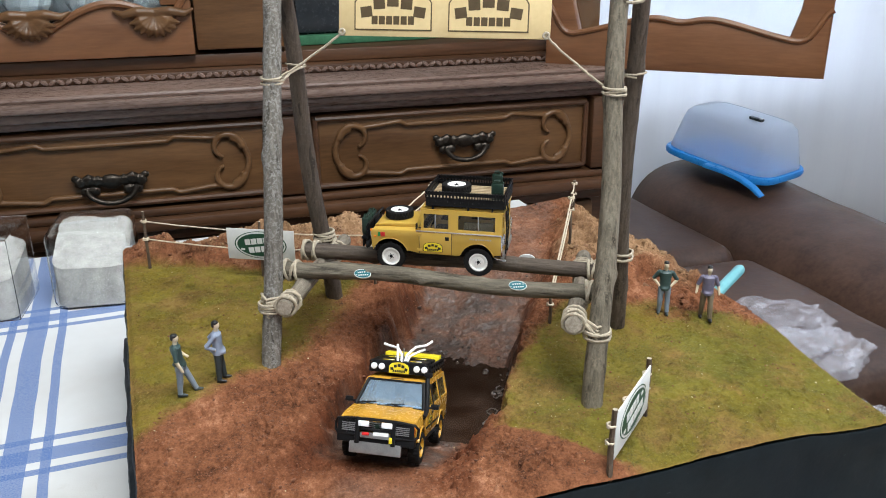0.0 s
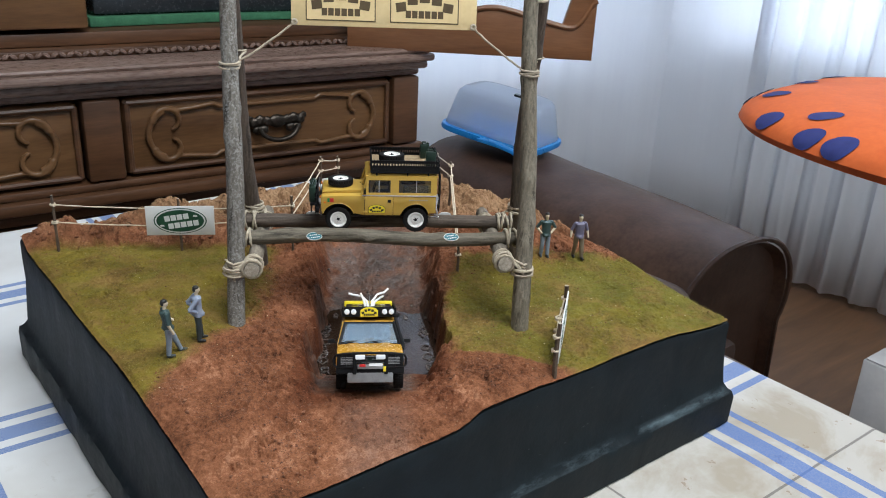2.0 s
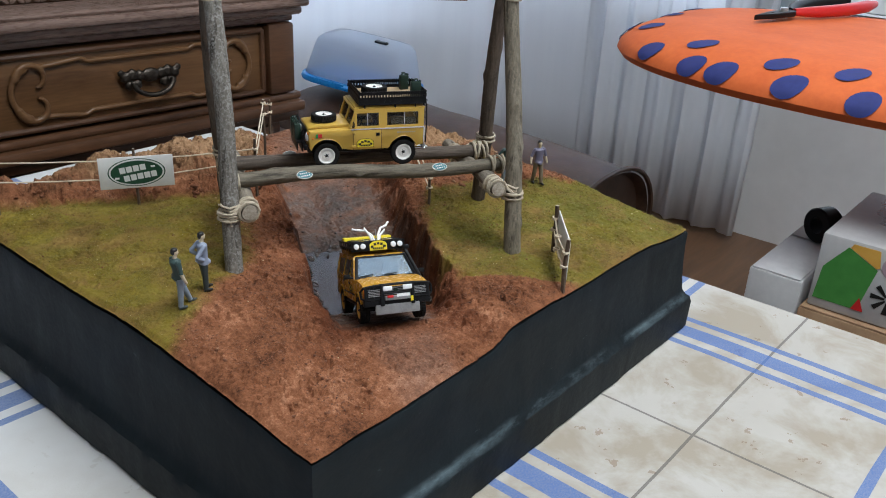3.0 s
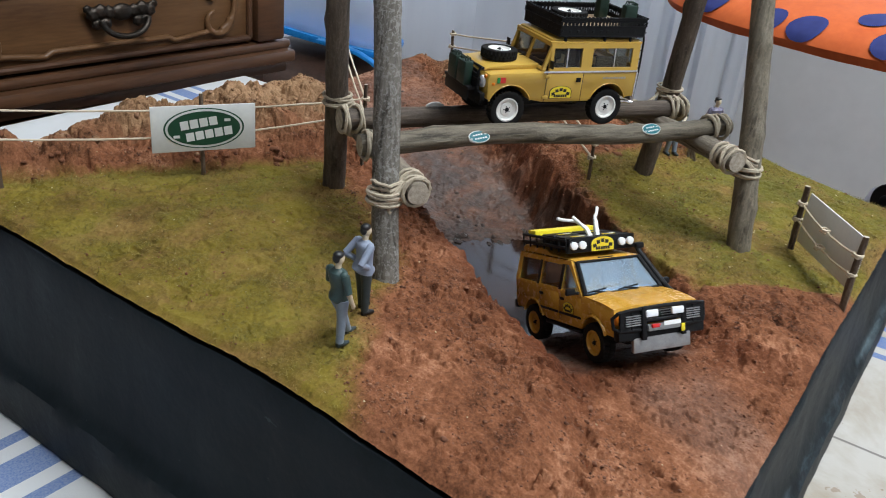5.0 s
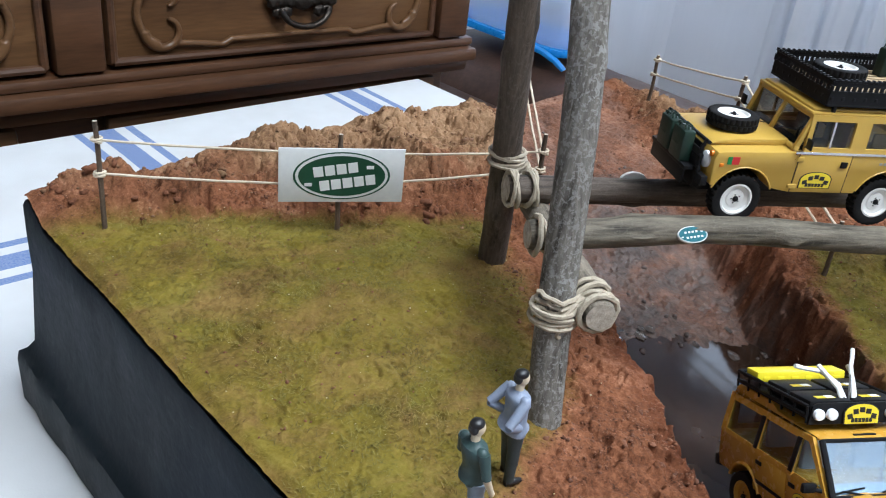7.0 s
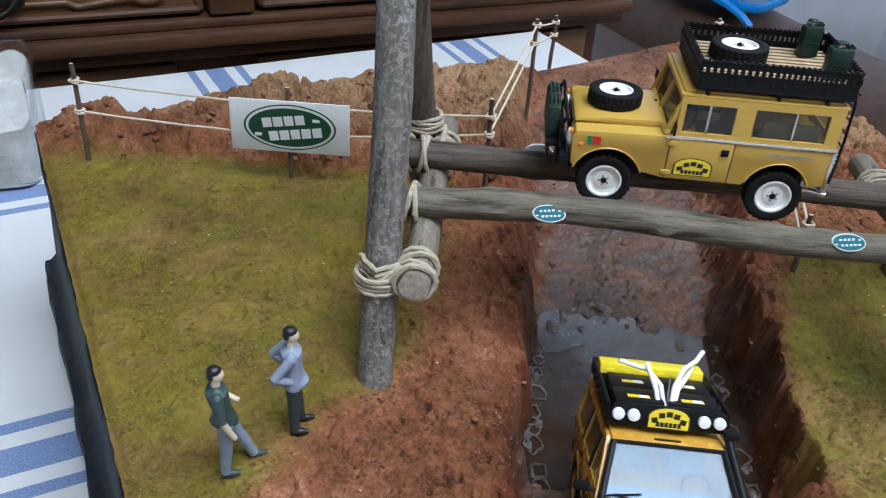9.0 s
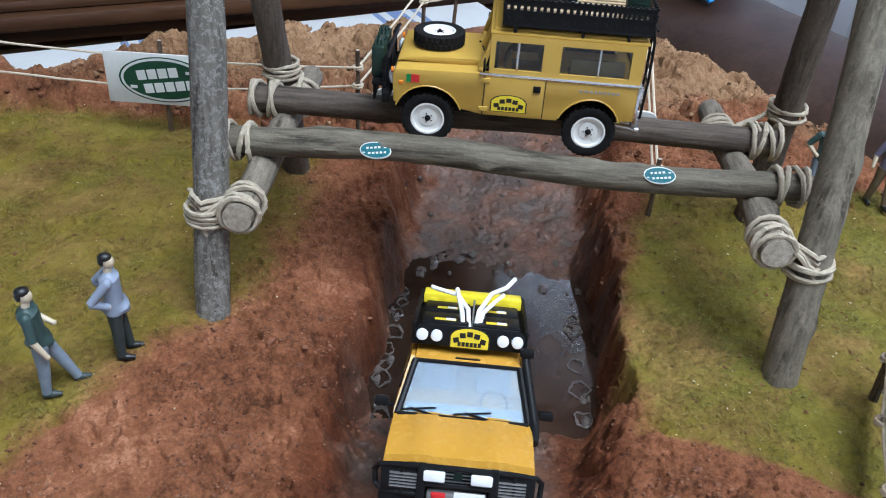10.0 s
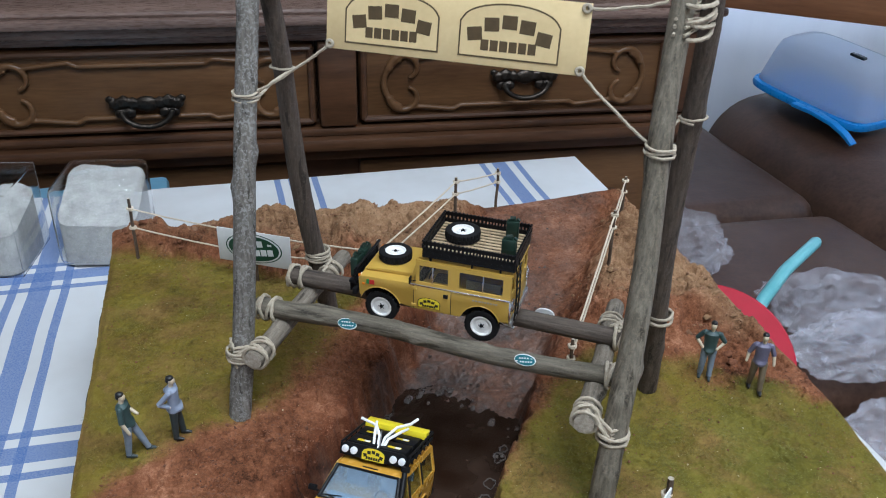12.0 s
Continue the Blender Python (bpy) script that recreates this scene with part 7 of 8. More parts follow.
ROLL_X, ROLL_R, ROLL_CX, ROLL_CZ = 0.205, 0.150, 1.185, 0.355
prof = [(ROLL_X * math.copysign(abs(math.cos(radians(a))) ** 0.85, math.cos(radians(a))) + ROLL_CX, ROLL_R * math.sin(radians(a)) + ROLL_CZ) for a in range(-30, 211, 10)]
prof += [(ROLL_CX - ROLL_X * 0.90, 0.05), (ROLL_CX + ROLL_X * 0.95, 0.05)]
bm = bmesh.new()
rings = []
for i in range(46):
    y = 0.385 + 0.945 * i / 45
    s = 1 - 0.05 * (abs(i - 22.5) / 22.5) ** 10 - 0.10 * max(0.0, (i - 38) / 7) ** 2
    crease = 0.006 * math.exp(-((i - 26) / 1.2) ** 2)
    rings.append([bm.verts.new((ROLL_CX + (x - ROLL_CX) * (s - crease) + 0.004 * noise.noise((x * 7, y * 5, z * 7)), y, ROLL_CZ + 0.028 * (y - 0.345) / 0.8 - 0.004 + (z - ROLL_CZ) * (s - crease) + 0.006 * noise.noise((x * 5, y * 6, z * 5 + 3)))) for x, z in prof])
for a, b in zip(rings, rings[1:]):
    for j in range(len(prof)):
        bm.faces.new((a[j], a[(j + 1) % len(prof)], b[(j + 1) % len(prof)], b[j]))
bm.faces.new(rings[-1][::-1])
# the near end is sunk inside its piping
hollow = [bm.verts.new((ROLL_CX + (v.co.x - ROLL_CX) * 0.93, v.co.y + 0.022, ROLL_CZ - 0.003 + (v.co.z - ROLL_CZ + 0.003) * 0.93)) for v in rings[0]]
for j in range(len(prof)):
    bm.faces.new((rings[0][(j + 1) % len(prof)], rings[0][j], hollow[j], hollow[(j + 1) % len(prof)]))
bm.faces.new(hollow)
bmesh.ops.recalc_face_normals(bm, faces=bm.faces)
part("rolled_back", bm, M_LEATHER, sofa, "rolled leather back")
part("piping", tube([(x, 0.383, z - 0.003) for x, z in prof], 0.006, 6, True, True), M_LEATHER, sofa)
for i in range(7):
    part("stud", lathe([(0.0, 0.004), (0.005, 0.003), (0.008, 0.0), (0.0, 0.0)], 12, pose(ROLL_CX - ROLL_X * 0.985 - 0.004, 0.46 + 0.110 * i, ROLL_CZ - 0.049 + 0.0040 * i, 0, -90, 0)), M_HANDLE, sofa, "small dull upholstery stud")
cushion("seat_cushion", (0.66, 0.585, 0.385), (0.66, 0.50, 0.16), 0.05, 1)
cushion("seat_cushion", (0.66, 1.095, 0.385), (0.66, 0.50, 0.16), 0.05, 2)
part("sofa_base", box((0.76, 0.84, 0.17), (0.80, 1.00, 0.26), 0.02), M_LEATHER, sofa)



def film_material(name, colour, rough, clear):
    """Thin plastic film: partly clear, with milky creases."""
    m = material(name, colour, rough)
    crease = noise_tex(m, 38, 5, 0.65, coords(m), 1.2)
    f = ramp(m, crease.outputs["Fac"], (0.36, (clear + 0.10, clear + 0.10, clear + 0.10)), (0.66, (clear - 0.14, clear - 0.14, clear - 0.14)))
    see = m.node_tree.nodes.new("ShaderNodeBsdfTransparent")
    mx = m.node_tree.nodes.new("ShaderNodeMixShader")
    link(m, f, mx.inputs[0])
    link(m, shader(m).outputs[0], mx.inputs[1])
    link(m, see.outputs[0], mx.inputs[2])
    link(m, mx.outputs[0], m.node_tree.nodes["Material Output"].inputs["Surface"])
    return m


M_BAG = film_material("clear_plastic_film", (0.80, 0.79, 0.86), 0.16, 0.84)
bump(M_BAG, noise_tex(M_BAG, 22, 3, 0.5, coords(M_BAG), 1.5).outputs["Fac"], 0.5, 0.006)
M_BUBBLE = film_material("bubble_wrap_film", (0.78, 0.77, 0.84), 0.18, 0.78)
vor = M_BUBBLE.node_tree.nodes.new("ShaderNodeTexVoronoi")
vor.inputs["Scale"].default_value = 95
link(M_BUBBLE, coords(M_BUBBLE), vor.inputs["Vector"])
bump(M_BUBBLE, math_node(M_BUBBLE, "SUBTRACT", 1.0, vor.outputs["Distance"]), 0.5, 0.0016)
M_BLUEP = varied("bright_blue_plastic", (0.02, 0.22, 0.62), (0.03, 0.27, 0.70), 30, 0.3, 0, 0.05)
M_TURQ = varied("turquoise_plastic", (0.16, 0.50, 0.55), (0.22, 0.58, 0.62), 40, 0.35, 0, 0.05)
M_REDP = varied("red_plastic_sheet", (0.50, 0.008, 0.030), (0.56, 0.012, 0.040), 30, 0.6, 0, 0.05)


def crumple(name, label, centre, size, mat, seed, category="plastic bag", amount=0.32, flat=0.0):
    """A crumpled film heap."""
    bm = bmesh.new()
    bmesh.ops.create_icosphere(bm, subdivisions=5, radius=1.0)
    for v in bm.verts:
        p = v.co.copy()
        d = 1 + amount * noise.noise(p * 1.6 + Vector((seed, 0, 0))) + amount * (0.7 - 1.7 * abs(noise.noise(p * 1.5 + Vector((0, seed, 0))))) + amount * 0.45 * (0.5 - 2 * abs(noise.noise(p * 3.6 + Vector((0, 0, seed))))) + amount * 0.22 * (0.5 - 2 * abs(noise.noise(p * 8 + Vector((seed, seed, 0)))))
        v.co = Vector((p.x * d * size[0], p.y * d * size[1], max(-0.55, p.z * d) * size[2]))
    ob = part(name, bm, mat)
    low = min(v.co.z for v in ob.data.vertices)
    ob.matrix_world = pose(centre[0], centre[1], centre[2] - low)
    return tagged(ob, label, category)


SEAT_Z = FLOOR_Z + 0.468
crumple("plastic_bag", "crumpled clear plastic bag on the brown sofa seat", (0.73, 0.48, SEAT_Z), (0.10, 0.07, 0.032), M_BAG, 3)
crumple("bubble_wrap", "crumpled sheet of clear bubble wrap on the sofa seat", (0.71, 0.385, SEAT_Z + 0.002), (0.10, 0.050, 0.034), M_BUBBLE, 8, "bubble wrap")
crumple("plastic_bag", "small white crumpled plastic bag on the sofa seat", (0.575, 0.68, SEAT_Z), (0.075, 0.055, 0.050), M_BAG, 12)

# stool beside the table, under the wrap's front part
stool = thing("stool", "plain dark wooden stool beside the table", "stool", pose(0.66, 0.15, FLOOR_Z))
part("seat", lathe([(0, 0.425), (0.15, 0.425), (0.155, 0.435), (0.155, 0.448), (0.15, 0.455), (0, 0.455)], 32), M_CABINET, stool)
for i in range(4):
    a = radians(45 + 90 * i)
    part("leg", tube([(0.15 * math.cos(a), 0.15 * math.sin(a), 0), (0.11 * math.cos(a), 0.11 * math.sin(a), 0.43)], [0.013, 0.017], 10), M_CABINET, stool)
crumple("bubble_wrap", "heap of clear bubble wrap on the stool", (0.635, 0.215, FLOOR_Z + 0.456), (0.070, 0.060, 0.030), M_BUBBLE, 21, "bubble wrap")

# turquoise tube and red disc standing in the heap
bm = bmesh.new()
add_tube(bm, [(0.48, 0.372, SEAT_Z + 0.010), (0.495, 0.376, -0.21), (0.530, 0.395, -0.170), (0.58, 0.43, -0.155), (0.662, 0.482, -0.149), (0.668, 0.486, -0.149)], [0.0085, 0.0085, 0.0085, 0.0085, 0.0085, 0.006], 12)
tagged(part("plastic_tube", bm, M_TURQ), "bent turquoise plastic tube lying on the sofa seat", "tube")
bm = bmesh.new()
add_lathe(bm, [(0, -0.002), (0.1005, -0.002), (0.102, 0), (0.1005, 0.002), (0, 0.002)], 48)
ob = tagged(part("red_disc", bm, M_REDP), "thin round red plastic lid standing on edge on the sofa", "lid")
ob.matrix_world = look((0.400, 0.308, -0.1985), (-0.105, -0.384, 0.3906))

# storage tub turned over on its blue lid, on the rolled back
TUB_X = Vector((0.299, -0.949, -0.106)).normalized()
TUB_Y = Vector((0.954, 0.301, 0.0)).normalized()
TUB_Z = TUB_X.cross(TUB_Y)
TUB_M = Matrix((TUB_X, TUB_Y, TUB_Z)).transposed().to_4x4()
tub = thing("storage_tub", "milky plastic tub upturned on its blue lid on the sofa", "tub", Matrix.Translation((1.172, 1.140, -0.190)) @ TUB_M)
M_MILKY = material("milky_plastic", (0.80, 0.85, 0.92), 0.35)
shader(M_MILKY).inputs["Transmission Weight"].default_value, shader(M_MILKY).inputs["IOR"].default_value = 0.80, 1.08


def tub_ring(bm, w, d, z, n=48, power=0.42):
    ring = []
    for i in range(n):
        c, t = math.cos(2 * math.pi * i / n), math.sin(2 * math.pi * i / n)
        ring.append(bm.verts.new((w / 2 * math.copysign(abs(c) ** power, c), d / 2 * math.copysign(abs(t) ** power, t), z)))
    return ring


bm = bmesh.new()
rings = [tub_ring(bm, w, d, z) for w, d, z in ((0.285, 0.185, 0.014), (0.278, 0.180, 0.030), (0.252, 0.160, 0.085), (0.240, 0.150, 0.103), (0.216, 0.130, 0.114), (0.16, 0.09, 0.118))]
for a, b in zip(rings, rings[1:]):
    for j in range(48):
        bm.faces.new((a[j], a[(j + 1) % 48], b[(j + 1) % 48], b[j]))
bm.faces.new(rings[-1])
body = part("tub_body", bm, M_MILKY, tub)
wall = body.modifiers.new("wall", "SOLIDIFY")
wall.thickness = 0.0022
part("clip", box((0.050, -0.02, 0.1205), (0.035, 0.014, 0.007), 0.003), M_DARKBOX, tub, "small dark clip")
bm = bmesh.new()
rings = [tub_ring(bm, w, d, z) for w, d, z in ((0.280, 0.180, -0.004), (0.298, 0.204, -0.002), (0.302, 0.208, 0.005), (0.298, 0.204, 0.012), (0.286, 0.186, 0.0135))]
for a, b in zip(rings, rings[1:]):
    for j in range(48):
        bm.faces.new((a[j], a[(j + 1) % 48], b[(j + 1) % 48], b[j]))
bm.faces.new(rings[0][::-1])
bm.faces.new(rings[-1])
part("lid", bm, M_BLUEP, tub, "bright blue lid")
bm = bmesh.new()
flap = [(0.0, 0.012), (0.05, 0.015), (0.10, 0.011), (0.135, 0.001), (0.160, -0.013), (0.157, -0.018), (0.130, -0.006), (0.10, 0.002), (0.05, 0.006), (0.0, 0.004)]
add_prism(bm, flap, 0.020, Matrix.Translation((0.0, -0.112, 0.0)), 0.002)
part("locking_flap", bm, M_BLUEP, tub, "bright blue locking flap hanging open")

# ---- curtain, window, radiator panel ----
M_CURTAIN = varied("white_sheer_curtain", (0.82, 0.84, 0.88), (0.87, 0.89, 0.92), 12, 0.85, 0, 0.2, 0.0006, (1, 1, 0.05))
sheer = M_CURTAIN.node_tree.nodes.new("ShaderNodeBsdfTranslucent")
sheer.inputs["Color"].default_value = (0.86, 0.88, 0.92, 1)
sheer_mix = M_CURTAIN.node_tree.nodes.new("ShaderNodeMixShader")
sheer_mix.inputs[0].default_value = 0.40
link(M_CURTAIN, shader(M_CURTAIN).outputs[0], sheer_mix.inputs[1])
link(M_CURTAIN, sheer.outputs[0], sheer_mix.inputs[2])
link(M_CURTAIN, sheer_mix.outputs[0], M_CURTAIN.node_tree.nodes["Material Output"].inputs["Surface"])


def curtain(name, label, pts, depth, waves, mat):
    """A hanging cloth along a plan line, in folds."""
    bm = bmesh.new()
    seg = [Vector(p) for p in pts]
    total = sum((b - a).length for a, b in zip(seg, seg[1:]))
    n = int(waves * 14)
    cols = []
    for i in range(n + 1):
        d = total * i / n
        acc = 0
        for a, b in zip(seg, seg[1:]):
            l = (b - a).length
            if d <= acc + l + 1e-9:
                p = a.lerp(b, (d - acc) / l)
                t = (b - a).normalized()
                break
            acc += l
        nrm = Vector((-t.y, t.x))
        ph = 2 * math.pi * waves * i / n
        w = depth * (math.sin(ph) + 0.35 * math.sin(2.3 * ph + 1) + 0.5 * noise.noise((i * 0.09, 0, 0)))
        col = []
        for j in range(9):
            z = FLOOR_Z + 0.03 + (CEILING_Z - 0.1 - FLOOR_Z) * j / 8
            q = p + nrm * w * (0.75 + 0.25 * j / 8) + t * 0.01 * noise.noise((i * 0.2, z * 2, 5))
            col.append(bm.verts.new((q.x, q.y, z)))
        cols.append(col)
    for a, b in zip(cols, cols[1:]):
        for j in range(8):
            bm.faces.new((a[j], b[j], b[j + 1], a[j + 1]))
    ob = part(name, bm, mat)
    sol = ob.modifiers.new("thickness", "SOLIDIFY")
    sol.thickness = 0.003
    return tagged(ob, label, "curtain")


curtain("curtain", "long white sheer curtain hanging in soft folds", [(0.66, 1.50), (1.75, 1.50), (2.10, 1.34), (2.20, 1.02)], 0.005, 8, M_CURTAIN)
curtain("curtain", "grey-white curtain gathered in folds beside the window", [(2.17, 1.06), (2.19, 0.44)], 0.022, 6, M_CURTAIN)
bm = tube([(0.60, 1.54, CEILING_Z - 0.06), (1.85, 1.54, CEILING_Z - 0.06), (2.24, 1.30, CEILING_Z - 0.06), (2.24, -1.0, CEILING_Z - 0.06)], 0.014, 10)
tagged(part("curtain_rail", bm, M_WHITE), "white metal curtain rail under the ceiling", "curtain rail")



def make_window(name, label, m, ww, wh):
    """Frame, two panes and a sill in an opening; the room lies towards -x of m."""
    win = thing(name, label, "window", m, "", "structure")
    bm = bmesh.new()
    for y in (-ww / 2 + 0.03, 0, ww / 2 - 0.03):
        add_box(bm, (0.12, y, wh / 2), (0.06, 0.058, wh - 0.002), 0.006)
    for z in (0.03, wh - 0.03):
        add_box(bm, (0.12, 0, z), (0.056, ww - 0.002, 0.058), 0.006)
    part("window_frame", bm, M_WHITE, win)
    for s in (-1, 1):
        p = part("pane", box((0.12, s * ww / 4, wh / 2), (0.006, ww / 2 - 0.06, wh - 0.1)), M_GLASSPANE, win, "", False)
        p.visible_shadow = False
    part("window_sill", box((-0.01, 0, -0.012), (0.10, ww + 0.04, 0.024), 0.005), M_WHITE, win)


make_window("window_1", "white framed window with clear panes and sill", pose(X1, (WY0 + WY1) / 2, WZ0), WY1 - WY0, WZ1 - WZ0)
make_window("window_2", "white framed window behind the sheer curtain", pose((VX0 + VX1) / 2, Y1, VZ0, 0, 0, 90), VX1 - VX0, VZ1 - VZ0)
M_CASES = varied("pale_blue_case", (0.42, 0.52, 0.60), (0.52, 0.60, 0.66), 20, 0.4)
case = thing("appliance_box", "pale blue and white plastic box on the window sill", "box", pose(X1 - 0.045, 0.46, WZ0))
part("body", box((0, 0, 0.06), (0.09, 0.22, 0.12), 0.01), M_CASES, case)
part("lid", box((0, 0, 0.126), (0.094, 0.224, 0.012), 0.004), M_WHITE, case)

# ---- ironing board ----
M_BOARD = varied("orange_cotton_cover", (0.58, 0.105, 0.018), (0.70, 0.155, 0.035), 14, 0.8, 0, 0.3, 0.0015, (1, 1, 1), 9)
M_DOT = varied("dark_blue_print", (0.020, 0.030, 0.15), (0.032, 0.045, 0.20), 60, 0.8, 0, 0.2, 0.0006)
board = thing("ironing_board", "ironing board with orange cover and dark blue dots", "ironing board", pose(0.955, -0.352, 0.106, 0, -1.5, 0))
BOARD_A, BOARD_B = 0.285, 0.598
RIM = [(-0.10, -0.026), (-0.030, -0.025), (-0.008, -0.020), (0.0, -0.009), (-0.003, 0.001), (-0.010, 0.009), (-0.022, 0.017), (-0.045, 0.026), (-0.085, 0.034), (-0.13, 0.037)]


def board_point(angle, off, z):
    c, t = math.cos(angle), math.sin(angle)
    x = (BOARD_A + off) * math.copysign(abs(c) ** 0.667, c)
    y = (BOARD_B + off) * math.copysign(abs(t) ** 0.667, t)
    return Vector((x, y, z + 0.0018 * noise.noise((x * 9, y * 9, z)) - 0.003 * max(0, noise.noise((x * 14, y * 14, 4))) * (z < -0.02)))


bm = bmesh.new()
rings = [[bm.verts.new(board_point(2 * math.pi * (i + 0.5) / 160, off, z)) for i in range(160)] for off, z in RIM]
for a, b in zip(rings, rings[1:]):
    for j in range(160):
        bm.faces.new((a[j], a[(j + 1) % 160], b[(j + 1) % 160], b[j]))
bm.faces.new(rings[0][::-1])
bm.faces.new(rings[-1])
part("padded_top", bm, M_BOARD, board)


def on_rim(q):
    """Inset and height at the distance q up the padded rim from its lower edge."""
    for (o1, z1), (o2, z2) in zip(RIM[2:], RIM[3:]):
        step = math.hypot(o2 - o1, z2 - z1)
        if q <= step:
            return o1 + (o2 - o1) * q / step, z1 + (z2 - z1) * q / step
        q -= step
    return RIM[-1]


rnd = random.Random(9)
outline = [board_point(2 * math.pi * (i + 0.5) / 720, 0, 0) for i in range(720)]
runs = [0.0]
for p, q in zip(outline, outline[1:]):
    runs.append(runs[-1] + (q - p).length)
at = 0.02
row = 0
while at < runs[-1] - 0.03:
    rad = rnd.uniform(0.017, 0.021)
    mid_q = (0.034, 0.036, 0.078, 0.033, 0.080)[row % 5] + rnd.uniform(-0.003, 0.003)
    bm = bmesh.new()
    rings = []
    for share in (1.0, 0.8, 0.6, 0.4, 0.2):
        ring = []
        for k in range(20):
            phi = 2 * math.pi * k / 20
            ang = 2 * math.pi * (np.interp(at + share * rad * math.cos(phi), runs, np.arange(720)) + 0.5) / 720
            o, z = on_rim(max(0.002, mid_q + share * rad * math.sin(phi)))
            ring.append(bm.verts.new(board_point(ang, o + 0.0016, z + 0.0012)))
        rings.append(ring)
    for va, vb in zip(rings, rings[1:]):
        for k in range(20):
            bm.faces.new((va[k], va[(k + 1) % 20], vb[(k + 1) % 20], vb[k]))
    bm.faces.new(rings[-1])
    part("printed_dot", bm, M_DOT, board, "dark blue printed dot")
    at += rad * 2.25 + rnd.uniform(0.0, 0.008) + (0.07 if row % 9 == 8 else 0)
    row += 1
legs_z = FLOOR_Z - 0.106
for s in (-1, 1):
    part("leg", tube([(s * 0.10, -0.30, -0.025), (s * 0.16, 0.22, legs_z + 0.012)], 0.008, 8), M_SILVER, board)
    part("leg", tube([(s * 0.08, 0.10, -0.025), (s * 0.13, -0.45, legs_z + 0.012)], 0.008, 8), M_SILVER, board)

# cutting pliers and a clip lying on the board
shears = thing("pliers", "pliers with black and red handles on the ironing board", "pliers", pose(0.985, 0.030, 0.1450, 0, -1.5, -14))
for side, mat, lab in ((1, M_BLACK, "black handle grip"), (-1, M_RED, "red handle grip")):
    jaw = [(-0.075, 0.0), (-0.030, side * 0.010), (0.012, side * 0.013), (0.030, side * 0.004), (0.012, -side * 0.004), (-0.030, side * 0.001)]
    part("jaw", prism(jaw, 0.008, Matrix.Translation((0, 0, 0.009)) @ Matrix.Rotation(radians(90), 4, "X"), 0.001), M_BLACK, shears)
    part("grip", tube([(0.022, side * 0.004, 0.010), (0.06, side * 0.022, 0.010), (0.12, side * 0.033, 0.010), (0.19, side * 0.030, 0.010), (0.225, side * 0.024, 0.010)], [0.006, 0.009, 0.010, 0.0095, 0.006], 12), mat, shears, lab)
part("pivot", lathe([(0, 0.018), (0.006, 0.018), (0.007, 0.014), (0.007, 0.002), (0, 0.002)], 16), M_SILVER, shears)
clip = thing("plastic_clip", "small dark blue plastic clip on the ironing board", "clip", pose(0.815, -0.235, 0.1200, 0, -1.5, 35))
part("bar", box((0, 0, 0.006), (0.060, 0.014, 0.010), 0.004), M_DOT, clip)
part("loop", tube([(0.022 * math.cos(a), 0.026 + 0.016 * math.sin(a), 0.006) for a in [2 * math.pi * k / 20 for k in range(20)]], 0.0045, 8, True, True), M_DOT, clip)

# ---- chair with cartons by the east side ----
chair = thing("chair", "wooden chair used as a side stand for cartons", "chair", pose(0.87, -0.26, FLOOR_Z))
part("seat", box((0, 0, 0.44), (0.44, 0.42, 0.03), 0.008), M_CABINET2, chair)
for sx in (-1, 1):
    for sy in (-1, 1):
        part("leg", box((sx * 0.19, sy * 0.18, 0.2125), (0.036, 0.036, 0.425), 0.004), M_CABINET2, chair)
M_PAPER = varied("white_card", (0.46, 0.46, 0.47), (0.54, 0.54, 0.54), 20, 0.8, 0, 0.1, 0.0003)
M_GREENC = varied("green_print_on_card", (0.05, 0.22, 0.04), (0.08, 0.30, 0.06), 14, 0.5, 0, 0.05)
M_ORANGEC = varied("orange_print_on_card", (0.66, 0.34, 0.05), (0.74, 0.44, 0.09), 14, 0.5, 0, 0.05)
M_LILACC = varied("lilac_print_on_card", (0.34, 0.24, 0.29), (0.42, 0.31, 0.36), 14, 0.5, 0, 0.05)
M_KRAFT = varied("brown_cardboard", (0.30, 0.18, 0.10), (0.40, 0.26, 0.15), 30, 0.85, 0, 0.3, 0.0006)
CH = FLOOR_Z + 0.4555


def carton(name, label, x0, x1, y0, y1, h, z, mat, category="box"):
    root = thing(name, label, category, pose((x0 + x1) / 2, (y0 + y1) / 2, z))
    part("body", box((0, 0, h / 2), (x1 - x0, y1 - y0, h), 0.003), mat, root)
    part("lid_flap", box(((x1 - x0) * -0.26, 0, h + 0.0012), ((x1 - x0) * 0.47, y1 - y0 - 0.006, 0.0024), 0.0008), mat, root)
    part("lid_flap", box(((x1 - x0) * 0.26, 0, h + 0.0012), ((x1 - x0) * 0.47, y1 - y0 - 0.006, 0.0024), 0.0008), mat, root)
    return root


carton("cardboard_box", "plain brown cardboard box on the chair seat", 0.680, 0.930, -0.440, -0.168, 0.120, CH, M_KRAFT)
carton("white_box", "plain white card box on the chair seat", 0.690, 0.990, -0.164, -0.092, 0.150, CH, M_PAPER)
PRINT_Y, PRINT_Z = -0.300, CH + 0.1232
printed = thing("printed_box", "white card box printed with a green house and flowers", "box", pose(0.80, PRINT_Y, PRINT_Z))
part("body", box((0, 0, 0.052), (0.22, 0.25, 0.104), 0.003), M_PAPER, printed)
PRINT_FACE = Matrix(((0, 1, 0, -0.1104), (1, 0, 0, 0), (0, 0, 1, 0), (0, 0, 0, 1)))


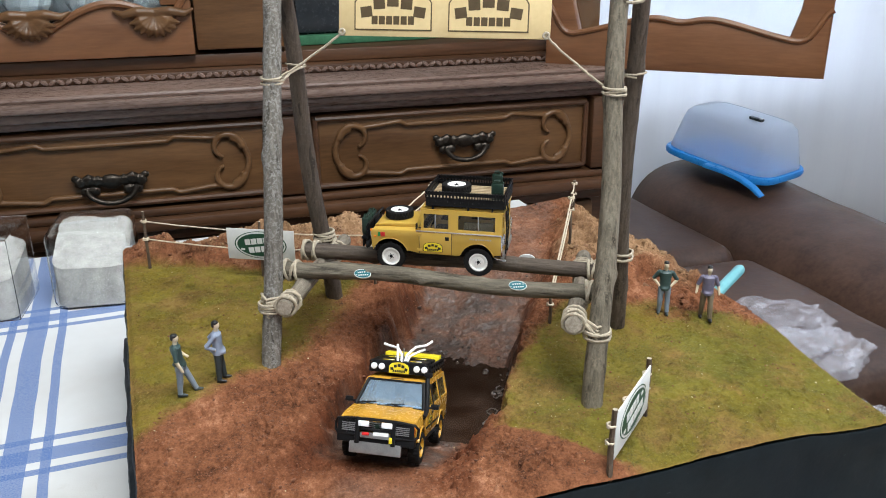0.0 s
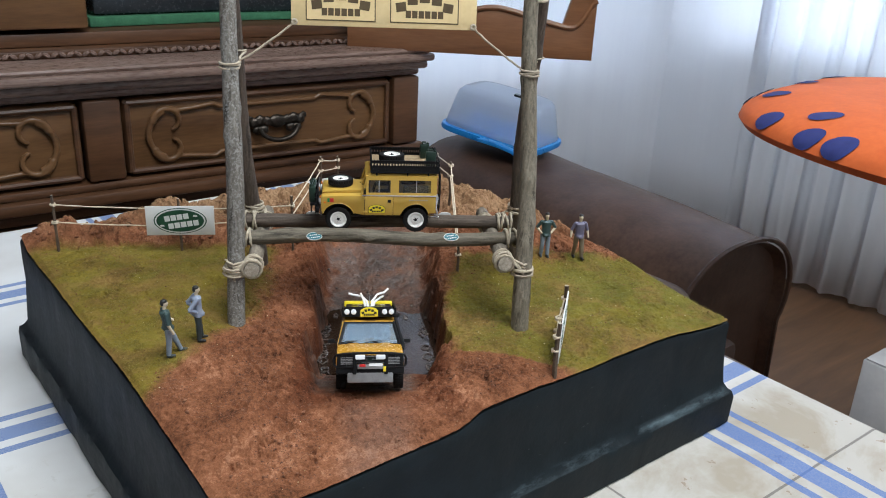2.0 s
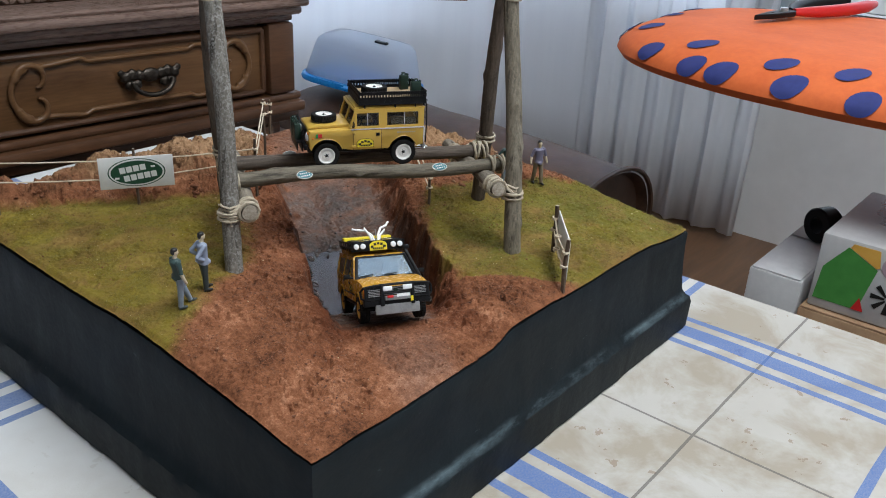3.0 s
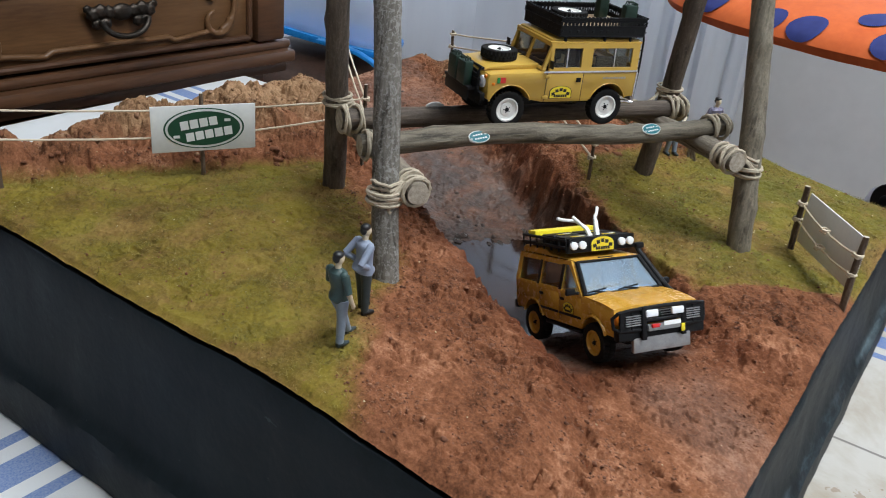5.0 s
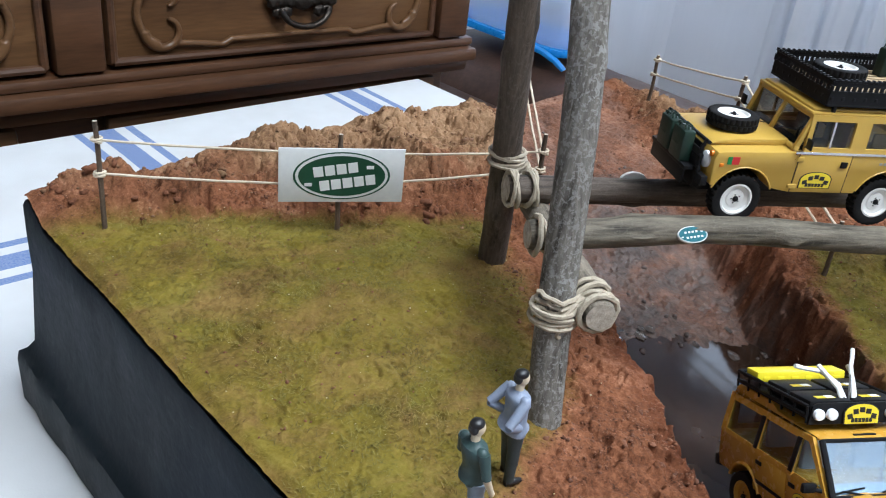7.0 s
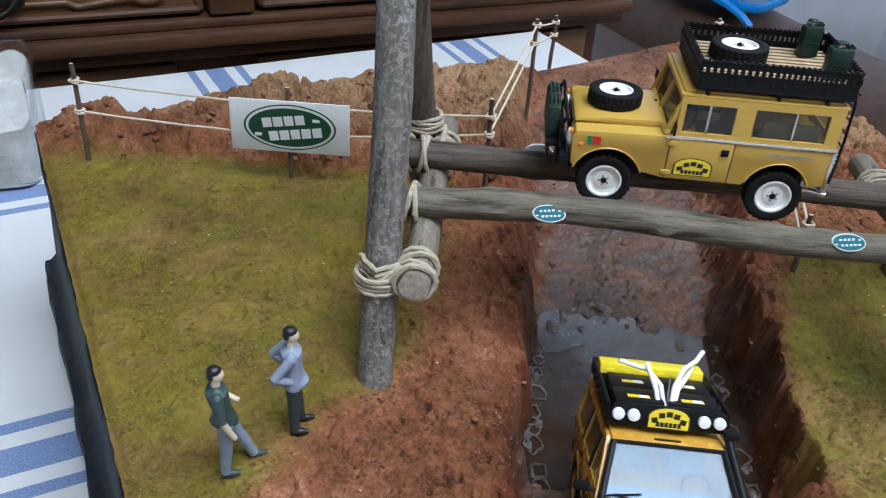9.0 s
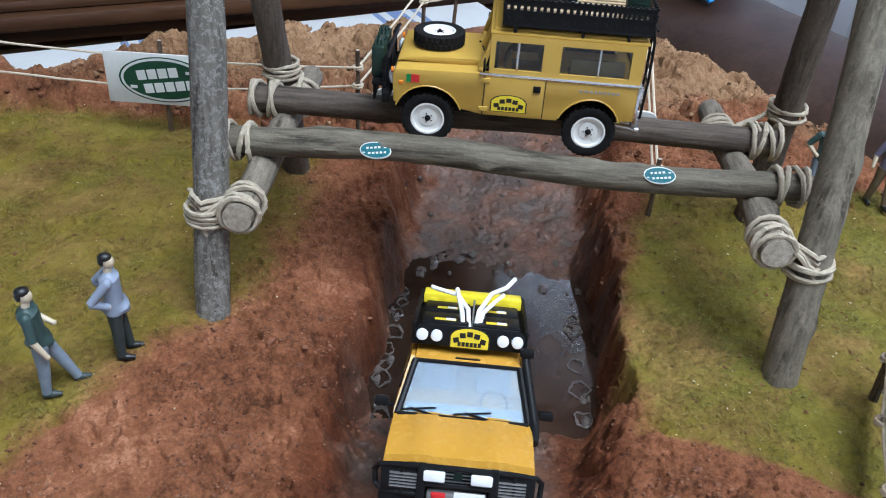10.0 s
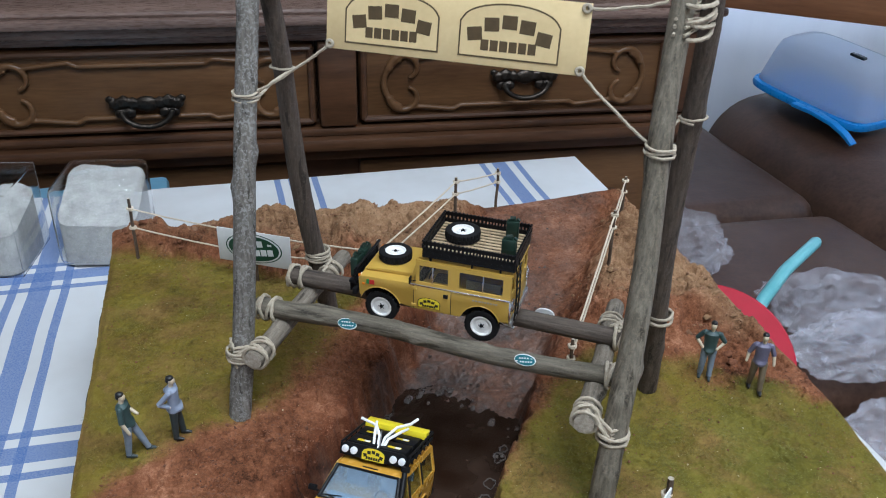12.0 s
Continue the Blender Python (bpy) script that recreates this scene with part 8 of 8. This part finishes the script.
def print_shape(name, pts, mat, lift=0.0):
    part(name, prism([(y - PRINT_Y, z - PRINT_Z) for y, z in pts], 0.0006, Matrix.Translation((-lift, 0, 0)) @ PRINT_FACE), mat, printed, "", False)


def print_disc(y, z, r, n=24):
    return [(y + r * math.cos(2 * math.pi * k / n), z + r * math.sin(2 * math.pi * k / n)) for k in range(n)]


print_shape("printed_house", [(-0.180, -0.158), (-0.184, -0.112), (-0.209, -0.078), (-0.248, -0.098), (-0.236, -0.158)], M_GREENC)
print_shape("printed_door", [(-0.229, -0.158), (-0.236, -0.140), (-0.244, -0.158)], M_RED, 0.0008)
print_shape("printed_sun", [(-0.214, -0.072), (-0.246, -0.072), (-0.250, -0.094), (-0.246, -0.096), (-0.211, -0.078)], M_ORANGEC)
print_shape("printed_ring", print_disc(-0.268, -0.090, 0.0165), M_LILACC)
print_shape("printed_ring_centre", print_disc(-0.268, -0.090, 0.0085), M_PAPER, 0.0008)
for k in range(8):
    a = 2 * math.pi * k / 8
    tip = [(-0.268 + r * math.cos(a + da), -0.132 + r * math.sin(a + da)) for r, da in ((0.004, -0.3), (0.021, -0.16), (0.021, 0.16), (0.004, 0.3))]
    print_shape("printed_petal", tip, M_INK)
    tip = [(-0.335 + r * math.cos(a + da), -0.105 + r * math.sin(a + da)) for r, da in ((0.005, -0.3), (0.026, -0.2), (0.026, 0.2), (0.005, 0.3))]
    print_shape("printed_petal", tip, M_LILACC)
roll = tagged(part("tape_roll", lathe([(0.012, -0.014), (0.024, -0.014), (0.026, -0.012), (0.026, 0.012), (0.024, 0.014), (0.012, 0.014), (0.012, -0.014)], 32), M_BLACK), "roll of black tape standing on the white box", "tape roll")
roll.matrix_world = pose(0.850, -0.135, CH + 0.1788, 90, 0, 62)
crumple("plastic_bag", "crumpled clear plastic bag on top of the printed box", (0.80, -0.285, PRINT_Z + 0.1042), (0.075, 0.060, 0.030), M_BAG, 31)

# blue crate on the floor between table and sideboard
M_CRATE = varied("light_blue_plastic", (0.16, 0.36, 0.52), (0.22, 0.43, 0.58), 30, 0.4)
crate = thing("storage_crate", "light blue plastic crate standing before the sideboard", "crate", pose(-0.30, 0.635, FLOOR_Z, 0, 0, 3))
part("body", box((0, 0, 0.325), (0.20, 0.16, 0.65), 0.012), M_CRATE, crate)
part("rim", box((0, 0, 0.66), (0.216, 0.176, 0.024), 0.008), M_CRATE, crate)

# ---- foam block and bags on the table ----
M_FOAM = varied("grey_white_clay", (0.24, 0.238, 0.225), (0.40, 0.392, 0.370), 90, 0.9, 0, 0.8, 0.0016, (1, 1, 1), 7)


M_FILM = glass_material("clear_box_plastic", (0.95, 0.96, 0.97), 0.05)
shader(M_FILM).inputs["IOR"].default_value = 1.18
bump(M_FILM, noise_tex(M_FILM, 40, 3, 0.6, coords(M_FILM), 0.5).outputs["Fac"], 0.25, 0.001)


def filled_box(label, x, y, size, fill, slope, turn, seed, corner):
    """A clear plastic box with a coarse grey filling whose top slopes."""
    holder = thing("clear_box", label, "plastic box", pose(x, y, 0.0, 0, 0, turn), "clear boxes on the table")
    w, d, h = size
    bm = bmesh.new()
    add_box(bm, (0, 0, h / 2 + 0.0006), size, corner, None, 3)
    lid = part("shell", bm, M_FILM, holder, "clear plastic shell")
    lid.visible_shadow = False
    wall = lid.modifiers.new("wall", "SOLIDIFY")
    wall.thickness, wall.offset = 0.0009, -1
    bm = bmesh.new()
    n = 26
    w, d = w - 0.005, d - 0.005

    def lump(px, py, pz):
        p = Vector((px, py, pz)) * 60 + Vector((seed * 7, 0, 0))
        return 0.0014 * noise.noise(p) + 0.0012 * noise.noise(p * 3.1)

    def spot(i, j):
        # rounded corners in plan
        px, py = (i / n - 0.5), (j / n - 0.5)
        k = 1 - 0.10 * max(0, abs(px) + abs(py) - 0.85) / 0.15
        return px * w * k, py * d * k

    top = {}
    for i in range(n + 1):
        for j in range(n + 1):
            px, py = spot(i, j)
            z = h * (fill + slope * (py / d) + 0.05 * noise.noise((px * 22 + seed, py * 22, 0)))
            top[i, j] = bm.verts.new((px, py, z + lump(px, py, z)))
    for i in range(n):
        for j in range(n):
            bm.faces.new((top[i, j], top[i + 1, j], top[i + 1, j + 1], top[i, j + 1]))
    loop = [(i, 0) for i in range(n)] + [(n, j) for j in range(n)] + [(i, n) for i in range(n, 0, -1)] + [(0, j) for j in range(n, 0, -1)]
    above = [top[k] for k in loop]
    for lv in range(1, 9):
        row = []
        for k, up in zip(loop, [top[q] for q in loop]):
            z = up.co.z * (1 - lv / 8) + 0.0016 * (lv / 8)
            q = 0.0 if lv == 8 else -abs(lump(up.co.x, up.co.y, z))
            row.append(bm.verts.new((up.co.x * (1 + q * 12), up.co.y * (1 + q * 12), z)))
        for k in range(len(loop)):
            m = (k + 1) % len(loop)
            bm.faces.new((above[m], above[k], row[k], row[m]))
        above = row
    bm.faces.new(above[::-1])
    bmesh.ops.recalc_face_normals(bm, faces=bm.faces)
    part("filling", bm, M_FOAM, holder, "coarse grey-white crumbly filling")


filled_box("clear plastic box nearly full of crumbly grey clay on the tablecloth", -0.2285, 0.3720, (0.074, 0.074, 0.078), 0.72, 0.36, -9, 1, 0.008)
filled_box("clear square plastic box half full of pale clay powder", -0.3380, 0.3740, (0.092, 0.076, 0.080), 0.60, 0.26, -9, 2, 0.0015)

# ---- ceiling lamp ----
M_GLOW = material("lamp_diffuser", (0.9, 0.9, 0.88), 0.5)
shader(M_GLOW).inputs["Emission Color"].default_value = (1.0, 0.95, 0.88, 1)
shader(M_GLOW).inputs["Emission Strength"].default_value = 3.0
lamp = thing("ceiling_lamp", "flat white ceiling lamp panel", "ceiling lamp", pose(LAMP_X, LAMP_Y, CEILING_Z))
part("housing", box((0, 0, -0.035), (1.2, 1.2, 0.07), 0.008), M_WHITE, lamp)
part("diffuser", box((0, 0, -0.085), (1.16, 1.16, 0.028), 0.006), M_GLOW, lamp)

# ---- turf fibres, loose dirt and mud ----


def soup(name, verts, faces, mat, label, parent=None, smooth=False):
    """One joined mesh of very many small pieces."""
    me = bpy.data.meshes.new(name)
    n, k = faces.shape
    me.vertices.add(len(verts))
    me.vertices.foreach_set("co", verts.astype(np.float32).ravel())
    me.loops.add(n * k)
    me.loops.foreach_set("vertex_index", faces.astype(np.int32).ravel())
    me.polygons.add(n)
    me.polygons.foreach_set("loop_start", (np.arange(n) * k).astype(np.int32))
    if smooth:
        me.polygons.foreach_set("use_smooth", np.ones(n, dtype=bool))
    me.update(calc_edges=True)
    me.materials.append(mat)
    ob = new(name, me)
    if parent is not None:
        ob.parent = parent
    return tagged(ob, label, "", "", "stuff")


def island_material(name, stops, rough, trans=0.0):
    """Colour by piece, with a little large-scale drift."""
    m = material(name, stops[0][1], rough)
    geo = m.node_tree.nodes.new("ShaderNodeNewGeometry")
    drift = noise_tex(m, 24, 3, 0.6, coords(m))
    f = math_node(m, "ADD", math_node(m, "MULTIPLY", geo.outputs["Random Per Island"], 0.55), math_node(m, "MULTIPLY", math_node(m, "SUBTRACT", drift.outputs["Fac"], 0.22), 0.8))
    link(m, ramp(m, f, *stops), shader(m).inputs["Base Color"])
    return m


RS = np.random.RandomState(11)
M_FIBRE = island_material("turf_fibres", ((0.05, (0.066, 0.048, 0.006)), (0.35, (0.128, 0.100, 0.012)), (0.65, (0.180, 0.143, 0.019)), (0.97, (0.29, 0.235, 0.065))), 0.8)
fibre_colour = shader(M_FIBRE).inputs["Base Color"].links[0].from_socket
dyed = mix(M_FIBRE, turf_dye(M_FIBRE, coords(M_FIBRE)), fibre_colour, mix(M_FIBRE, 1.0, fibre_colour, (0.76, 0.93, 0.85), "MULTIPLY"))
browned = ramp(M_FIBRE, noise_tex(M_FIBRE, 34, 5, 0.65, coords(M_FIBRE), 0.6).outputs["Fac"], (0.46, (0, 0, 0)), (0.66, (1, 1, 1)))
link(M_FIBRE, mix(M_FIBRE, browned, dyed, mix(M_FIBRE, 1.0, dyed, (1.0, 0.70, 0.9), "MULTIPLY")), shader(M_FIBRE).inputs["Base Color"])
M_GRAIN = island_material("dirt_grains", ((0.05, (0.0540, 0.0207, 0.0108)), (0.4, (0.1440, 0.0576, 0.0288)), (0.7, (0.2115, 0.0918, 0.0486)), (0.97, (0.3060, 0.1575, 0.0900))), 0.95)
M_SANDG = island_material("sand_grains", ((0.05, (0.075, 0.036, 0.017)), (0.4, (0.185, 0.095, 0.048)), (0.7, (0.27, 0.150, 0.080)), (0.97, (0.37, 0.23, 0.14))), 0.95)
M_STONE = island_material("mud_stones", ((0.05, (0.025, 0.018, 0.015)), (0.5, (0.075, 0.052, 0.042)), (0.95, (0.15, 0.115, 0.095))), 0.5)


def scatter(n, keep, margin=0.003):
    x, y = RS.uniform(-PX + margin, PX - margin, n), RS.uniform(-PY + margin, PY - margin, n)
    h, turf, mud, sand = ground_height(x, y)
    ok = RS.rand(n) < keep(x, y, h, turf, mud, sand)
    return x[ok], y[ok], h[ok]


def lump_base():
    """A sphere of 42 points and its faces, for larger clods."""
    bm = bmesh.new()
    bmesh.ops.create_icosphere(bm, subdivisions=2, radius=1.0)
    bm.verts.ensure_lookup_table()
    pts = np.array([v.co[:] for v in bm.verts])
    tris = np.array([[v.index for v in f.verts] for f in bm.faces])
    bm.free()
    return pts, tris


def fibres(n):
    clump = lambda x, y, h, t, m, s: np.clip(t, 0, 1) ** 1.5 * np.clip(0.42 + 0.75 * rough_noise(x, y, 60, 3, 0.6, 21.0) + 0.45 * rough_noise(x, y, 220, 2, 0.5, 3.0), 0.06, 1)
    x, y, h = scatter(n, clump, 0.0008)
    m = len(x)
    ang, lean = RS.uniform(0, 2 * np.pi, m), RS.uniform(0.55, 1.5, m)
    length, w = RS.uniform(0.0008, 0.0023, m), RS.uniform(0.00008, 0.00016, m)
    d = np.stack([np.cos(ang) * np.sin(lean), np.sin(ang) * np.sin(lean), np.cos(lean)], 1)
    s = np.stack([-np.sin(ang), np.cos(ang), np.zeros(m)], 1) * w[:, None]
    p0 = np.stack([x, y, h + 0.0002], 1)
    bend = np.stack([np.cos(ang), np.sin(ang), -0.5 * np.ones(m)], 1) * (length * 0.18)[:, None]
    p1 = p0 + d * (length * 0.55)[:, None]
    p2 = p0 + d * length[:, None] + bend
    p2[:, 2] = np.maximum(p2[:, 2], h + 0.0003)
    verts = np.stack([p0 - s, p0 + s, p1 + s * 0.8, p1 - s * 0.8, p2], 1).reshape(-1, 3)
    b = np.arange(m)[:, None] * 5
    faces = np.concatenate([b + np.array([[0, 1, 2]]), b + np.array([[0, 2, 3]]), b + np.array([[3, 2, 4]])], 0)
    return verts, faces


OCTA = np.array([(1, 0, 0), (-1, 0, 0), (0, 1, 0), (0, -1, 0), (0, 0, 1), (0, 0, -1)], float)
OCTF = np.array([(0, 2, 4), (2, 1, 4), (1, 3, 4), (3, 0, 4), (2, 0, 5), (1, 2, 5), (3, 1, 5), (0, 3, 5)])
g = (1 + 5 ** 0.5) / 2
ICO = np.array([(-1, g, 0), (1, g, 0), (-1, -g, 0), (1, -g, 0), (0, -1, g), (0, 1, g), (0, -1, -g), (0, 1, -g), (g, 0, -1), (g, 0, 1), (-g, 0, -1), (-g, 0, 1)]) / 1.9
ICOF = np.array([(0, 11, 5), (0, 5, 1), (0, 1, 7), (0, 7, 10), (0, 10, 11), (1, 5, 9), (5, 11, 4), (11, 10, 2), (10, 7, 6), (7, 1, 8), (3, 9, 4), (3, 4, 2), (3, 2, 6), (3, 6, 8), (3, 8, 9), (4, 9, 5), (2, 4, 11), (6, 2, 10), (8, 6, 7), (9, 8, 1)])


def grains(x, y, h, r0, r1, base, tris, power=2.5, sink=0.25):
    m, k = len(x), len(base)
    r = r0 + (r1 - r0) * RS.rand(m) ** power
    v = base[None] * (1 + RS.uniform(-0.48, 0.42, (m, k, 1))) * RS.uniform(0.6, 1.35, (m, 1, 3))
    a = RS.uniform(0, 2 * np.pi, m)
    c, s = np.cos(a)[:, None], np.sin(a)[:, None]
    v = np.stack([v[..., 0] * c - v[..., 1] * s, v[..., 0] * s + v[..., 1] * c, v[..., 2] * 0.75], 2) * r[:, None, None]
    v = v + np.stack([x, y, h + r * (0.5 - sink)], 1)[:, None, :]
    faces = (np.arange(m)[:, None, None] * k + tris[None]).reshape(-1, 3)
    return v.reshape(-1, 3), faces


soup("turf", *fibres(260000), M_FIBRE, "short dyed yellow-green turf fibres", diorama)
patchy = lambda x, y: np.clip(0.35 + 0.9 * rough_noise(x, y, 45, 3, 0.6, 31.0), 0.04, 1)
soup("loose_dirt", *grains(*scatter(90000, lambda x, y, h, t, m, s: (1 - t) * (1 - m) * (1 - s) * patchy(x, y)), 0.0002, 0.0008, OCTA, OCTF, 2.6, 0.45), M_GRAIN, "loose red dirt grains", diorama)


def near_lip(x, y, h, t, m, s):
    u, v = uv_of(x, y)
    lip = np.exp(-((u + 0.060) / 0.018) ** 2) + np.exp(-((u - 0.044) / 0.006) ** 2)
    return np.clip((1 - t) * (1 - m) * (1 - s) * patchy(x, y) * (0.25 + 0.8 * lip * (v < 0.09)), 0, 1)


soup("dirt_rubble", *grains(*scatter(9000, near_lip), 0.0004, 0.0013, ICO, ICOF, 3.0, 0.6), M_GRAIN, "larger crumbs of red dirt", diorama)
soup("loose_sand", *grains(*scatter(24000, lambda x, y, h, t, m, s: s * patchy(x, y)), 0.0003, 0.0011, OCTA, OCTF), M_SANDG, "loose pale dirt grains on the mounds", diorama)
soup("sand_rubble", *grains(*scatter(5200, lambda x, y, h, t, m, s: np.clip(s + (uv_of(x, y)[1] > 0.085) * 0.35 * (1 - m), 0, 1) * patchy(x, y) ** 2), 0.0008, 0.0026, ICO, ICOF, 3.5, 0.60), M_SANDG, "pale clods of earth on the mounds", diorama)
soup("turf_litter", *grains(*scatter(16000, lambda x, y, h, t, m, s: t * 0.5 * patchy(x, y)), 0.0002, 0.0008, OCTA, OCTF), M_GRAIN, "dirt crumbs in the turf", diorama)
M_FLECK = island_material("straw_flecks", ((0.2, (0.34, 0.27, 0.13)), (0.8, (0.62, 0.54, 0.36))), 0.8)
soup("straw_fleck", *grains(*scatter(9000, lambda x, y, h, t, m, s: 0.02 + t * 0.10), 0.0002, 0.0006, OCTA, OCTF), M_FLECK, "pale straw flecks in the turf and dirt", diorama)
soup("mud_gravel", *grains(*scatter(4500, lambda x, y, h, t, m, s: m * (h > WATER_Z) * (uv_of(x, y)[1] > 0.02) * patchy(x, y) * 0.9), 0.0003, 0.0014, ICO, ICOF, 3.0, 0.4), M_STONE, "small wet stones in the mud of the track", diorama)

LUMP, LUMPF = lump_base()
M_CLOD = varied("dirt_clods", (0.095, 0.037, 0.019), (0.21, 0.088, 0.046), 160, 0.95, 0, 0.6, 0.0012)
M_PALECLOD = varied("pale_clods", (0.135, 0.074, 0.037), (0.29, 0.178, 0.096), 160, 0.95, 0, 0.6, 0.0012)
dull(M_CLOD, 0.2), dull(M_PALECLOD, 0.2)


def foot_of_mound(x, y, h, t, m, s):
    u, v = uv_of(x, y)
    left = np.exp(-((v - 0.106) / 0.008) ** 2) * (u < -0.06)
    right = np.exp(-((v - 0.098) / 0.010) ** 2) * (u > 0.055) * (u < 0.2)
    return np.clip((left + right) * patchy(x, y) * 1.6, 0, 1)


soup("dirt_clod", *grains(*scatter(5200, foot_of_mound), 0.0009, 0.0030, LUMP, LUMPF, 2.5, 0.70), M_CLOD, "rough clods along the foot of the mounds", diorama, True)
soup("mound_clod", *grains(*scatter(1500, lambda x, y, h, t, m, s: s * patchy(x, y)), 0.0012, 0.0036, LUMP, LUMPF, 3.0, 0.74), M_PALECLOD, "pale rough clods on the mounds", diorama, True)

# resin splashes along the water's edge
bm = bmesh.new()
rnd = random.Random(5)


def resin_blob(u, v, r, tall, ground=False):
    """A flattened glossy drop with an uneven outline."""
    q = bmesh.ops.create_icosphere(bm, subdivisions=2, radius=1.0)
    seed = Vector((rnd.uniform(0, 50), rnd.uniform(0, 50), 0))
    sx, sy = r * rnd.uniform(0.7, 1.2), r * rnd.uniform(0.9, 2.0)
    pt = at_uv(u, v)
    z = max(WATER_Z, z_at(pt.x, pt.y)) if ground else WATER_Z
    turn = Matrix(((UX, VX, 0), (UY, VY, 0), (0, 0, 1)))
    for w in q["verts"]:
        k = 1 + 0.45 * noise.noise(w.co * 1.7 + seed)
        w.co = turn @ Vector((w.co.x * sx * k, w.co.y * sy * k, w.co.z * tall * k)) + Vector((pt.x, pt.y, z))


for i in range(22):
    side = rnd.choice((-1, -1, 1))
    v = rnd.uniform(-0.060, 0.050)
    u = (-0.0385 if side < 0 else 0.0345) + rnd.uniform(-0.004, 0.003) * side * -1
    resin_blob(u, v, rnd.uniform(0.0006, 0.0020), rnd.uniform(0.0004, 0.0010))
# scalloped chain of resin rings left by the wheels
for side, count, v0, v1 in ((-1, 10, -0.050, 0.046), (1, 5, -0.030, 0.044)):
    for i in range(count):
        v = v0 + (v1 - v0) * (i + rnd.uniform(-0.25, 0.25)) / count
        r = rnd.uniform(0.0020, 0.0038)
        p = at_uv((-0.0375 if side < 0 else 0.0338) + rnd.uniform(-0.0015, 0.0015), v, WATER_Z + 0.0003)
        seed = rnd.uniform(0, 90)
        ring = []
        for j in range(16):
            a = 2 * math.pi * j / 16
            k = 1 + 0.5 * noise.noise((math.cos(a) * 1.3 + seed, math.sin(a) * 1.3, 0))
            ring.append(p + U3 * (r * k * math.cos(a)) + V3 * (r * 1.25 * k * math.sin(a)) + Vector((0, 0, 0.0003 * noise.noise((a * 2, seed, 3)))))
        add_tube(bm, ring, [0.0003 + 0.0008 * abs(noise.noise((j * 0.55, seed, 7))) for j in range(16)], 6, True, True)
for i in range(12):
    resin_blob(rnd.uniform(-0.036, 0.034), rnd.uniform(0.044, 0.066), rnd.uniform(0.0010, 0.0024), rnd.uniform(0.0006, 0.0014), True)
M_SPLASH = varied("wet_resin", (0.13, 0.105, 0.092), (0.25, 0.215, 0.195), 200, 0.05, 0, 0.2, 0.0003)
shader(M_SPLASH).inputs["Transmission Weight"].default_value = 0.45
tagged(part("resin_splash", bm, M_SPLASH, diorama), "glossy resin ripples and wet mud lumps at the water's edge", "", "", "stuff")
